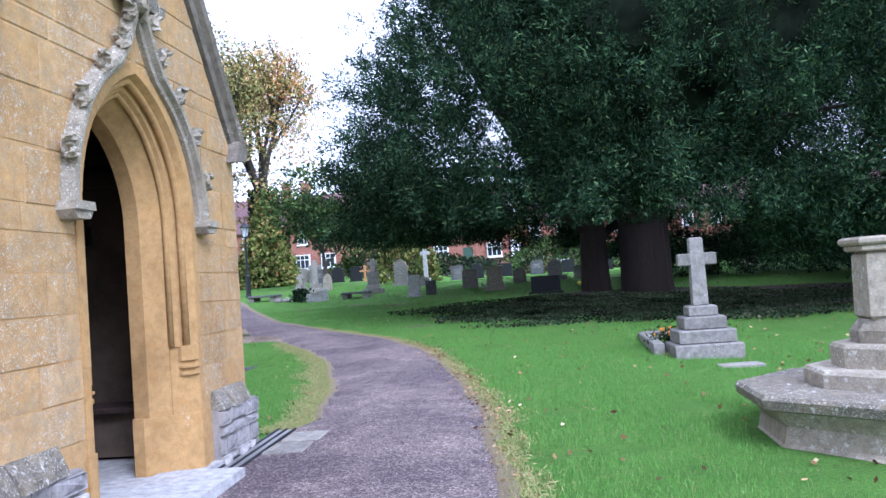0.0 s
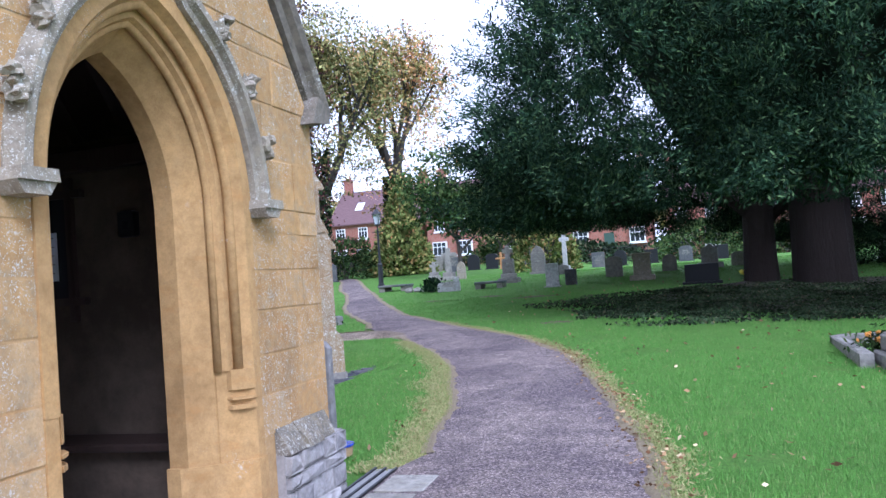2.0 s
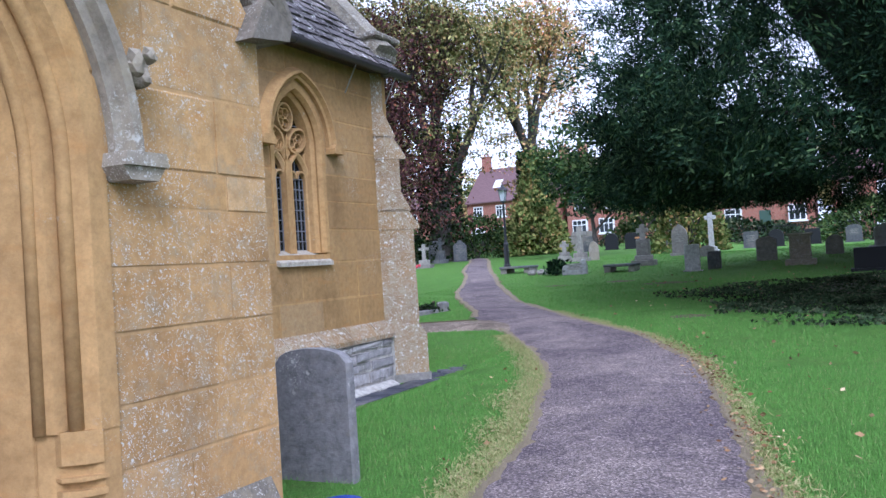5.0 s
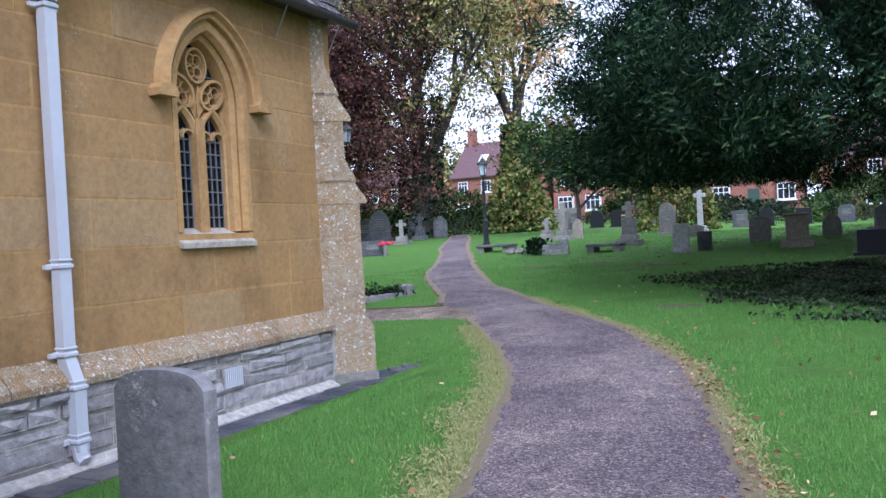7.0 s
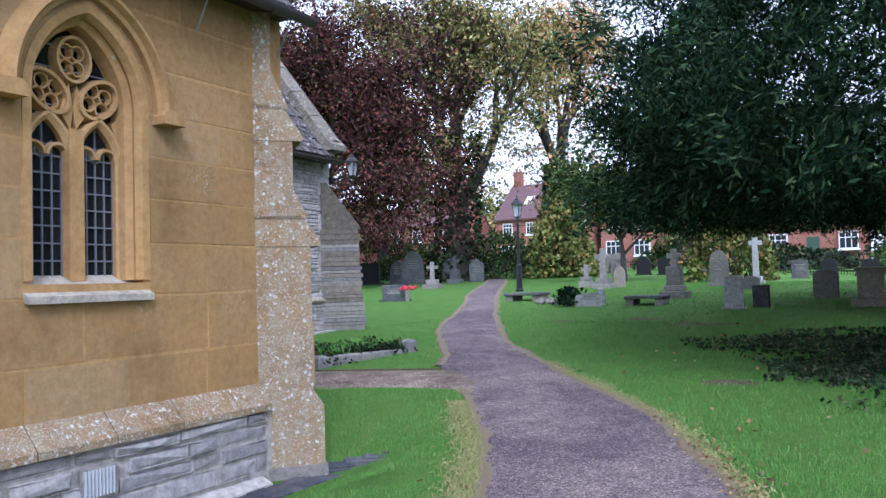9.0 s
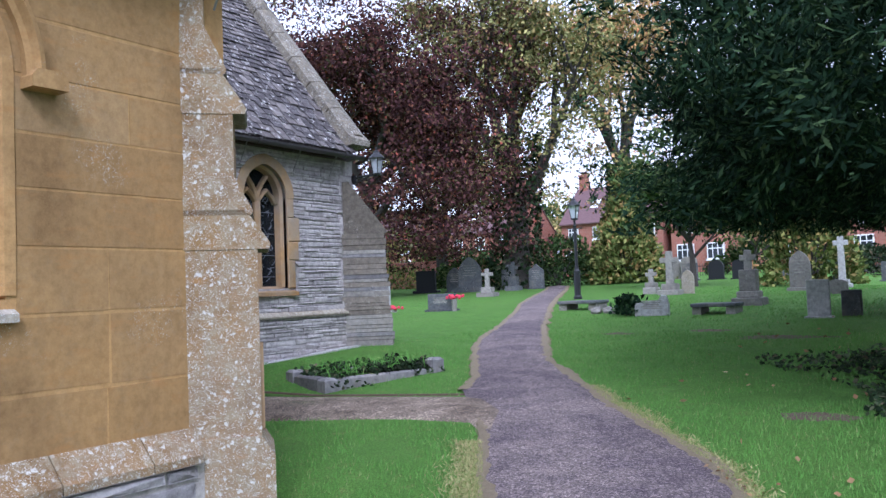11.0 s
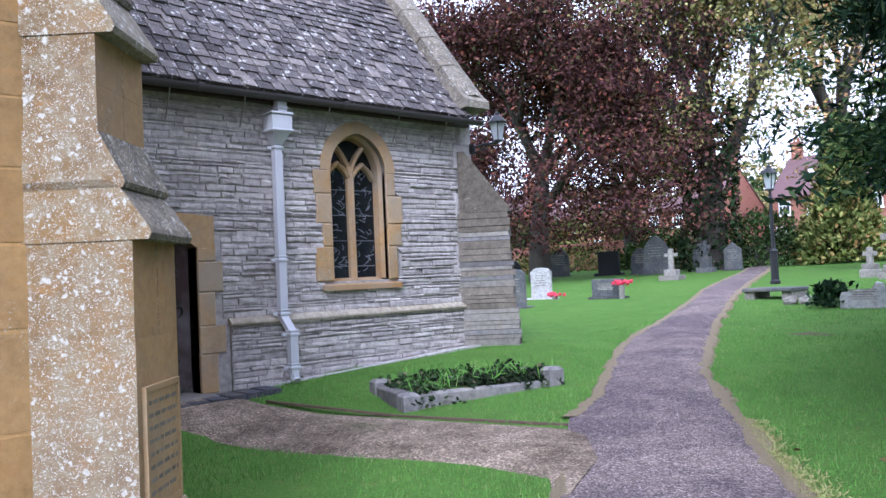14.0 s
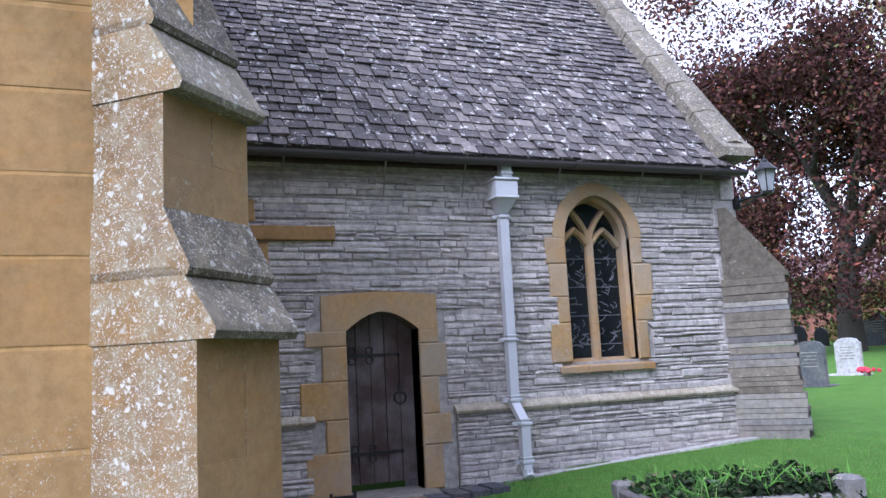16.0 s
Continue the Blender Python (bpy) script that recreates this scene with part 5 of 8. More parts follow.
Shape().prism(P_CHAN, [(13.1, 2.45), (13.45, 2.45), (13.45, 3.5), (13.1, 3.5)], 0.024, 0.028).make("pane", M_BOARD, lo_w)

# chancel window
w2 = thing("window_2", (CX, VC, 1.8), "two-light gothic window with leaded glass and buff stone frame", "window", kind="structure")
z, i = 1.80, 0
while z < VS - 0.02:
    h = min((0.42, 0.28, 0.36)[i % 3], VS - z)
    for s in (-1, 1):
        w = (0.25, 0.14, 0.22)[(i + (s > 0)) % 3]
        a0, a1 = sorted((VC + s * VH, VC + s * (VH + w)))
        Shape().block(P_CHAN, [(a0, z + 0.003), (a1, z + 0.003), (a1, z + h), (a0, z + h)], -0.15, 0.034, 0.014).make("quoin", M_BUFF, w2)
    z += h
    i += 1
Shape().sweep(P_CHAN, gothic(VC, VH, VS, VR, VS - 0.002, 14)[1:-1], [(0, -0.15), (0, 0.03), (0.15, 0.03), (0.15, -0.15)]).make("arch_stones", M_BUFF, w2)
Shape().sweep(P_CHAN, gothic(VC, VH + 0.02, VS, VR + 0.02, 1.82, 14), [(0.0, -0.04), (-0.06, -0.09), (-0.07, -0.2), (0.0, -0.2)]).make("jamb_moulding", M_BUFF, w2)
VD = -0.19
Shape().sweep(P_CHAN, [(VC, 1.82), (VC, 3.16)], [(-0.045, VD - 0.05), (-0.045, VD + 0.03), (-0.015, VD + 0.08), (0.015, VD + 0.08), (0.045, VD + 0.03), (0.045, VD - 0.05)]).make("mullion", M_BUFF, w2)
t2 = Shape()
bar = [(-0.03, VD - 0.04), (-0.025, VD + 0.04), (0.0, VD + 0.07), (0.025, VD + 0.04), (0.03, VD - 0.04)]
for s in (-1, 1):
    t2.sweep(P_CHAN, [(VC, 3.12), (VC + s * 0.03, 3.24), (VC + s * 0.10, 3.36), (VC + s * 0.2, 3.48)], bar)
    t2.sweep(P_CHAN, [(VC + s * 0.02, 3.10), (VC + s * 0.10, 3.20), (VC + s * 0.19, 3.27), (VC + s * 0.30, 3.18), (VC + s * 0.37, 3.08)], bar)
t2.make("tracery", M_BUFF, w2)
Shape().prism(P_CHAN, [(VC - 0.40, 1.82), (VC + 0.40, 1.82)] + [p for p in reversed(gothic(VC, VH - 0.02, VS, VR - 0.02, 1.82)[1:-1])], VD - 0.03, VD - 0.022).make("pane", M_GLASS, w2)
ld = Shape()
rl = random.Random(4)
for lc in (-0.2, 0.2):
    for k in range(44):
        a, zz = VC + lc + rl.uniform(-0.14, 0.14), rl.uniform(1.9, 3.2)
        w = rl.uniform(0, 3.14)
        r = rl.uniform(0.05, 0.12)
        da, dz = r * math.cos(w), r * math.sin(w)
        a2 = min(max(a + da, VC + lc - 0.15), VC + lc + 0.15)
        am = (a + a2) / 2 + dz * 0.35
        ld.tube([P_CHAN(a, zz, VD - 0.018), P_CHAN(am, zz + dz / 2, VD - 0.018), P_CHAN(a2, zz + dz, VD - 0.018)], 0.005, 4)
    for zz in (1.98, 2.3, 2.62, 2.94):
        ld.prism(P_CHAN, [(VC + lc - 0.16, zz), (VC + lc + 0.16, zz), (VC + lc + 0.16, zz + 0.008), (VC + lc - 0.16, zz + 0.008)], VD - 0.022, VD - 0.012)
ld.make("leading", M_LEAD, w2)
Shape().prism(Plane((0, VC - VH - 0.17), (1, 0), (0, 1)), [(CX - 0.2, 1.72), (CX + 0.06, 1.69), (CX + 0.06, 1.75), (CX - 0.2, 1.84)], 0, 2 * VH + 0.34).make("sill", M_BUFF, w2)

# chancel roof and gable
roof_slates("roof_chancel", "speckled grey stone slate roof of the chancel", CY0 - 0.1, CY1 - 0.22, CX + 0.25, CE - 0.0, 1.25, 5.2, 300, 0.122, 0.17, 8, 14.5)
gutter_run(CX + 0.28, CY0 + 0.1, CY1 - 0.02, CE - 0.06, "dark iron half-round gutter on the chancel eave", (13.9, 14.9, 15.75, 16.85, 17.9, 18.7))
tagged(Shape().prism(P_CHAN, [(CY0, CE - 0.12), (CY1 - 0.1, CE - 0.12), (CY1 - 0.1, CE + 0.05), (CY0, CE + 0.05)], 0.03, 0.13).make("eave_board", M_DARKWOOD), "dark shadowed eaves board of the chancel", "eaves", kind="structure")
P_CEAST = Plane((0, CY1), (-1, 0), (0, 1))
tagged(Shape().prism(P_CEAST, [(-CX + 0.001, 0.2), (14.6, 0.2), (14.6, CE), (12.02, 7.2), (-CX + 0.001, CE)], -0.6, -0.002).make("wall_chancel_east", M_LIAS), "grey lias east gable wall of the chancel", "wall", kind="structure")
cc = thing("gable_coping", (CX, CY1, CE), "pale lichened stone coping of the chancel gable", "coping", kind="structure")
n_st = 7
for i in range(n_st):
    t0, t1 = i / n_st, (i + 1) / n_st - 0.004
    f = lambda t: (9.22 + 2.85 * t, CE + 0.22 + 2.85 * 1.25 * t)
    Shape().sweep(P_CEAST, [f(t0), f(t1)], [(-0.08, -0.36), (-0.08, 0.05), (0.06, 0.07), (0.12, -0.14), (0.06, -0.36)]).make("coping_stone", M_CAP, cc)
Shape().prism(P_CEAST, [(9.08, CE + 0.10), (9.7, CE + 0.05), (9.7, CE + 0.75), (9.08, CE + 0.2)], -0.37, 0.06).make("kneeler", M_CAP, cc)
for i in range(9):
    z = 0.9 + i * 0.34
    w = 0.34 if i % 2 else 0.2
    Shape().block(P_CHAN, [(CY1 - w, z), (CY1 + 0.001, z), (CY1 + 0.001, z + 0.33), (CY1 - w, z + 0.33)], -0.1, 0.03, 0.012).make("quoin", M_LIAS, wall_ch)
# diagonal buttress of the chancel
cb = thing("buttress", (CX + 0.2, CY1 + 0.2, 0.7), "grey rubble diagonal buttress of the chancel with sloping top", "buttress", kind="structure")
O2 = Vector((CX - 0.05, CY1 - 0.05))
U2, V2 = Vector((0.72, 0.69)), Vector((-0.69, 0.72))
rb = random.Random(9)
z = 0.55
while z < 2.62:
    h = rb.uniform(0.05, 0.11)
    r = 0.62 if z < 1.75 else 0.62 - (z - 1.75) * 0.06
    if z < 1.3:
        r += 0.05
    cuts = sorted((-0.24, rb.uniform(-0.14, -0.02), rb.uniform(0.02, 0.14), 0.24))
    for lo, hi in zip(cuts[:-1], cuts[1:]):
        vs = []
        q1 = r + rb.uniform(-0.03, 0.015)
        lo, hi = (lo + rb.uniform(-0.012, 0.006) if lo == -0.24 else lo), hi
        for zz in (z + 0.003, z + h - 0.003):
            for s, q in ((lo, -0.3), (lo, q1), (hi - 0.004, q1 - 0.004), (hi - 0.004, -0.3)):
                p = O2 + V2 * s + U2 * q
                vs.append((p.x, p.y, zz))
        Shape().add(vs, [(3, 2, 1, 0), (4, 5, 6, 7), (0, 1, 5, 4), (1, 2, 6, 5), (2, 3, 7, 6), (3, 0, 4, 7)]).make("stone", rb.choice((M_GRAVE, M_DARKSTONE, M_DARKSTONE, M_OLDSLATE)), cb)
    z += h
vs = []
for s in (-0.25, 0.25):
    for q, zz in ((0.6, z), (0.61, z + 0.03), (0.0, z + 0.85), (-0.1, z + 0.85), (-0.1, z)):
        p = O2 + V2 * s + U2 * q
        vs.append((p.x, p.y, zz))
Shape().add(vs, [(0, 1, 2, 3, 4), (9, 8, 7, 6, 5)] + [(i, (i + 1) % 5, 5 + (i + 1) % 5, 5 + i) for i in range(5)]).make("weathering", M_DARKSTONE, cb)
downpipe(CX + 0.03, 16.2, 0.68, 3.38, True, "pale grey painted square downpipe with hopper head on rubble wall")
# back of the church: unseen roofs and walls added to keep its inside dark
tagged(Shape().add([(-7.2, 3.2, 6.5), (-7.2, AY1 - 0.3, 6.5), (-11.9, AY1 - 0.3, 8.2), (-11.9, 3.2, 8.2)], [(0, 1, 2, 3)]).make("roof_nave", M_SLATE), "unseen slate roof lid keeping light out of the nave", "roof", kind="structure")
tagged(Shape().add([(-12.3, CY0 - 0.2, 7.25), (-12.3, CY1, 7.25), (-14.8, CY1, 4.0), (-14.8, CY0 - 0.2, 4.0)], [(0, 1, 2, 3)]).make("roof_chancel_north", M_SLATE), "unseen slate lid keeping light out of the chancel", "roof", kind="structure")
tagged(Shape().box((-12.2, 8.0, 0), (0.4, 9.6, 8.2)).make("wall_north", M_LIAS), "unseen plain grey far wall closing the church to light", "wall", kind="structure")
tagged(Shape().box((-14.7, 16.1, 0), (0.4, 6.9, 4.1)).make("wall_chancel_north", M_LIAS), "unseen plain grey north wall closing the chancel to light", "wall", kind="structure")
tagged(Shape().box((-8.5, 3.2, -0.3), (7.0, 0.5, 8.0)).make("wall_west", M_AISLE), "unseen plain honey wall closing the nave to light", "wall", kind="structure")


def lantern(e, c, s):
    """A tapered four-sided glazed lantern on its base centre c."""
    x, y, z = c
    for k in range(4):
        w = math.pi / 4 + k * math.pi / 2
        w2 = w + math.pi / 2
        lo, hi = 0.085 * s, 0.15 * s
        p = [(x + lo * math.cos(w), y + lo * math.sin(w), z), (x + lo * math.cos(w2), y + lo * math.sin(w2), z), (x + hi * math.cos(w2), y + hi * math.sin(w2), z + 0.34 * s), (x + hi * math.cos(w), y + hi * math.sin(w), z + 0.34 * s)]
        Shape().add(p, [(0, 1, 2, 3)]).make("pane", M_LAMPGLASS, e)
        Shape().tube([p[0], p[3]], 0.010 * s, 5).make("bar", M_IRON, e)
    Shape().lathe((x, y, z - 0.05 * s), [(0.03 * s, 0), (0.10 * s, 0.02 * s), (0.10 * s, 0.05 * s)], 8).make("tray", M_IRON, e)
    Shape().lathe((x, y, z + 0.34 * s), [(0.19 * s, 0), (0.18 * s, 0.02 * s), (0.10 * s, 0.10 * s), (0.06 * s, 0.13 * s), (0.05 * s, 0.17 * s), (0.02 * s, 0.19 * s), (0.012 * s, 0.26 * s)], 8).make("cap", M_IRON, e)


wl_l = thing("wall_lantern", (-9.02, 19.45, 3.55), "black iron wall lantern with frosted glass on a bracket", "lantern")
lantern(wl_l, (-8.98, 19.45, 3.64), 0.72)
Shape().tube([(CX + 0.0, 19.36, 3.58), (-9.2, 19.42, 3.62), (-8.98, 19.45, 3.60)], 0.018, 6).tube([(CX + 0.02, 19.36, 3.50), (-9.25, 19.41, 3.55), (-9.1, 19.44, 3.62)], 0.012, 6).make("bracket", M_IRON, wl_l)
Shape().lathe((-9.42, 19.37, 3.50), [(0.05, 0), (0.06, 0.06), (0.05, 0.14)], 8).make("back_plate", M_IRON, wl_l)

# ---- foliage tools ----
def leaf_material(name, stops, rough=0.6, trans=0.12):
    def build(n):
        c = n.ramp(n.rnd(True), stops)
        # clump-sized noise paints in bright lit tufts and the shaded pits between
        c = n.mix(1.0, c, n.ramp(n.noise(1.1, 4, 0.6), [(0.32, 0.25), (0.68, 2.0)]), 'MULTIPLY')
        n.out(c, 0.8, spec=0.04)
        n.bs.inputs["Transmission Weight"].default_value = 0.0
        n.bs.inputs["Subsurface Weight"].default_value = 0.0
    return mat(name, build)


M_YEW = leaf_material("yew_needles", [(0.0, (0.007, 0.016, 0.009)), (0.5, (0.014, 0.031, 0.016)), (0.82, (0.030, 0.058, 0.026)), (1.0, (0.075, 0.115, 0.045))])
# near-black tone that stands in for shade deep inside the crown
M_YEWCORE = leaf_material("yew_core_shade", [(0.0, (0.006, 0.010, 0.006)), (1.0, (0.014, 0.02, 0.012))])
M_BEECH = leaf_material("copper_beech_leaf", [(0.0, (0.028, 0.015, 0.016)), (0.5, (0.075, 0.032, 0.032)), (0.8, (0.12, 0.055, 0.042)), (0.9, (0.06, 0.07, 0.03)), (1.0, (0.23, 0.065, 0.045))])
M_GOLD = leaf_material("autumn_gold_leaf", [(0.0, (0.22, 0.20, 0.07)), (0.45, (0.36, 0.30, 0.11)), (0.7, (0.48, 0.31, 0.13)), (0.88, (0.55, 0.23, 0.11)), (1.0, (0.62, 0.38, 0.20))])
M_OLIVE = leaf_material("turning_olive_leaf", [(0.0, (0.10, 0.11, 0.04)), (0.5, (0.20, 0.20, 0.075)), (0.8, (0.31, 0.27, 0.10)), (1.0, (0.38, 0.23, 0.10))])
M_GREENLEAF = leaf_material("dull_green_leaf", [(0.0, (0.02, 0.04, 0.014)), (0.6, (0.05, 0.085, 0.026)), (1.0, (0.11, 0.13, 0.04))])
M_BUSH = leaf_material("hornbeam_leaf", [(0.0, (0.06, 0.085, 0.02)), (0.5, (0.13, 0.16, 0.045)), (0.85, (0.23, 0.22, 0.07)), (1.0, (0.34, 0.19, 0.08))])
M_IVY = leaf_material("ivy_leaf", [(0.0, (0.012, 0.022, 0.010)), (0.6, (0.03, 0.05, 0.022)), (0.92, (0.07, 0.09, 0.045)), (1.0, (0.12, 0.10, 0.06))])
M_DEADLEAF = leaf_material("fallen_leaf", [(0.0, (0.12, 0.06, 0.03)), (0.5, (0.26, 0.16, 0.08)), (0.9, (0.36, 0.25, 0.14)), (1.0, (0.5, 0.4, 0.25))])
M_BARK = mat("bark", lambda n: n.out(n.mix(n.noise(4, 6, 0.7, (3, 3, 0.6)), (0.035, 0.03, 0.026), (0.11, 0.095, 0.08)), 0.95, n.noise(9, 5, 0.7, (4, 4, 0.8)), 1.0, 0.05))
# bark set near black, with the crown's shade put into its colour
M_YEWBARK = mat("yew_bark", lambda n: n.out(n.mix(n.noise(4, 6, 0.7, (3, 3, 0.5)), (0.012, 0.009, 0.008), (0.042, 0.028, 0.022)), 0.95, n.noise(7, 5, 0.7, (4, 4, 0.7)), 1.0, 0.06))


def cloud(name, centres, length, width, material, parent, rng, down=0.0, out_from=None, label="", flat=0.0, along=None):
    """Many small leaf blades round the centres, one mesh."""
    c = np.asarray(centres, dtype=float)
    n = len(c)
    d = rng.normal(size=(n, 3))
    if out_from is not None:
        o = c - np.asarray(out_from)
        o /= np.linalg.norm(o, axis=1)[:, None] + 1e-6
        d = d * 0.6 + o
    if along is not None:
        d = d * 0.5 + along
    d[:, 2] = d[:, 2] * (1 - flat) - down
    d /= np.linalg.norm(d, axis=1)[:, None] + 1e-6
    s = np.cross(d, rng.normal(size=(n, 3)))
    s /= np.linalg.norm(s, axis=1)[:, None] + 1e-6
    ln = length * rng.uniform(0.6, 1.35, size=(n, 1))
    wd = width * rng.uniform(0.6, 1.35, size=(n, 1))
    v = np.empty((n, 4, 3))
    v[:, 0] = c - d * ln * 0.5
    v[:, 1] = c + s * wd * 0.5 + d * ln * 0.05
    v[:, 2] = c + d * ln * 0.5
    v[:, 3] = c - s * wd * 0.5 + d * ln * 0.05
    me = bpy.data.meshes.new(name)
    me.vertices.add(n * 4)
    me.vertices.foreach_set("co", v.reshape(-1))
    me.loops.add(n * 4)
    me.loops.foreach_set("vertex_index", np.arange(n * 4, dtype=np.int32))
    me.polygons.add(n)
    me.polygons.foreach_set("loop_start", np.arange(0, n * 4, 4, dtype=np.int32))
    me.update(calc_edges=True)
    me.validate()
    me.materials.append(material)
    ob = new(name, me)
    if parent is not None:
        ob.parent = parent
        ob.matrix_parent_inverse = parent.matrix_basis.inverted()
    if label:
        ob["label"] = label
    return ob


# ---- yews ----
def yew(x, y, heights, radii, clumps, per, seed, label, low, trunks):
    g0 = ground_z(x, y)
    t = thing("yew_tree", (x, y, g0), label, "yew tree")
    rng = np.random.default_rng(seed)
    pts, ways = [], []
    top = heights[-1]
    boughs = 0
    sprays = 9
    each = per // sprays
    while boughs < clumps:
        w = rng.uniform(0, 2 * math.pi)
        turned = math.atan2(math.sin(w), math.cos(w))
        floor_z = low + 1.4 - 1.5 * smooth(-1.9, -0.9, turned) * (1 - smooth(1.0, 2.2, turned)) + 0.35 * noise.noise(Vector((math.cos(w) * 3, math.sin(w) * 3, seed + 7.0))) + 0.5 * noise.noise(Vector((math.cos(w) * 11, math.sin(w) * 11, seed + 2.0)))
        z = rng.uniform(floor_z, top) if boughs % 4 else floor_z + rng.uniform(0.0, 1.6)
        rr = float(np.interp(z, heights, radii))
        if rng.uniform(0, 1) > 0.3 + 0.7 * rr / max(radii):
            continue
        rr *= 1 + 0.16 * noise.noise(Vector((math.cos(w) * 2.2, math.sin(w) * 2.2, z * 0.5 + seed))) + 0.07 * noise.noise(Vector((math.cos(w) * 6, math.sin(w) * 6, z * 1.2 + seed)))
        rr -= rng.uniform(0.5, 1.7) if boughs % 6 else rng.uniform(1.8, 3.2)
        o = np.array((math.cos(w), math.sin(w), 0.0))
        skirt = z < floor_z + 1.2
        d = o * rng.uniform(0.5, 1.0) + np.array((rng.normal() * 0.3, rng.normal() * 0.3, rng.uniform(-0.5, 0.1) if skirt else rng.uniform(0.1, 0.9)))
        base = np.array((x, y, z + (0.3 if skirt else -0.5))) + o * max(rr, 0.2)
        length = rng.uniform(0.9, 1.8)
        for k in range(sprays):
            at = (k + rng.uniform(0, 0.8)) / sprays
            root = base + d * length * at + rng.normal(size=3) * (0.26 * (1 - 0.5 * at))
            way = d * 0.6 + rng.normal(size=3) * 0.55 + np.array((0, 0, -0.35 if skirt else 0.25))
            way /= np.linalg.norm(way) + 1e-6
            s = rng.uniform(0, 1, size=(each, 1))
            p = root + way * s * rng.uniform(0.35, 0.7) + rng.normal(size=(each, 3)) * (0.095 * (1 - 0.6 * s) + 0.02)
            p[:, 2] -= 0.10 * s[:, 0] ** 2
            ok = p[:, 2] > floor_z
            pts.append(p[ok])
            ways.append(np.repeat(way[None, :], int(ok.sum()), 0))
        boughs += 1
    pts, ways = np.concatenate(pts), np.concatenate(ways)
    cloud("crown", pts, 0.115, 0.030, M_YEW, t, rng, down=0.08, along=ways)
    # added lump, not a real bough: paints the crown's gaps dark
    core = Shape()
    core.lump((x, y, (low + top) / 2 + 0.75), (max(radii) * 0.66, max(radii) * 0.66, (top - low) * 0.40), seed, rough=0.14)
    core.make("inner_shade", M_YEWCORE, t, "near-black lump standing in for shade within the crown")
    for k, (tx, ty, r) in enumerate(trunks):
        gz = ground_z(tx, ty)
        tr = Shape()
        ring_n, lev = 14, 7
        vs = []
        for i in range(lev):
            h = i / (lev - 1)
            for j in range(ring_n):
                w = 2 * math.pi * j / ring_n
                rr = r * (1.25 - 0.45 * h + 0.25 * h * h) * (1 + 0.22 * noise.noise(Vector((math.cos(w) * 2, math.sin(w) * 2, h * 0.8 + k * 3))))
                vs.append((tx + rr * math.cos(w), ty + rr * math.sin(w), gz - 0.1 + h * (low + 3.4 - gz)))
        fs = [(i * ring_n + j, i * ring_n + (j + 1) % ring_n, (i + 1) * ring_n + (j + 1) % ring_n, (i + 1) * ring_n + j) for i in range(lev - 1) for j in range(ring_n)]
        tr.add(vs, fs).make("trunk", M_YEWBARK, t, smooth=True)
    rb = random.Random(seed)
    for i in range(16):
        w = 2 * math.pi * i / 16 + rb.uniform(-0.2, 0.2)
        tx, ty, r = trunks[i % len(trunks)]
        L = rb.uniform(3.5, 6.0)
        z0 = low + rb.uniform(1.6, 3.2)
        ps = [(tx, ty, z0 - 0.6), (tx + math.cos(w) * L * 0.4, ty + math.sin(w) * L * 0.4, z0 + 0.5), (tx + math.cos(w) * L, ty + math.sin(w) * L, z0 + rb.uniform(-0.4, 1.2))]
        Shape().tube(ps, [0.16, 0.10, 0.03], 6).make("limb", M_YEWBARK, t)
    return t


yew(3.7, 22.0, [1.0, 3.0, 5.0, 7.5, 9.5, 12.0, 14.5], [6.9, 7.8, 8.0, 7.0, 5.3, 3.6, 1.3], 1750, 477, 3, "huge dark spreading yew tree over the graves", 1.05, ((3.3, 21.9, 0.55), (2.0, 22.3, 0.33)))
yew(15.5, 26.0, [1.7, 3.0, 5.5, 8.0, 11.0, 14.0], [6.0, 7.6, 7.8, 6.8, 5.0, 1.6], 600, 270, 5, "second dark yew tree further across the lawn", 1.2, ((15.5, 26.0, 0.7),))


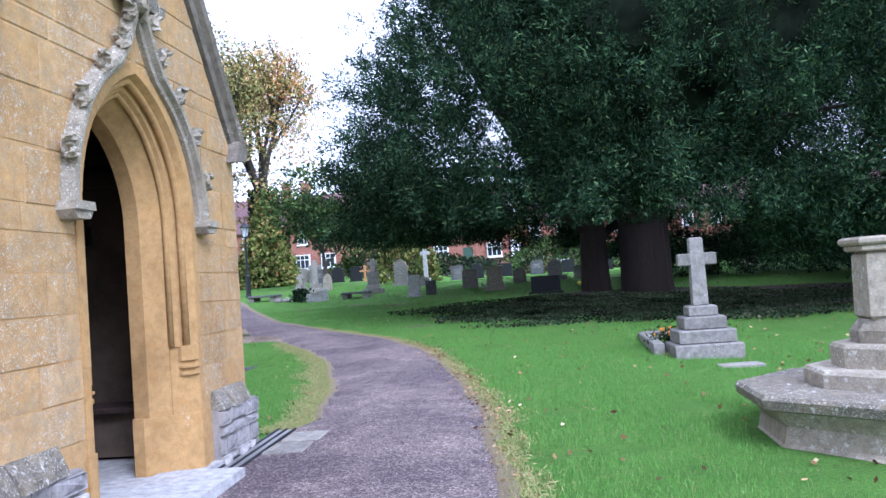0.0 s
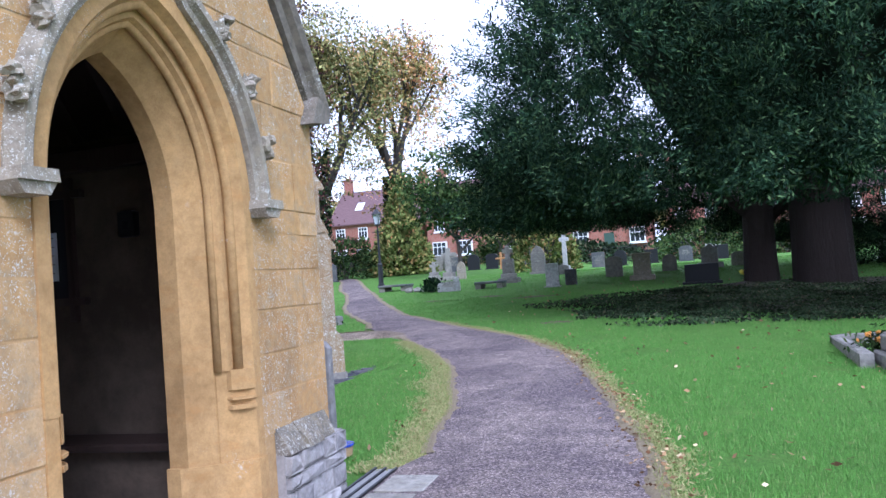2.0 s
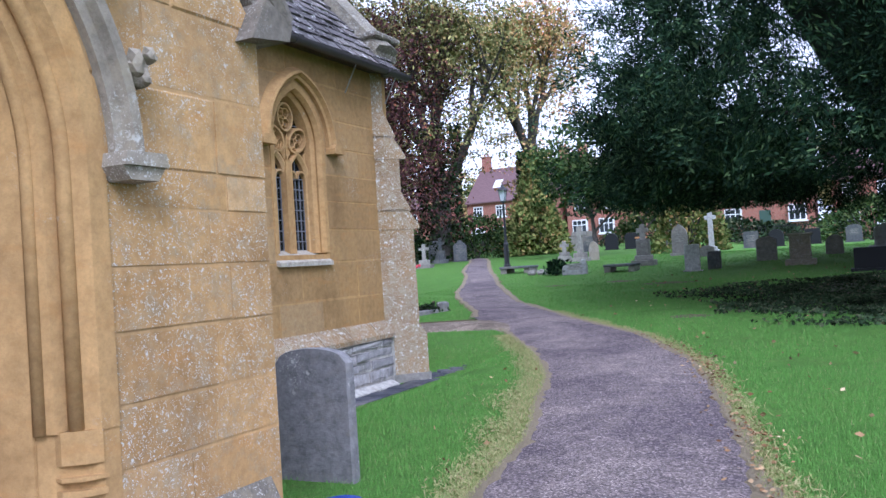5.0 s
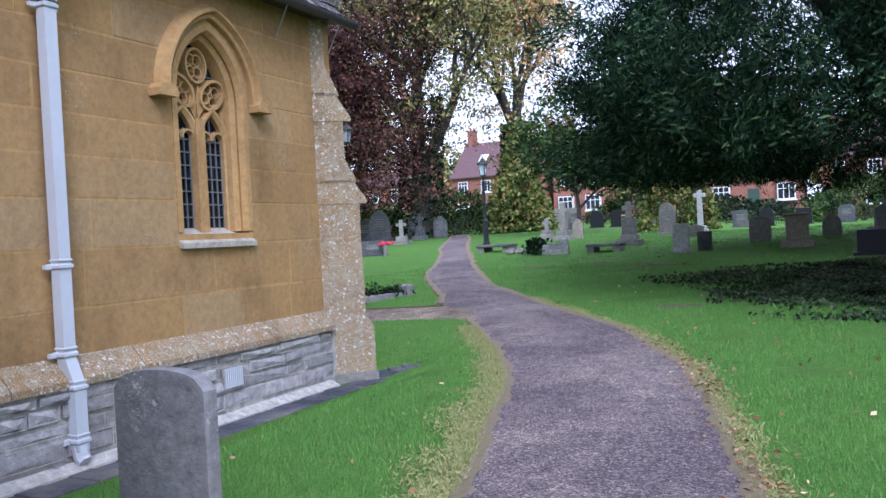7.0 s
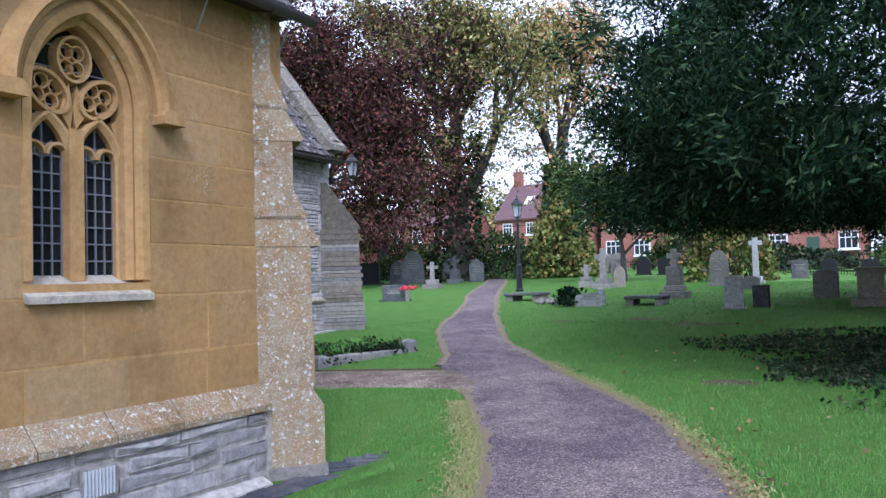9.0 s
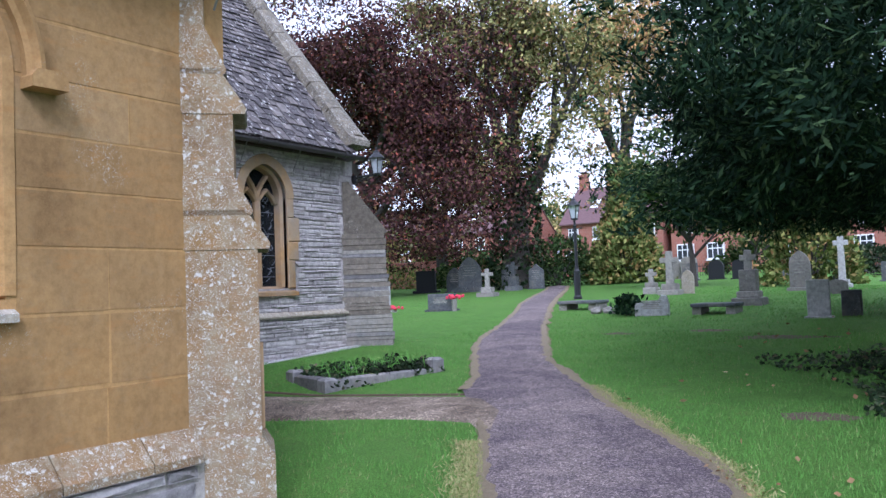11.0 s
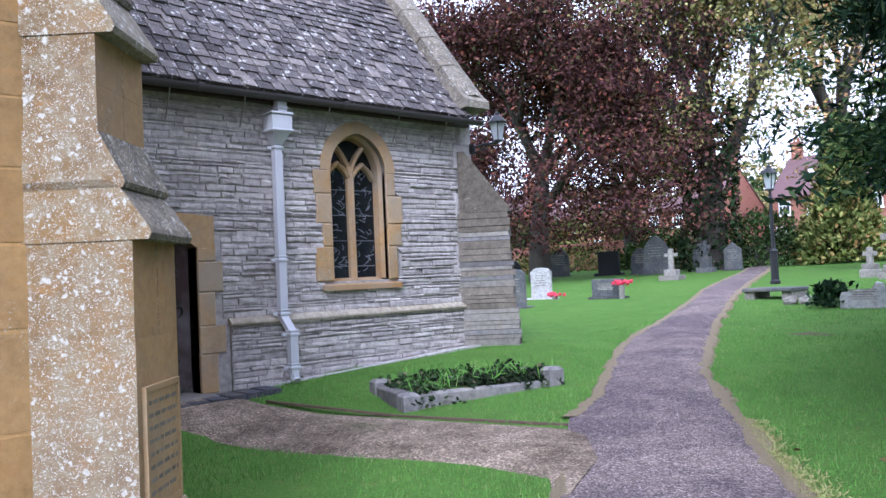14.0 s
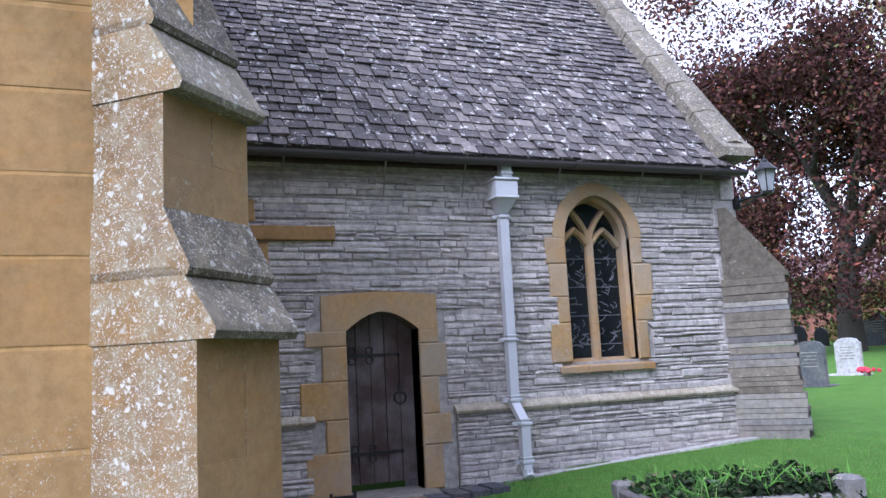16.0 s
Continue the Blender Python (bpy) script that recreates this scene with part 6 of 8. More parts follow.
# ---- broad-leaved trees ----
def tree(name, x, y, height, crown_r, low, leafmat, leaves, leaf, seed, label, lean=0.0, trunk_r=0.4, fork=0.35, ivy=0.0, spread=0.5, clump=1.0, fill=0.3, skirt=0):
    g0 = ground_z(x, y)
    t = thing(name, (x, y, g0), label, "tree")
    rb = random.Random(seed)
    wood = Shape()
    tips = []

    def grow(p, d, length, r, depth):
        pts, rad = [p], [r]
        q = Vector(p)
        dd = d.copy()
        for i in range(3):
            dd = (dd + Vector((rb.uniform(-0.14, 0.14), rb.uniform(-0.14, 0.14), 0.04))).normalized()
            q = q + dd * length / 3
            pts.append(q.copy())
            rad.append(r * (1 - 0.16 * (i + 1)))
        wood.tube(pts, rad, 9 if depth == 0 else 5, caps=False)
        if depth >= 2:
            tips.append((pts[2], length))
            tips.append((q.copy(), length))
        if depth == 4:
            return
        n = 3 if depth else 5
        for k in range(n):
            w = 2 * math.pi * (k + rb.random() * 0.7) / n
            side = Vector((math.cos(w), math.sin(w), 0))
            tilt = spread * rb.uniform(0.6, 1.4)
            nd = (dd * (1 - tilt * 0.5) + side * tilt + Vector((0, 0, 0.12))).normalized()
            grow(q if k else pts[2], nd, length * rb.uniform(0.58, 0.78), r * 0.5, depth + 1)

    grow(Vector((x, y, g0 - 0.2)), Vector((lean, 0, 1)).normalized(), height * fork, trunk_r, 0)
    wood.make("trunk", M_BARK, t, smooth=True)
    rng = np.random.default_rng(seed)
    ctr = np.array((x, y, g0 + (low + height) / 2))
    half = np.array((crown_r, crown_r, (height - low) / 2))
    use = [(p, l) for p, l in tips if np.sum(((np.array(p) - ctr) / half) ** 2) < 1.25]
    if not use:
        use = tips
    per = max(3, int(leaves * (1 - fill) / len(use)))
    pts = [np.array(p) + rng.normal(size=(per, 3)) * clump * np.array((0.55, 0.55, 0.45)) for p, l in use]
    extra = []
    while len(extra) < int(leaves * fill / 30):
        u = rng.normal(size=3)
        u /= np.linalg.norm(u)
        r = rng.uniform(0.5, 1.0) ** 0.4
        k = 1 + 0.3 * noise.noise(Vector(u * 2.5) + Vector((seed, 0, 0)))
        extra.append(ctr + u * half * r * k)
    for k in range(skirt):
        w, r = rng.uniform(0, 2 * math.pi), crown_r * rng.uniform(0.35, 1.0)
        extra.append(np.array((x + r * math.cos(w), y + r * math.sin(w), g0 + low + rng.uniform(0.2, 4.5) + 0.6 * noise.noise(Vector((math.cos(w) * 3, math.sin(w) * 3, seed))))))
    for e in extra:
        pts.append(e + rng.normal(size=(30, 3)) * clump * np.array((0.62, 0.62, 0.16)) - np.array((0, 0, 0.12)) * rng.random((30, 1)))
    pts = np.concatenate(pts)
    pts = pts[pts[:, 2] > g0 + low - 0.6]
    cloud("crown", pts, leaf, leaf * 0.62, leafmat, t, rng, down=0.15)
    if ivy:
        k = 2600
        zz = rng.uniform(0, ivy, k)
        w = rng.uniform(0, 2 * math.pi, k)
        rr = trunk_r * 1.25 + rng.uniform(0, 0.3, k) + 0.9 * np.clip(1 - zz / 2.2, 0, 1) * rng.uniform(0, 1, k)
        cloud("ivy", np.stack((x + lean * zz + rr * np.cos(w), y + rr * np.sin(w), g0 + zz), 1), 0.26, 0.2, M_IVY, t, rng, label="dark ivy round the trunk")
    return t


tree("copper_beech", -25.3, 38.5, 19.0, 8.5, 1.7, M_BEECH, 98000, 0.175, 11, "large copper beech with purple-red leaves", trunk_r=0.55, fork=0.26, spread=0.75, clump=0.9, fill=0.42, skirt=620)
tree("ash_tree", -20.3, 44.0, 17.0, 6.2, 4.6, M_OLIVE, 26000, 0.21, 12, "tall forked tree with ivy trunk and thinning olive leaves", lean=0.06, trunk_r=0.75, fork=0.34, ivy=7.5, spread=0.45)
tree("lime_tree", -16.3, 48.6, 14.5, 3.5, 3.6, M_GOLD, 15000, 0.2, 13, "tall slender tree with thinning golden orange leaves", trunk_r=0.5, fork=0.42, ivy=6.0, spread=0.36)
tree("small_tree", -9.8, 38.5, 6.2, 2.6, 2.0, M_GREENLEAF, 7000, 0.22, 14, "small round green tree behind the graves", trunk_r=0.14, fork=0.3, spread=0.7, clump=0.8)
tree("small_tree", -13.0, 60.0, 6.5, 3.0, 2.0, M_OLIVE, 2500, 0.25, 15, "small bare-branched tree before the houses", trunk_r=0.14, fork=0.28, spread=0.75)
tree("maple_tree", -30.0, 52.0, 14.5, 7.0, 3.0, M_OLIVE, 12000, 0.34, 16, "tall olive-brown tree behind the beech", trunk_r=0.5, fork=0.3, spread=0.6)
tree("maple_tree", -38.0, 42.0, 15.0, 7.0, 3.0, M_BEECH, 12000, 0.34, 17, "purple-leaved tree beyond the chancel", trunk_r=0.5, fork=0.28, spread=0.7)


def bush(name, x, y, r, h, material, count, seed, label, cone=0.0, leaf=0.2):
    g0 = ground_z(x, y)
    t = thing(name, (x, y, g0), label, "bush")
    rng = np.random.default_rng(seed)
    u = rng.normal(size=(count, 3))
    u /= np.linalg.norm(u, axis=1)[:, None]
    u[:, 2] = np.abs(u[:, 2])
    k = np.array([1 + 0.28 * noise.noise(Vector(p * 2.6) + Vector((seed * 1.7, 0, 0))) for p in u])
    rad = rng.uniform(0.55, 1.0, count) ** 0.4 * k
    z = u[:, 2] * h * rad
    shrink = 1 - cone * np.clip(z / h, 0, 1)
    p = np.stack((x + u[:, 0] * r * rad * shrink, y + u[:, 1] * r * rad * shrink, g0 + 0.05 + z), 1)
    p[:, :2] += rng.normal(size=(count, 2)) * 0.12
    cloud("leaves", p, leaf, leaf * 0.65, material, t, rng, out_from=(x, y, g0))
    st = Shape()
    for i in range(5):
        w = i * 1.256
        st.tube([(x, y, g0 - 0.05), (x + 0.3 * r * math.cos(w), y + 0.3 * r * math.sin(w), g0 + h * 0.5), (x + 0.4 * r * math.cos(w), y + 0.4 * r * math.sin(w), g0 + h * 0.75)], [0.05, 0.035, 0.01], 5)
    st.make("stems", M_BARK, t)
    return t


bush("hornbeam_bush", -15.5, 46.5, 1.95, 5.4, M_BUSH, 9000, 21, "tall conical green-gold bush beside the path", cone=0.75, leaf=0.24)
bush("shrub", -5.9, 38.5, 1.7, 2.8, M_BUSH, 3500, 22, "rounded yellow-green shrub among graves", cone=0.3)
bush("shrub", -19.0, 46.0, 2.4, 2.4, M_GREENLEAF, 3500, 23, "dark green shrub at the foot of the tree")
bush("shrub", -26.0, 49.0, 3.0, 1.6, M_GREENLEAF, 3000, 24, "low green shrub by brick wall")
bush("shrub", -35.0, 52.0, 4.0, 1.5, M_BUSH, 3000, 25, "low mixed shrubs before the brick wall")
bush("small_conifer", -7.0, 25.0, 0.14, 0.4, M_YEW, 500, 26, "small dark conifer beside a leaning tomb", cone=0.6, leaf=0.12)
bush("shrub", 1.0, 52.0, 3.0, 2.2, M_GREENLEAF, 2500, 27, "green shrub beyond the graves")

# ---- graves ----
def outline(kind, w, h):
    a = w / 2
    if kind == "round":
        return [(-a, 0), (a, 0), (a, h - a)] + [(a * math.cos(math.pi * i / 12), h - a + a * math.sin(math.pi * i / 12)) for i in range(1, 12)] + [(-a, h - a)]
    if kind == "segment":
        s = 0.13 * w
        sh = [(a - 0.05, h - s * 1.1)] if w > 0.5 else []
        arc = [((a - 0.05) * math.cos(math.pi * i / 12), h - s + s * math.sin(math.pi * i / 12)) for i in range(1, 12)]
        return [(-a, 0), (a, 0), (a, h - s * 1.3)] + sh + arc + ([(-a + 0.05, h - s * 1.1)] if sh else []) + [(-a, h - s * 1.3)]
    if kind == "gothic":
        g = gothic(0, a, h - 0.75 * w, 0.75 * w, 0, 7)
        return [(-a, 0), (a, 0)] + list(reversed(g[1:-1]))
    if kind == "ogee":
        return [(-a, 0), (a, 0), (a, h * 0.72), (a * 0.8, h * 0.80), (a * 0.45, h * 0.86), (a * 0.2, h * 0.95), (0, h), (-a * 0.2, h * 0.95), (-a * 0.45, h * 0.86), (-a * 0.8, h * 0.80), (-a, h * 0.72)]
    if kind == "arc":
        return [(-a, 0), (a, 0), (a, h - 0.17 * w), (a * 0.95, h - 0.14 * w)] + [(a * 0.92 * math.cos(math.pi * i / 14), h - 0.15 * w + 0.15 * w * math.sin(math.pi * i / 14) ** 0.8) for i in range(1, 14)] + [(-a * 0.95, h - 0.14 * w), (-a, h - 0.17 * w)]
    if kind == "ruined":
        return [(-a, 0), (a, 0), (a, h * 0.62), (a * 0.86, h * 0.95), (a * 0.6, h), (a * 0.42, h * 0.78), (a * 0.1, h * 0.74), (-a * 0.9, h * 0.66), (-a, h * 0.5)]
    return [(-a, 0), (a, 0), (a, h), (-a, h)]


def slab_shape(pl, poly, thick, b=0.012):
    """An upright slab with chamfered edges round its face and back."""
    ca = sum(p[0] for p in poly) / len(poly)
    cz = sum(p[1] for p in poly) / len(poly)
    hw = max(abs(p[0] - ca) for p in poly)
    hz = max(abs(p[1] - cz) for p in poly)
    inn = [(ca + (a - ca) * (1 - b / hw), cz + (z - cz) * (1 - b / hz)) for a, z in poly]
    m = len(poly)
    sh = Shape()
    rows = [(inn, -thick / 2), (poly, -thick / 2 + b), (poly, thick / 2 - b), (inn, thick / 2)]
    vs = [pl(a, z, d) for pp, d in rows for a, z in pp]
    fs = [tuple(range(m - 1, -1, -1)), tuple(3 * m + i for i in range(m))]
    fs += [(k * m + i, k * m + (i + 1) % m, (k + 1) * m + (i + 1) % m, (k + 1) * m + i) for k in range(3) for i in range(m)]
    return sh.add(vs, fs)


def headstone(x, y, kind, w, h, thick, material, label, rz=0.0, base=None, sink=0.05):
    g0 = ground_z(x, y)
    t = thing("headstone", (x, y, g0), label, "headstone", group="graves in the churchyard")
    c, s = math.cos(rz), math.sin(rz)
    pl = Plane((x, y), (c, s), (s, -c))
    z0 = g0 - sink
    if base is None and w > 0.52 and y > 20:
        base = (0.14, 0.05)
    if base:
        Shape().box((x, y, g0 - 0.04), (w + base[0], thick + base[0], base[1] + 0.04), rz=rz, b=0.012).make("base", material, t)
        z0 = g0 + base[1] - 0.002
    slab_shape(pl, [(a, z0 + z) for a, z in outline(kind, w, h)], thick).make("slab", material, t)
    if w > 0.5 and material in (M_GRAVE, M_GRAVE_P, M_SHADESLATE):
        for i in range(5):
            z = z0 + h * (0.72 - 0.08 * i)
            k = w * (0.30 - 0.04 * (i % 3))
            Shape().prism(pl, [(-k, z), (k, z), (k, z + 0.022), (-k, z + 0.022)], thick / 2 + 0.0005, thick / 2 + 0.002).make("inscription_bar", M_GRAVE, t)
    return t


def grave_cross(x, y, h, arm, wd, material, label, steps, rz=0.0, kind="stone_cross", arm_at=0.78):
    g0 = ground_z(x, y)
    t = thing(kind, (x, y, g0), label, "cross", group="graves in the churchyard")
    z = g0 - 0.05
    for i, (sw, sh_) in enumerate(steps):
        hh = sh_ + (0.05 if i == 0 else 0)
        Shape().box((x, y, z), (sw, sw * 0.92, hh), rz=rz, b=0.018).make("step", material, t)
        z += hh - 0.002
    Shape().box((x, y, z), (wd * 1.1, wd * 0.9, h), rz=rz, b=0.014, top=0.86).make("shaft", material, t)
    za = z + h * arm_at
    for s in (-1, 1):
        L = (arm - wd) / 2
        cx, cy = x + math.cos(rz) * s * (wd * 0.46 + L / 2), y + math.sin(rz) * s * (wd * 0.46 + L / 2)
        Shape().box((cx, cy, za - wd * 0.45), (L, wd * 0.72, wd * 0.9), rz=rz, b=0.012).make("arm", material, t)
    return t


headstone(-2.79, 8.05, "arc", 0.56, 0.90, 0.085, M_OLDSLATE, "weathered grey headstone with shallow curved top beside the porch", 0.03)
# stepped granite cross with kerb
gx, gy = 2.68, 11.2
mc = grave_cross(gx, gy, 0.9, 0.51, 0.18, M_GRANITE, "rough grey granite cross on four stepped blocks", ((0.86, 0.17), (0.72, 0.18), (0.54, 0.17), (0.37, 0.14)), 0.04, arm_at=0.68)
kg = thing("grave_kerb", (2.6, 12.2, 0.15), "grey granite grave kerb behind the cross", "grave kerb")
for cx, cy, sx, sy in ((2.12, 12.2, 0.14, 1.9), (3.12, 12.3, 0.14, 1.6), (2.62, 13.1, 1.14, 0.14)):
    Shape().box((cx, cy, ground_z(cx, cy) - 0.06), (sx, sy, 0.2), b=0.02).make("kerb", M_GRANITE, kg)
rngf = np.random.default_rng(77)
fl = thing("flowering_plant", (2.32, 11.75, 0.2), "low green plant with orange flowers on the grave", "plant")
fp = np.array((2.32, 11.75, ground_z(2.32, 11.75) + 0.16)) + rngf.normal(size=(300, 3)) * np.array((0.12, 0.14, 0.09))
cloud("leaves", fp, 0.10, 0.03, M_GREENLEAF, fl, rngf)
M_FLOWER_O = paint("orange_petal", (0.8, 0.32, 0.05), 0.6)
M_FLOWER_Y = paint("yellow_petal", (0.85, 0.75, 0.08), 0.6)
M_FLOWER_R = paint("red_petal", (0.65, 0.04, 0.08), 0.6)
fh = Shape()
for k in range(12):
    fh.lump((2.32 + rngf.normal() * 0.1, 11.72 + rngf.normal() * 0.1, ground_z(2.32, 11.75) + 0.22 + 0.1 * rngf.random()), 0.022, k)
fh.make("flowers", M_FLOWER_O, fl)

# octagonal stepped base with broken shaft
px, py = 3.10, 6.3
oc = thing("market_cross", (px, py, 0.08), "old octagonal stone cross base with steps and broken shaft", "cross base")
t8 = math.pi / 8
gz = ground_z(px, py)
Shape().lathe((px, py, gz - 0.1), [(1.02, 0), (1.0, 0.10), (0.93, 0.15), (0.91, 0.27), (0.99, 0.345 - gz + 0.1)], 8, t8).make("podium", M_OLDSTONE, oc)
Shape().lathe((px, py, 0.345), [(1.0, 0), (1.07, 0.02), (1.085, 0.085), (1.06, 0.11)], 8, t8).make("slab", M_CAP, oc)
Shape().lathe((px, py, 0.452), [(0.57, 0), (0.575, 0.10), (0.555, 0.125)], 8, t8).make("step", M_OLDSTONE, oc)
Shape().lathe((px, py, 0.575), [(0.38, 0), (0.385, 0.145), (0.365, 0.17)], 8, t8).make("step", M_OLDSTONE, oc)
Shape().lathe((px, py, 0.743), [(0.24, 0), (0.24, 0.09), (0.18, 0.17)], 8, t8).make("socket", M_CAP, oc)
Shape().box((px, py, 0.905), (0.31, 0.31, 0.5), b=0.03, top=0.93).make("shaft", M_OLDSTONE, oc)
Shape().box((px, py, 1.40), (0.36, 0.36, 0.05), b=0.012).box((px, py, 1.445), (0.42, 0.42, 0.06), b=0.018).make("cap", M_OLDSTONE, oc)

# kerbed ivy grave by the chancel
KA, KU, KV = Vector((-7.48, 16.48)), Vector((0.29, 0.957)), Vector((-0.957, 0.29))
KRZ = math.atan2(KU.y, KU.x) - math.pi / 2
kerb_at = lambda a, b: KA + KU * a + KV * b
ik = thing("ivy_grave", (*kerb_at(0.95, 0.45), 0.6), "stone-kerbed grave overgrown with trailing ivy", "grave")
for a, b, sx, sy, hh in ((0.0, 0.4, 0.8, 0.15, 0.15), (0.83, 0.0, 0.13, 1.55, 0.11), (0.83, 0.8, 0.13, 1.55, 0.10), (1.66, 0.4, 0.8, 0.15, 0.12)):
    c = kerb_at(a, b)
    Shape().box((c.x, c.y, ground_z(c.x, c.y) - 0.06), (sx, sy, hh + 0.06), rz=KRZ, b=0.02).make("kerb", M_OLDSLATE, ik)
for a, b, hh in ((0, 0, 0.17), (0, 0.8, 0.15), (1.66, 0, 0.19), (1.66, 0.8, 0.13)):
    c = kerb_at(a, b)
    Shape().box((c.x, c.y, ground_z(c.x, c.y) - 0.06), (0.18, 0.18, hh + 0.06), rz=KRZ, b=0.03).make("corner_block", M_OLDSLATE, ik)
rngi = np.random.default_rng(5)


def kerb_leaves(k, rough, lift):
    ab = np.stack((rngi.uniform(0.0, 1.7, k), rngi.uniform(-0.05, 0.85, k)), 1)
    out = []
    for (a, b), r in zip(ab, rngi.random(k)):
        c = kerb_at(a, b)
        out.append((c.x, c.y, ground_z(c.x, c.y) + lift + rough * noise.noise(Vector((a * 3, b * 3, 0))) + 0.09 * r))
    return np.array(out)


cloud("ivy", kerb_leaves(2600, 0.11, 0.06), 0.07, 0.055, M_IVY, ik, rngi, flat=0.5, label="dark trailing ivy")
trail = kerb_leaves(500, 0.03, 0.02)
trail[:, :2] -= np.array((KV.x, KV.y)) * 0.12
trail = trail[np.sin(trail[:, 1] * 5) > 0.1]
cloud("ivy", trail, 0.06, 0.05, M_IVY, ik, rngi, flat=0.3, label="ivy trailing over the kerb")
tuft = cloud("grass_tuft", kerb_leaves(260, 0.05, 0.14), 0.2, 0.012, M_BLADE, ik, rngi, down=-1.0)
tagged(tuft, "thin green blades among the ivy", kind="stuff")

# lamp post
lx, ly = -11.15, 31.5
lp = thing("street_lamp", (lx, ly, ground_z(lx, ly)), "black iron lamp post with glazed lantern beside path", "lamp post")
zb = ground_z(lx, ly)
Shape().lathe((lx, ly, zb - 0.05), [(0.13, 0), (0.13, 0.12), (0.10, 0.16), (0.095, 0.85), (0.11, 0.88), (0.06, 0.95), (0.05, 1.1), (0.042, 2.2), (0.06, 2.24), (0.035, 2.28), (0.03, 2.42)], 10).make("post", M_IRON, lp)
Shape().tube([(lx - 0.25, ly, zb + 2.12), (lx + 0.25, ly, zb + 2.12)], 0.016, 6).make("ladder_bar", M_IRON, lp)
lantern(lp, (lx, ly, zb + 2.42), 1.15)

# tombs and stones along the lawn
def chest(x, y, sx, sy, h, material, label, rz=0.0, lid=0.07, legs=True):
    g0 = ground_z(x, y)
    t = thing("table_tomb", (x, y, g0), label, "tomb", group="graves in the churchyard")
    Shape().box((x, y, g0 + h - lid), (sx, sy, lid), rz=rz, b=0.012).make("slab", material, t)
    c, s = math.cos(rz), math.sin(rz)
    for a in (-0.38, 0.38):
        Shape().box((x + c * sx * a, y + s * sx * a, g0 - 0.05), (sx * 0.2, sy * 0.85, h - lid + 0.052), rz=rz, b=0.01).make("support", M_GRAVE, t)
    return t


chest(-8.8, 26.75, 0.98, 0.75, 0.21, M_SHADESLATE, "low dark table tomb beside lamp post")
chest(-5.25, 25.2, 0.85, 0.65, 0.2, M_SHADESLATE, "low dark ledger tomb on the lawn")
headstone(-6.45, 24.9, "ruined", 0.68, 0.46, 0.12, M_GRAVE_P, "broad pale leaning headstone with ruined top", 0.1, base=())
lt = thing("rubble_kerb", (-7.6, 25.6, 1.05), "broken stone grave kerb in the grass", "grave kerb")
for i in range(7):
    Shape().lump((-7.9 + i * 0.22, 25.5 + 0.1 * math.sin(i * 2), ground_z(-7.6, 25.6) + 0.04), (0.14, 0.12, 0.10), i).make("stone", M_GRAVE, lt)
headstone(-3.24, 24.15, "square", 0.36, 0.62, 0.09, M_GRAVE_P, "plain pale square headstone", base=(0.1, 0.03))
headstone(-2.78, 24.5, "square", 0.30, 0.48, 0.22, M_SHADESLATE, "short grey block headstone beside a paler one")
grave_cross(-4.6, 36.0, 1.3, 0.42, 0.17, M_GRAVE_P, "tall slender pale stone cross on steps", ((0.5, 0.12), (0.36, 0.12)), arm_at=0.85)
headstone(-5.2, 33.0, "gothic", 0.54, 1.0, 0.14, M_GRAVE, "tall grey gothic-topped headstone", base=(0.14, 0.1))
g1 = grave_cross(-5.1, 27.1, 0.42, 0.34, 0.14, M_GRAVE, "grey pedestal memorial topped by small cross", ((0.62, 0.16), (0.44, 0.14), (0.34, 0.46)), arm_at=0.6)
grave_cross(-8.66, 32.5, 0.95, 0.55, 0.18, M_GRAVE, "pale stone latin cross on two steps", ((0.6, 0.15), (0.42, 0.18)), arm_at=0.72)
headstone(-8.3, 33.0, "gothic", 0.36, 0.75, 0.12, M_OLDSTONE, "lichened gothic headstone behind a cross")
grave_cross(-9.6, 33.5, 0.42, 0.34, 0.13, M_GRAVE, "small grey stone cross on steps", ((0.42, 0.2), (0.32, 0.15)), arm_at=0.6)
headstone(-1.75, 26.3, "segment", 0.5, 0.66, 0.12, M_GRAVE, "brown-grey shouldered stone headstone on lawn", -0.04)
pd = headstone(-0.85, 24.6, "square", 0.46, 0.55, 0.3, M_OLDSTONE, "brown stone pedestal tomb with moulded cap", base=(0.2, 0.12))
Shape().box((-0.85, 24.6, ground_z(-0.85, 24.6) + 0.665), (0.56, 0.4, 0.06), b=0.02).make("cap", M_OLDSTONE, pd)
headstone(0.66, 22.4, "square", 0.78, 0.42, 0.5, M_BLACK, "low black granite block memorial")
headstone(-0.2, 27.8, "round", 0.44, 0.56, 0.12, M_GRAVE, "grey round-topped stone headstone near yew")
headstone(1.0, 28.6, "ogee", 0.5, 0.6, 0.14, M_GRAVE_P, "pale carved stone headstone with shaped top", base=(0.3, 0.15))
headstone(1.9, 29.4, "segment", 0.48, 0.5, 0.12, M_GRAVE, "grey shouldered headstone under yew")
headstone(-3.9, 30.5, "segment", 0.45, 0.4, 0.12, M_GRAVE, "small low grey headstone")
headstone(6.4, 30.2, "round", 0.6, 0.7, 0.12, M_GRAVE_P, "pale round-topped headstone beyond yew trunk")
headstone(8.2, 31.5, "segment", 0.6, 0.5, 0.12, M_GRAVE, "low grey headstone beyond the yew")
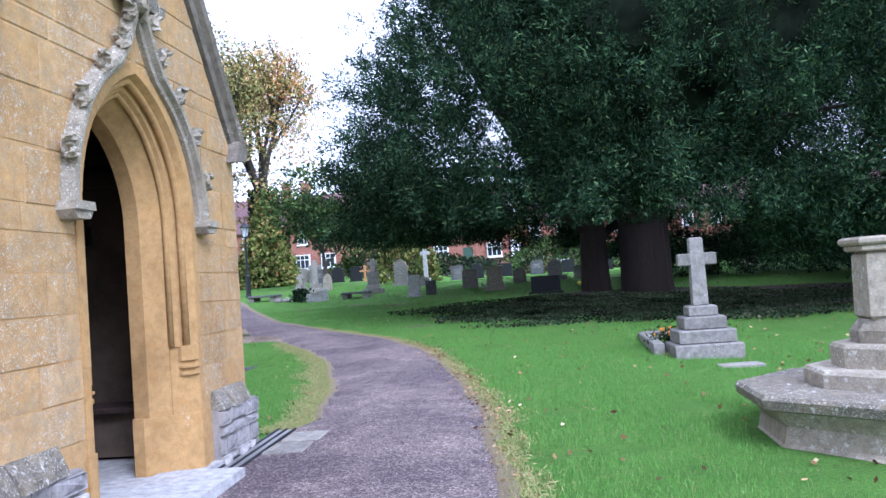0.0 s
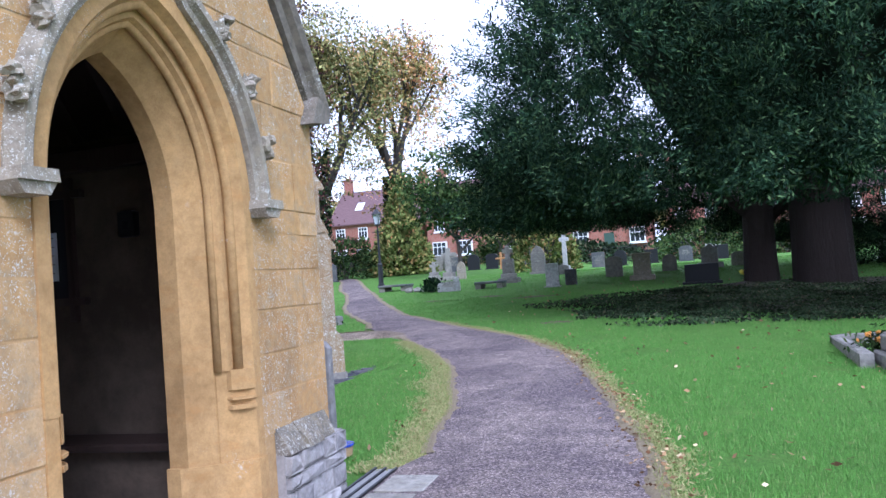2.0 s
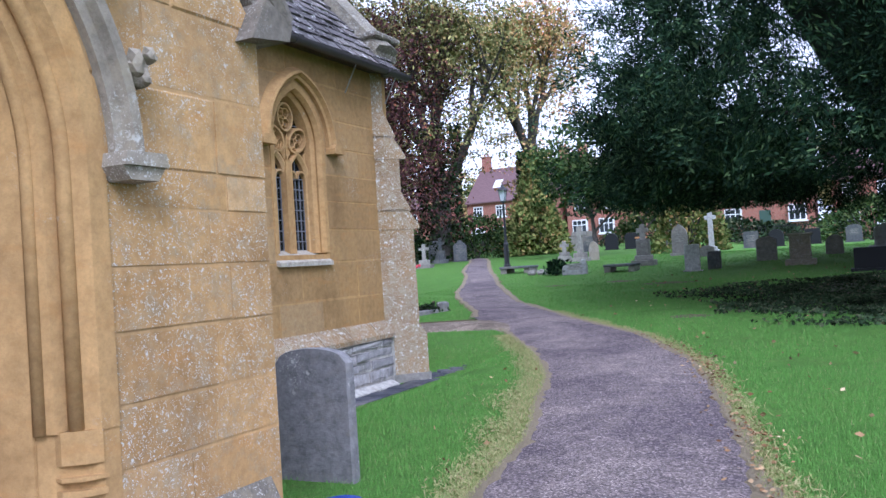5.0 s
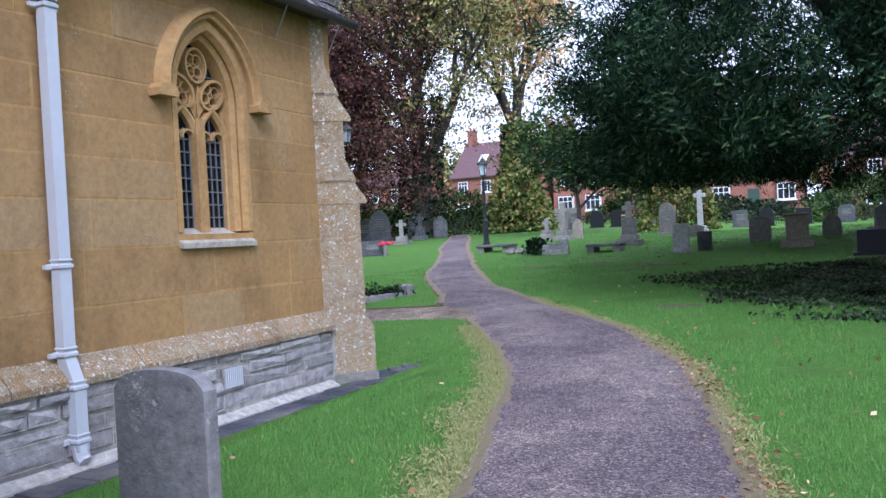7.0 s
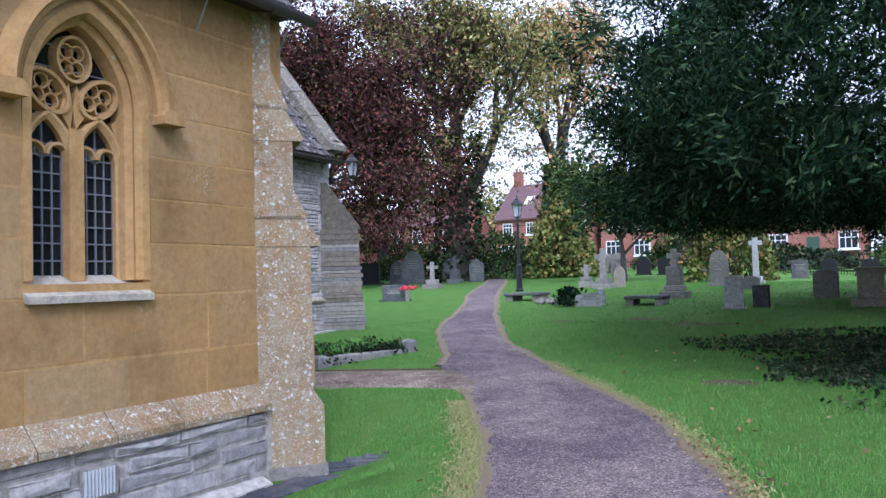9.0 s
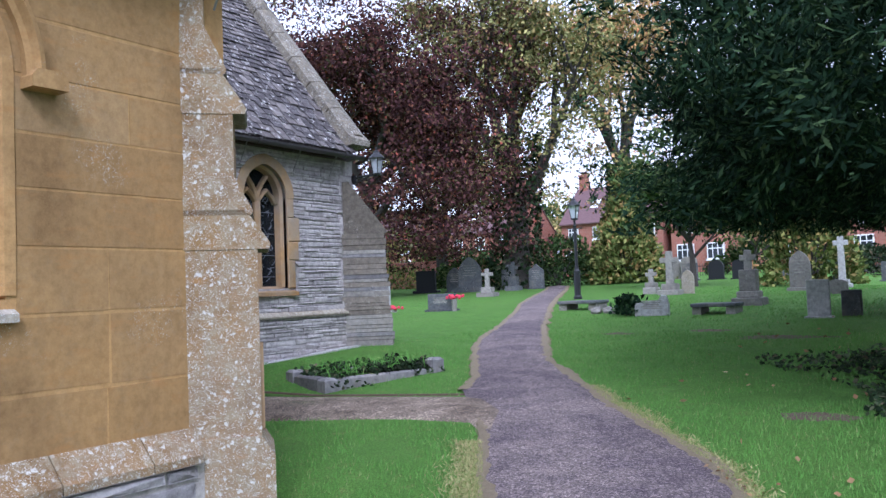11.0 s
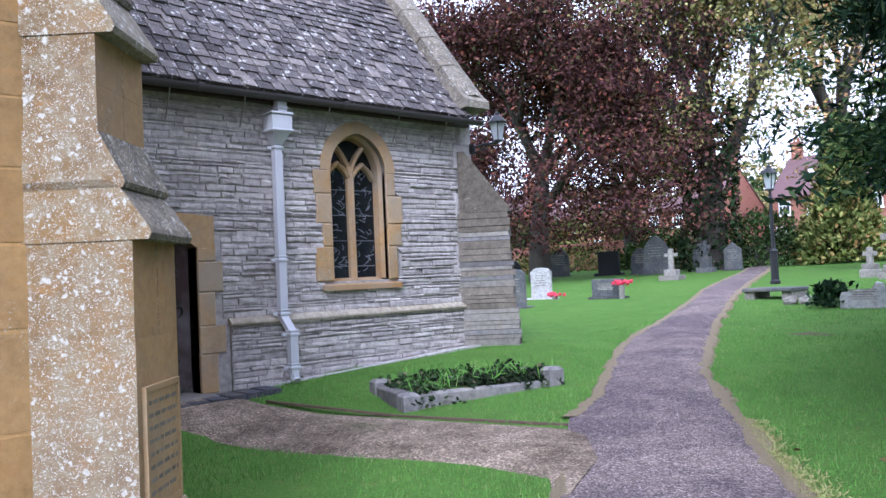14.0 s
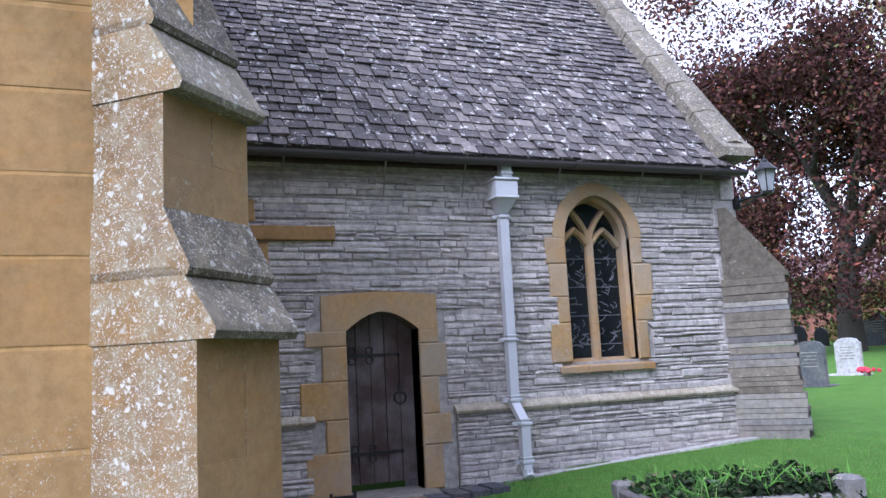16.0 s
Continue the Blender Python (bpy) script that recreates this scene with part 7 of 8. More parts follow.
for i, (x, y, kd, h) in enumerate(((-12.5, 46.5, "square", 0.9), (-11.4, 46.8, "round", 1.0), (-10.2, 46.3, "segment", 0.95), (-8.3, 47.0, "square", 1.0), (-7.2, 46.4, "segment", 0.9), (-6.2, 46.8, "square", 1.0), (-4.4, 46.9, "square", 0.9), (-3.2, 46.6, "round", 0.95), (-1.6, 47.4, "square", 0.85), (0.2, 46.6, "segment", 0.9), (2.0, 47.0, "square", 0.8), (4.0, 46.0, "square", 0.9))):
    headstone(x, y, kd, 0.7, h * 0.85, 0.12, M_BLACK if i % 3 else M_SHADESLATE, "dark polished granite headstone in a far row")
M_RAWWOOD = mat("raw_orange_wood", lambda n: n.out(n.mix(n.noise(4, 5, 0.6, (8, 8, 1)), (0.42, 0.2, 0.08), (0.55, 0.28, 0.12)), 0.7))
for x in (-9.3, -7.55):
    grave_cross(x, 44.6, 0.85, 0.6, 0.1, M_RAWWOOD, "plain orange-brown wooden grave cross", ((0.2, 0.06),), kind="wooden_cross", arm_at=0.62)
# left lawn
headstone(-14.2, 25.1, "segment", 0.62, 0.85, 0.10, M_SHADESLATE, "dark slate headstone behind the chancel", 0.2, base=(0.25, 0.04))
headstone(-15.4, 27.4, "segment", 0.60, 0.78, 0.09, M_GRAVE_P, "pale blue-white headstone with flowers", 0.2, base=(0.25, 0.04))
headstone(-13.2, 27.3, "square", 0.72, 0.42, 0.3, M_SHADESLATE, "low dark slate block headstone", 0.25)
for x, y, m in ((-14.7, 27.1, M_FLOWER_R), (-12.7, 27.15, M_FLOWER_R)):
    fw = thing("flower_bunch", (x, y, ground_z(x, y)), "small bunch of red flowers at a headstone", "flowers")
    sh = Shape()
    for k in range(14):
        sh.lump((x + rngf.normal() * 0.10, y + rngf.normal() * 0.06, ground_z(x, y) + 0.10 + 0.06 * rngf.random() + (0.25 if x > -13 else 0)), 0.045, k)
    sh.make("petals", m, fw)
    Shape().lathe((x, y, ground_z(x, y) - 0.02), [(0.06, 0), (0.08, 0.12 if x < -13 else 0.34)], 8).make("pot", M_GRAVE, fw)
grave_cross(-16.8, 35.6, 0.7, 0.46, 0.15, M_GRAVE, "brown stone cross on stepped base", ((0.7, 0.16), (0.42, 0.2)), 0.2, arm_at=0.7)
# these stones carry the trees' shade in their dark slate colour
headstone(-21.4, 41.6, "gothic", 1.1, 1.45, 0.25, M_SHADESLATE, "large dark gothic headstone under the trees", 0.3, base=(0.4, 0.2))
headstone(-22.8, 42.4, "gothic", 0.8, 1.15, 0.2, M_SHADESLATE, "dark pointed stone headstone under trees", 0.3)
headstone(-20.2, 43.2, "round", 0.7, 1.15, 0.2, M_SHADESLATE, "grey round-topped headstone beside a larger one", 0.3)
grave_cross(-19.0, 41.5, 0.65, 0.44, 0.15, M_SHADESLATE, "dark grey memorial cross on a pedestal", ((0.65, 0.2), (0.4, 0.45)), 0.2, arm_at=0.6)
headstone(-18.4, 42.6, "ogee", 0.7, 1.1, 0.18, M_SHADESLATE, "grey shaped headstone by the path end", 0.2)
headstone(-24.6, 42.5, "square", 1.0, 1.0, 0.25, M_BLACK, "low black polished granite headstone", 0.3, base=(0.3, 0.12))
headstone(-28.4, 43.5, "gothic", 0.95, 1.4, 0.2, M_SHADESLATE, "dark pointed headstone under the beech", 0.35)
headstone(-30.2, 45.0, "square", 0.8, 1.1, 0.2, M_SHADESLATE, "dark square headstone under the beech", 0.35)
headstone(-34.0, 46.0, "round", 0.7, 0.9, 0.15, M_BLACK, "dark round headstone before the brick wall", 0.35)
headstone(-36.5, 47.0, "round", 0.8, 1.1, 0.15, M_BLACK, "dark round headstone near the brick wall", 0.35)
for i in range(5):
    headstone(-17.6 + i * 0.95, 50.5 + 0.4 * (i % 2), "segment", 0.8, 0.95 + 0.15 * (i % 3), 0.14, M_GRAVE, "grey headstone at the far end of the path")
yb = thing("flower_bunch", (1.75, 22.3, ground_z(1.75, 22.3)), "bright yellow flowers beside the black memorial", "flowers")
sh = Shape()
for k in range(16):
    sh.lump((1.75 + rngf.normal() * 0.1, 22.3 + rngf.normal() * 0.06, ground_z(1.75, 22.3) + 0.22 + 0.1 * rngf.random()), 0.05, k)
sh.make("petals", M_FLOWER_Y, yb)
Shape().lathe((1.75, 22.3, ground_z(1.75, 22.3) - 0.02), [(0.07, 0), (0.10, 0.2)], 8).make("pot", M_GRAVE, yb)
# bowl by the porch
bw = thing("water_bowl", (-2.2, 7.42, ground_z(-2.2, 7.42)), "blue and cream pet water bowl on the grass edge", "bowl")
Shape().lathe((-2.2, 7.42, ground_z(-2.2, 7.42) + 0.01), [(0.10, 0), (0.115, 0.08), (0.12, 0.085), (0.105, 0.08), (0.09, 0.02)], 16).make("body", M_BUFF, bw)
Shape().lathe((-2.2, 7.42, ground_z(-2.2, 7.42) + 0.085), [(0.105, 0), (0.122, 0), (0.122, 0.014), (0.105, 0.014)], 16).make("rim", paint("blue_glaze", (0.03, 0.06, 0.3), 0.2), bw)

# ---- houses beyond the churchyard ----
def brick(n):
    b = n.nt.nodes.new("ShaderNodeTexBrick")
    b.inputs["Scale"].default_value = 4.4
    b.inputs["Color1"].default_value = (0.26, 0.095, 0.065, 1)
    b.inputs["Color2"].default_value = (0.33, 0.135, 0.09, 1)
    b.inputs["Mortar"].default_value = (0.35, 0.27, 0.22, 1)
    b.inputs["Mortar Size"].default_value = 0.012
    mp = n.nt.nodes.new("ShaderNodeMapping")
    mp.inputs["Rotation"].default_value = (radians(90), 0, 0)
    n.link(n.co(), mp.inputs["Vector"])
    n.link(mp.outputs[0], b.inputs["Vector"])
    n.out(n.mix(n.ramp(n.noise(0.6, 4), [(0.3, 0.0), (0.7, 0.3)]), b.outputs["Color"], (0.22, 0.08, 0.06)), 0.9)


M_BRICK = mat("red_brick", brick)
M_TILE = mat("plum_roof_tile", lambda n: n.out(n.mix(n.noise(3, 5, 0.7), (0.10, 0.055, 0.055), (0.17, 0.10, 0.10)), 0.85, n.voronoi(4), 0.4, 0.05))
M_WHITE = paint("white_joinery", (0.80, 0.80, 0.80), 0.5, wear=0.05)
M_PANE = mat("dark_window_glass", lambda n: n.out((0.03, 0.035, 0.04), 0.1))


def house(x, y, w, d, eaves, ridge, label, bays, seed):
    g0 = ground_z(x, y)
    t = thing("house", (x, y, g0), label, "house", group="brick terrace")
    rb = random.Random(seed)
    f = Plane((x, y), (1, 0), (0, -1))
    Shape().box((x, y + d / 2, g0 - 0.3), (w, d, eaves + 0.3)).make("wall", M_BRICK, t)
    a = w / 2
    for s in (-1, 1):
        Shape().add([(x + s * a, y, g0 + eaves), (x + s * a, y + d, g0 + eaves), (x + s * a, y + d / 2, g0 + ridge - 0.1), (x + s * (a - 0.25), y, g0 + eaves), (x + s * (a - 0.25), y + d, g0 + eaves), (x + s * (a - 0.25), y + d / 2, g0 + ridge - 0.1)],
                    [(0, 1, 2), (5, 4, 3), (0, 2, 5, 3), (1, 4, 5, 2), (0, 3, 4, 1)]).make("gable", M_BRICK, t)
    for s in (0, 1):
        y0 = y - 0.35 if s == 0 else y + d + 0.35
        Shape().add([(x - a - 0.1, y0, g0 + eaves - 0.2), (x + a + 0.1, y0, g0 + eaves - 0.2), (x + a + 0.1, y + d / 2, g0 + ridge), (x - a - 0.1, y + d / 2, g0 + ridge),
                     (x - a - 0.1, y0, g0 + eaves - 0.32), (x + a + 0.1, y0, g0 + eaves - 0.32), (x + a + 0.1, y + d / 2, g0 + ridge - 0.12), (x - a - 0.1, y + d / 2, g0 + ridge - 0.12)],
                    [(0, 1, 2, 3), (7, 6, 5, 4), (0, 4, 5, 1), (1, 5, 6, 2), (2, 6, 7, 3), (3, 7, 4, 0)]).make("roof", M_TILE, t)
    for s in (-1, 1):
        ch = Shape().box((x + s * (a - 0.7), y + d / 2, g0 + ridge - 0.6), (0.9, 0.7, 2.0), b=0.03).box((x + s * (a - 0.7), y + d / 2, g0 + ridge + 1.3), (1.05, 0.85, 0.15))
        ch.lathe((x + s * (a - 0.7) - 0.2, y + d / 2, g0 + ridge + 1.44), [(0.12, 0), (0.1, 0.35)], 8).lathe((x + s * (a - 0.7) + 0.2, y + d / 2, g0 + ridge + 1.44), [(0.12, 0), (0.1, 0.35)], 8)
        ch.make("chimney", M_BRICK, t)
    n = max(2, int(w / 2.6))
    for r, (zc, hh, ww) in enumerate(((1.9, 1.5, 1.5), (eaves - 1.25, 1.25, 1.1))):
        for i in range(n):
            c = -a + w * (i + 0.5) / n
            if r == 0 and i == n // 2:
                Shape().prism(f, [(c - 0.5, g0), (c + 0.5, g0), (c + 0.5, g0 + 2.3), (c - 0.5, g0 + 2.3)], 0.005, 0.06).make("door", paint("door_paint", (0.05, 0.09, 0.07), 0.4), t)
                continue
            dd = 0.45 if (r == 0 and bays) else 0.05
            wn_ = Shape().prism(f, [(c - ww / 2, g0 + zc - hh / 2), (c + ww / 2, g0 + zc - hh / 2), (c + ww / 2, g0 + zc + hh / 2), (c - ww / 2, g0 + zc + hh / 2)], 0.005, dd).make("window", M_WHITE, t)
            for q in range(3):
                b0 = c - ww / 2 + 0.09 + q * (ww - 0.12) / 3
                Shape().prism(f, [(b0, g0 + zc - hh / 2 + 0.1), (b0 + (ww - 0.12) / 3 - 0.07, g0 + zc - hh / 2 + 0.1), (b0 + (ww - 0.12) / 3 - 0.07, g0 + zc + hh / 2 - 0.1), (b0, g0 + zc + hh / 2 - 0.1)], dd, dd + 0.012).make("pane", M_PANE, wn_)
                Shape().prism(f, [(b0, g0 + zc + 0.18), (b0 + (ww - 0.12) / 3 - 0.07, g0 + zc + 0.18), (b0 + (ww - 0.12) / 3 - 0.07, g0 + zc + 0.25), (b0, g0 + zc + 0.25)], dd + 0.012, dd + 0.03).make("glazing_bar", M_WHITE, wn_)
            Shape().prism(f, [(c - ww / 2 - 0.1, g0 + zc - hh / 2 - 0.12), (c + ww / 2 + 0.1, g0 + zc - hh / 2 - 0.12), (c + ww / 2 + 0.1, g0 + zc - hh / 2), (c - ww / 2 - 0.1, g0 + zc - hh / 2)], 0.004, dd + 0.08).make("sill", M_WHITE, wn_)
    sl = (ridge - eaves) / (d / 2)
    for i in (-1, 1):
        c = x + i * w * 0.22
        yy0, yy1 = y + d * 0.17, y + d * 0.29
        Shape().add([(c - 0.45, yy0, g0 + eaves + (yy0 - y) * sl + 0.12), (c + 0.45, yy0, g0 + eaves + (yy0 - y) * sl + 0.12), (c + 0.45, yy1, g0 + eaves + (yy1 - y) * sl + 0.12), (c - 0.45, yy1, g0 + eaves + (yy1 - y) * sl + 0.12)], [(0, 1, 2, 3)]).make("skylight", M_WHITE, t)
    return t


for i, (x, y, w, d, e, r, b) in enumerate(((-32.0, 84, 10.5, 9, 5.6, 9.4, True), (-44.5, 80, 8.0, 9, 5.2, 8.8, False), (-56, 78, 10, 9, 5.2, 8.6, False), (-68, 76, 10, 9, 5.2, 8.6, True), (-20.5, 84, 11, 9, 5.6, 9.4, True),
                                           (-8.5, 84, 11, 9, 5.6, 9.4, True), (4, 84, 11, 9, 5.6, 9.4, True), (16.5, 84, 11, 9, 5.6, 9.4, True), (30, 84, 12, 9, 5.6, 9.2, True), (-82, 72, 12, 9, 5.2, 8.6, True))):
    house(x, y, w, d, e, r, "red brick terraced house with white windows and plum tiled roof", b, i)
bwall = tagged(Shape().box((-50, 57.5, ground_z(-50, 57.5) - 0.2), (42, 0.35, 2.0)).box((-50, 57.5, ground_z(-50, 57.5) + 1.8), (42.2, 0.5, 0.12)).make("boundary_wall", M_BRICK), "old red brick boundary wall of the churchyard", "wall", kind="structure")
for i in range(10):
    Shape().box((-69 + i * 4.2, 57.25, ground_z(-50, 57.5) - 0.2), (0.5, 0.3, 2.05)).make("pier", M_BRICK, bwall)
fence = thing("railing", (-5, 60, ground_z(-5, 60)), "dark iron railings along the churchyard edge", "fence")
zf = ground_z(0, 60)
Shape().box((0, 60, zf + 0.2), (50, 0.05, 0.05)).make("rail", M_IRON, fence)
Shape().box((0, 60, zf + 1.15), (50, 0.05, 0.05)).make("rail", M_IRON, fence)
pal = Shape()
for i in range(330):
    pal.box((-25 + i * 0.15, 60, zf - 0.05), (0.03, 0.03, 1.4))
tagged(pal.make("pales", M_IRON, fence), kind="stuff")
for i, (x, h) in enumerate(((-40, 4.5), (-50, 5.0), (-60, 4.5), (-46, 4.0), (-55, 4.2))):
    bush("tall_shrub", x, 61.0, 4.5, h, M_GREENLEAF if i % 2 else M_BUSH, 3000, 80 + i, "tall mixed shrubs behind the brick wall", leaf=0.35)
for i, x in enumerate((-24, -12, 2, 12, 22, -36, -7, 7, 17)):
    bush("hedge", x, 62.5 + (i % 2), 4.6, 1.5 + 0.7 * (i % 3), M_GREENLEAF if i % 2 else M_IVY, 3000, 40 + i, "dark green hedge before the houses", leaf=0.3)
for i, (x, y, h, r) in enumerate(((-46, 100, 12, 6), (-25, 108, 13, 6), (-2, 105, 12, 6), (26, 100, 13, 7), (44, 70, 14, 8), (32, 48, 12, 6.5))):
    tree("far_tree", x, y, h, r, 2.0, M_GREENLEAF if i % 2 else M_OLIVE, 5000, 0.5, 60 + i, "hazy tree beyond the houses", trunk_r=0.4, fork=0.25, spread=0.7, clump=1.5)
bush("far_wood", -60, 118, 26, 11, M_GREENLEAF, 9000, 71, "distant wooded rise beyond the roofs", leaf=0.9)

# ---- path edges, turf, leaves ----
def edge_band(line_pts, w0, w1, seed):
    sh = Shape()
    vs = []
    pts = []
    for p, q in zip(line_pts[:-1], line_pts[1:]):
        k = max(1, int(math.dist(p, q) / 0.06))
        pts += [Vector(p).lerp(Vector(q), i / k) for i in range(k)]
    for i, p in enumerate(pts):
        q = pts[min(i + 1, len(pts) - 1)]
        o = pts[max(i - 1, 0)]
        d = (q - o).normalized()
        nr = Vector((-d.y, d.x))
        e0 = 0.035 + 0.05 * noise.noise(Vector((p.x * 3, p.y * 3, seed))) + 0.05 * noise.noise(Vector((p.x * 11, p.y * 11, seed)))
        e1 = w1 * (0.75 + 0.6 * noise.noise(Vector((p.x * 1.8, p.y * 1.8, seed + 5))) + 0.7 * noise.noise(Vector((p.x * 12, p.y * 12, seed + 5))))
        for e, dz in ((-e0 - 0.03, 0.014), (-e0, 0.032), (max(e1, 0.01) * 0.6, 0.03), (max(e1, 0.015), -0.03)):
            s = p + nr * e * (1 if w0 > 0 else -1)
            vs.append((s.x, s.y, ground_z(s.x, s.y) + dz))
    fs = [(i * 4 + j, i * 4 + j + 1, (i + 1) * 4 + j + 1, (i + 1) * 4 + j) for i in range(len(pts) - 1) for j in range(3)]
    return sh.add(vs, fs)


tagged(edge_band(LEFT[3:14], 1, 0.07, 1).make("path_edge", M_EDGE), "dry tan turf and litter along path edge", "path edge", kind="structure")
tagged(edge_band(RIGHT[1:], -1, 0.13, 2).make("path_edge", M_EDGE), "dry tan turf and litter along path edge", "path edge", kind="structure")
tagged(edge_band(LEFT[14:], 1, 0.1, 3).make("path_edge", M_EDGE), "dry tan turf and litter along path edge", "path edge", kind="structure")
se = thing("edging_board", (-7.7, 16.3, 0.5), "low weathered edging board along side path", "edging", kind="structure")
for (x0, y0), (x1, y1) in (((-8.66, 15.57), (-7.36, 16.2)), ((-7.36, 16.2), (-5.6, 16.66))):
    z0, z1 = ground_z(x0, y0), ground_z(x1, y1)
    Shape().add([(x0, y0, z0), (x1, y1, z1), (x1, y1 + 0.06, z1), (x0, y0 + 0.06, z0), (x0, y0, z0 + 0.022), (x1, y1, z1 + 0.022), (x1, y1 + 0.03, z1 + 0.022), (x0, y0 + 0.03, z0 + 0.022)],
                [(0, 1, 5, 4), (1, 2, 6, 5), (2, 3, 7, 6), (3, 0, 4, 7), (4, 5, 6, 7)]).make("board", M_SOIL, se)
patch = lambda cx, cy, rx, ry, seed: Shape().add([(cx, cy, ground_z(cx, cy) + 0.024)] + [(cx + rx * (1 + 0.7 * noise.noise(Vector((math.cos(w) * 2, math.sin(w) * 2, seed)))) * math.cos(w), cy + ry * (1 + 0.7 * noise.noise(Vector((math.cos(w) * 2, math.sin(w) * 2, seed + 9)))) * math.sin(w), ground_z(cx + rx * math.cos(w), cy + ry * math.sin(w)) - 0.012) for w in [i * math.pi / 10 for i in range(20)]], [(0, 1 + i, 1 + (i + 1) % 20) for i in range(20)])
for k, (cx, cy, rx, ry) in enumerate(((-1.95, 16.5, 0.5, 0.28), (-1.4, 17.6, 0.5, 0.25), (-3.3, 21.6, 0.9, 0.3), (-4.6, 22.4, 0.5, 0.2), (-6.0, 22.0, 0.5, 0.15))):
    tagged(patch(cx, cy, rx, ry, k).make("bare_patch", M_SOIL), "bare brown soil patch in the lawn", "soil", kind="structure")
flat_st = thing("flush_stone", (2.9, 10.1, ground_z(2.9, 10.1)), "small flat stone marker flush with grass", "marker stone")
Shape().box((2.9, 10.1, ground_z(2.9, 10.1) - 0.03), (0.5, 0.25, 0.06), rz=0.1, b=0.01).make("slab", M_GRAVE, flat_st)


def edge_x(line_pts, y):
    return np.interp(y, [p[1] for p in line_pts], [p[0] for p in line_pts])


rngg = np.random.default_rng(9)


def on_lawn(p):
    x, y = p[:, 0], p[:, 1]
    ok = (x < edge_x(LEFT, y) - 0.02) | (x > edge_x(RIGHT, y) + 0.02)
    ok &= ~((x < AX + 0.62) & (y < 12.9)) & ~((x < -1.5) & (y < 6.95))
    ok &= ~((x < CX + 0.22)) & ~((y > np.interp(x, (-9.4, -8.15, -6.4, -5.4, -4.75, -4.25), (14.1, 14.62, 15.08, 15.38, 15.4, 14.9))) & (y < np.interp(x, (-9.4, -8.65, -7.35, -5.8, -4.9), (15.45, 15.55, 16.2, 16.58, 16.4))) & (x < -4.3))
    ok &= ~((np.hypot(x - 3.10, y - 6.3) < 1.0))
    return ok


def turf(n, x0, x1, y0, y1, h, w, name):
    p = np.stack((rngg.uniform(x0, x1, n), rngg.uniform(y0, y1, n)), 1)
    p = p[on_lawn(p)]
    keep = np.array([noise.noise(Vector((a * 1.3, b * 1.3, 4))) > -0.35 for a, b in p])
    p = p[keep]
    n = len(p)
    z = np.array([ground_z(a, b) for a, b in p])
    a = rngg.uniform(0, 2 * math.pi, n)
    hh = h * rngg.uniform(0.5, 1.5, n)
    lean = rngg.normal(size=(n, 2)) * hh[:, None] * 0.5
    v = np.empty((n, 3, 3))
    v[:, 0] = np.stack((p[:, 0] - np.cos(a) * w / 2, p[:, 1] - np.sin(a) * w / 2, z - 0.005), 1)
    v[:, 1] = np.stack((p[:, 0] + np.cos(a) * w / 2, p[:, 1] + np.sin(a) * w / 2, z - 0.005), 1)
    v[:, 2] = np.stack((p[:, 0] + lean[:, 0], p[:, 1] + lean[:, 1], z + hh + 0.012), 1)
    me = bpy.data.meshes.new(name)
    me.vertices.add(n * 3)
    me.vertices.foreach_set("co", v.reshape(-1))
    me.loops.add(n * 3)
    me.loops.foreach_set("vertex_index", np.arange(n * 3, dtype=np.int32))
    me.polygons.add(n)
    me.polygons.foreach_set("loop_start", np.arange(0, n * 3, 3, dtype=np.int32))
    me.update(calc_edges=True)
    me.validate()
    me.materials.append(M_BLADE)
    return tagged(new(name, me), "short green mown grass blades of the lawn", "grass", kind="stuff")


turf(250000, -5.0, 4.5, 4.5, 13.5, 0.024, 0.0042, "grass")
turf(120000, -9.5, 4.0, 13.0, 22.0, 0.026, 0.0065, "grass")
turf(60000, -22.0, 8.0, 22.0, 38.0, 0.02, 0.018, "grass")
M_DRYBLADE = mat("dry_grass_blade", lambda n: n.out(n.ramp(n.rnd(True), [(0.0, (0.16, 0.22, 0.06)), (0.45, (0.30, 0.31, 0.11)), (0.8, (0.42, 0.38, 0.18)), (1.0, (0.36, 0.26, 0.14))]), 0.85, spec=0.15))


def edge_turf(line_pts, side, reach, n):
    """Short bleached blades thinning out from a path's edge into the lawn."""
    y = rngg.uniform(line_pts[0][1], line_pts[-1][1], n)
    off = np.abs(rngg.normal(size=n)) * reach * np.array([0.7 + 0.8 * abs(noise.noise(Vector((b * 0.9, side, 2)))) for b in y])
    x = edge_x(line_pts, y) + side * off
    z = np.array([ground_z(a, b) for a, b in zip(x, y)])
    c = np.stack((x, y, z + 0.022), 1)
    return tagged(cloud("dry_grass", c, 0.05, 0.007, M_DRYBLADE, None, rngg, down=-0.5), "bleached dry grass along the path edge", "grass", kind="stuff")


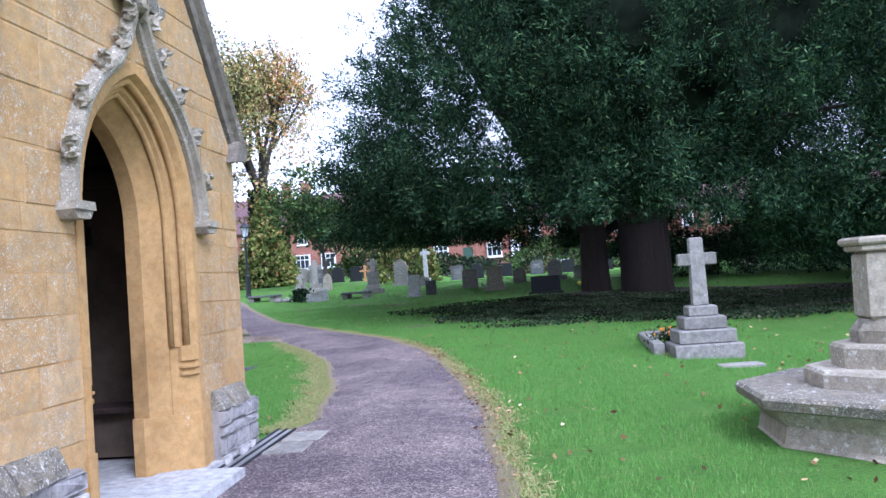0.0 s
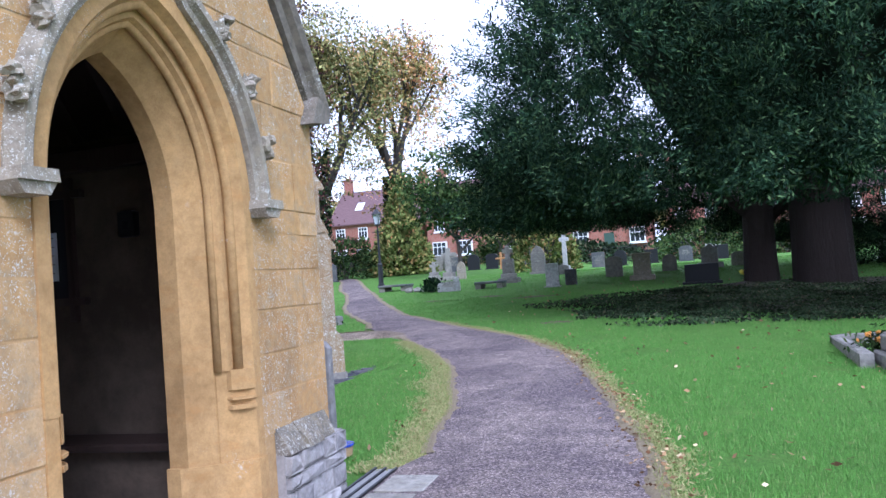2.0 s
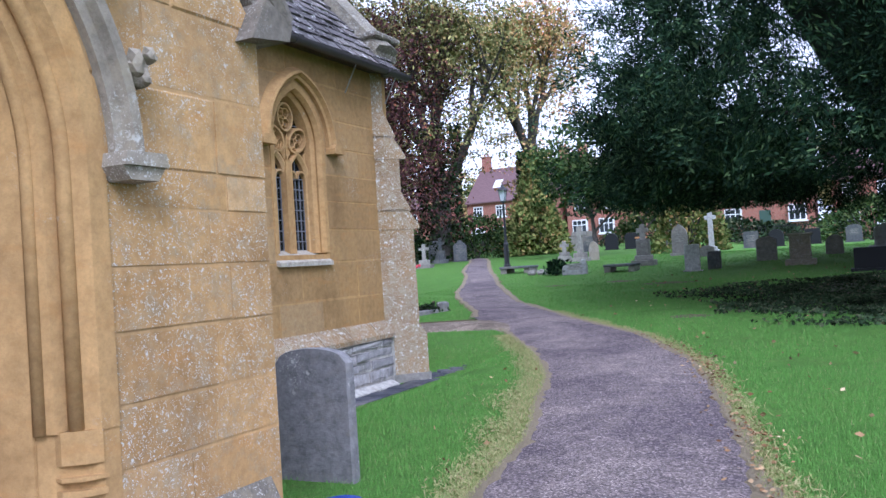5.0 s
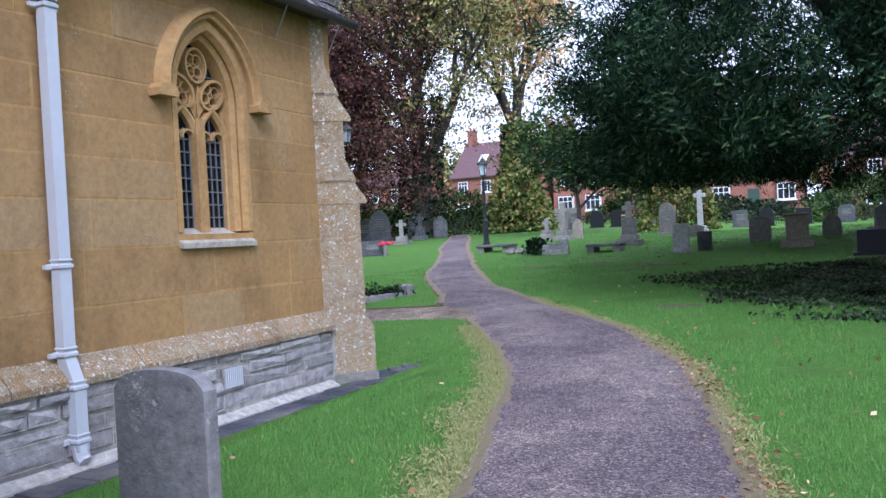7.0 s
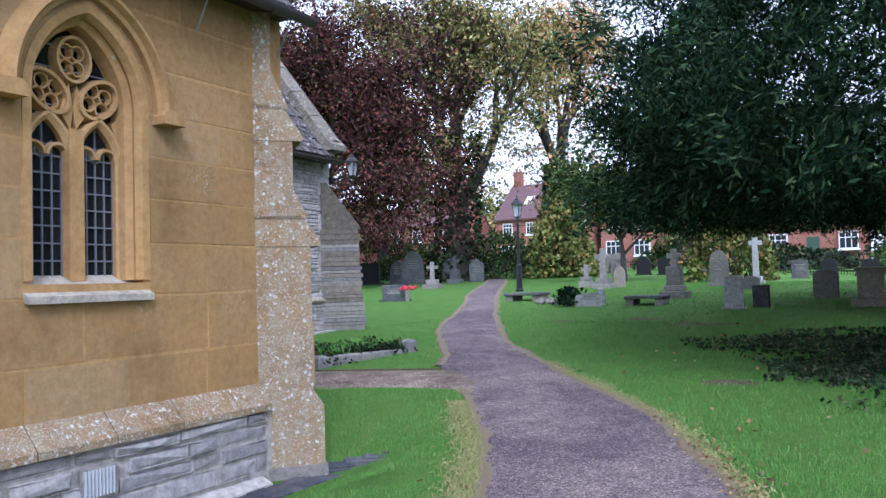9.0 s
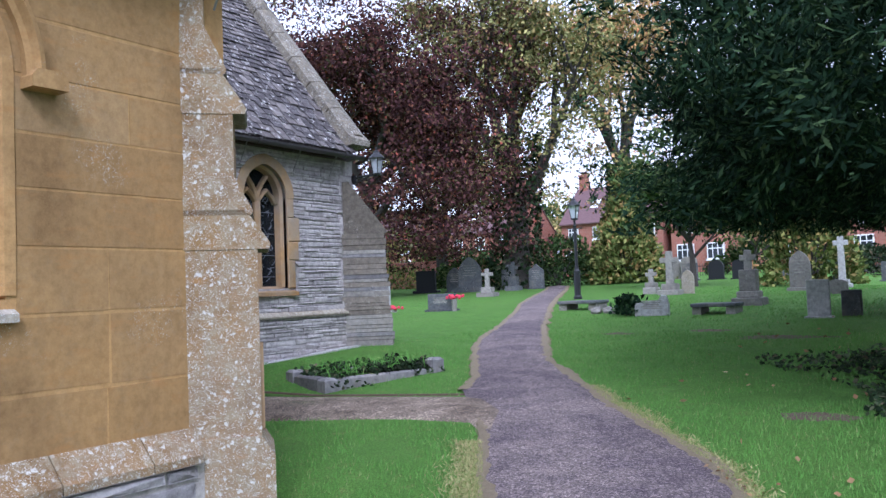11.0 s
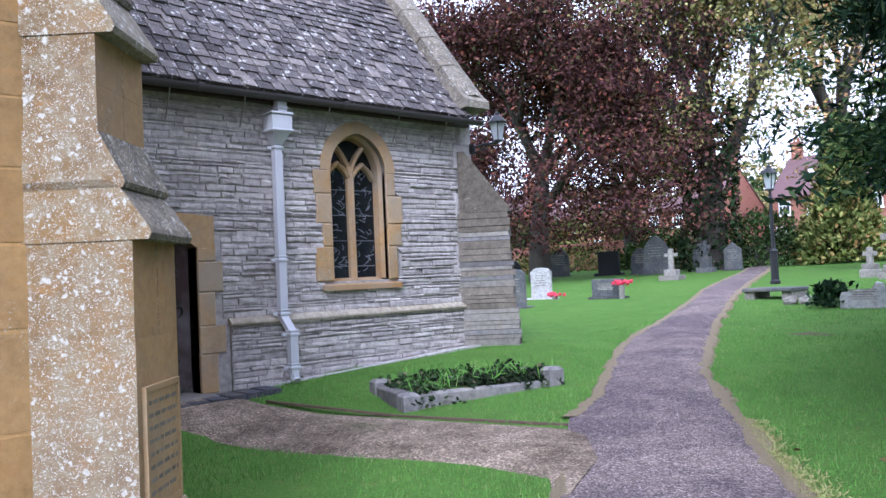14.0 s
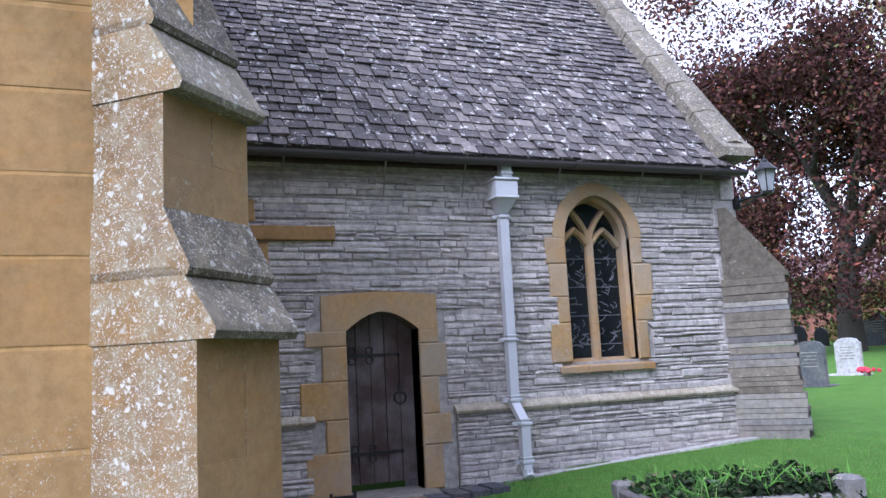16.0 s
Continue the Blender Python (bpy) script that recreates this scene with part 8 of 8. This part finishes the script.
edge_turf(LEFT[2:13], -1, 0.17, 26000)
edge_turf(RIGHT[1:16], 1, 0.12, 26000)
lv = np.stack((rngg.uniform(-4, 6, 1500), rngg.uniform(5, 24, 1500)), 1)
lv = lv[on_lawn(lv)]
lv = lv[rngg.random(len(lv)) < np.where(lv[:, 0] > -1, 0.55, 0.25)]
lv3 = np.stack((lv[:, 0], lv[:, 1], [ground_z(a, b) + 0.035 for a, b in lv]), 1)
tagged(cloud("fallen_leaves", lv3, 0.06, 0.04, M_DEADLEAF, None, rngg, flat=0.85), "scattered brown fallen leaves on the grass", "leaves", kind="stuff")
er = np.array([(x + rngg.normal() * 0.10, y + rngg.normal() * 0.10) for (x0, y0), (x1, y1) in zip(RIGHT[1:12], RIGHT[2:13]) for x, y in [(x0 + (x1 - x0) * t, y0 + (y1 - y0) * t) for t in rngg.random(60)]])
er3 = np.stack((er[:, 0] + 0.06, er[:, 1], [ground_z(a, b) + 0.045 for a, b in er]), 1)
tagged(cloud("leaf_litter", er3, 0.04, 0.02, M_DEADLEAF, None, rngg, flat=0.85), "brown leaf litter along the path edge", "leaves", kind="stuff")
# sheet under the yew: its dark colour paints the crown's shade on the ground
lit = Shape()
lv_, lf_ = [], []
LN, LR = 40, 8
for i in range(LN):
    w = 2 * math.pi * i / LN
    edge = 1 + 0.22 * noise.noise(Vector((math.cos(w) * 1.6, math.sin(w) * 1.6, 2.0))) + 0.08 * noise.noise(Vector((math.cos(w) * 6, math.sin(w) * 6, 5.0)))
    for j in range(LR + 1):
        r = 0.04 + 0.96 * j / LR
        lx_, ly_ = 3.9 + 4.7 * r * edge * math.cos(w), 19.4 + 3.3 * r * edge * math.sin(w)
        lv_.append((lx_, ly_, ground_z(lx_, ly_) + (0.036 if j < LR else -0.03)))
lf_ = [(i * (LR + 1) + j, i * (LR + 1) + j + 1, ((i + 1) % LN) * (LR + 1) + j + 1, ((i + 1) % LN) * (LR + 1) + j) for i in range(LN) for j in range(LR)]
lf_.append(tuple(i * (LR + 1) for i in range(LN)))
tagged(lit.add(lv_, lf_).make("needle_litter", M_LITTERSHADE, smooth=True), "earth and needle litter sheet, darkened for shade beneath the yew", "soil", kind="structure")
# ivy laid denser and wider, its dark leaves also standing in for shade
iw = rngg.uniform(0, 2 * math.pi, 50000)
ir = np.sqrt(rngg.uniform(0, 1, 50000)) * (1 + 0.12 * np.sin(iw * 5))
iv = np.stack((3.0 + 5.7 * ir * np.cos(iw), 18.6 + 3.7 * ir * np.sin(iw)), 1)
iv = iv[rngg.random(len(iv)) < np.clip(2.0 * (1 - ir) + 0.2 + np.array([0.9 * noise.noise(Vector((a * 0.9, b * 0.9, 1))) for a, b in iv]), 0.0, 1.0)]
iv3 = np.stack((iv[:, 0], iv[:, 1], [ground_z(a, b) + 0.03 + 0.025 * abs(noise.noise(Vector((a * 3, b * 3, 8)))) for a, b in iv]), 1)
tagged(cloud("ivy_carpet", iv3, 0.065, 0.052, M_IVY, None, rngg, flat=0.6), "dark ivy carpet on the ground beneath the yew", "ivy", kind="stuff")
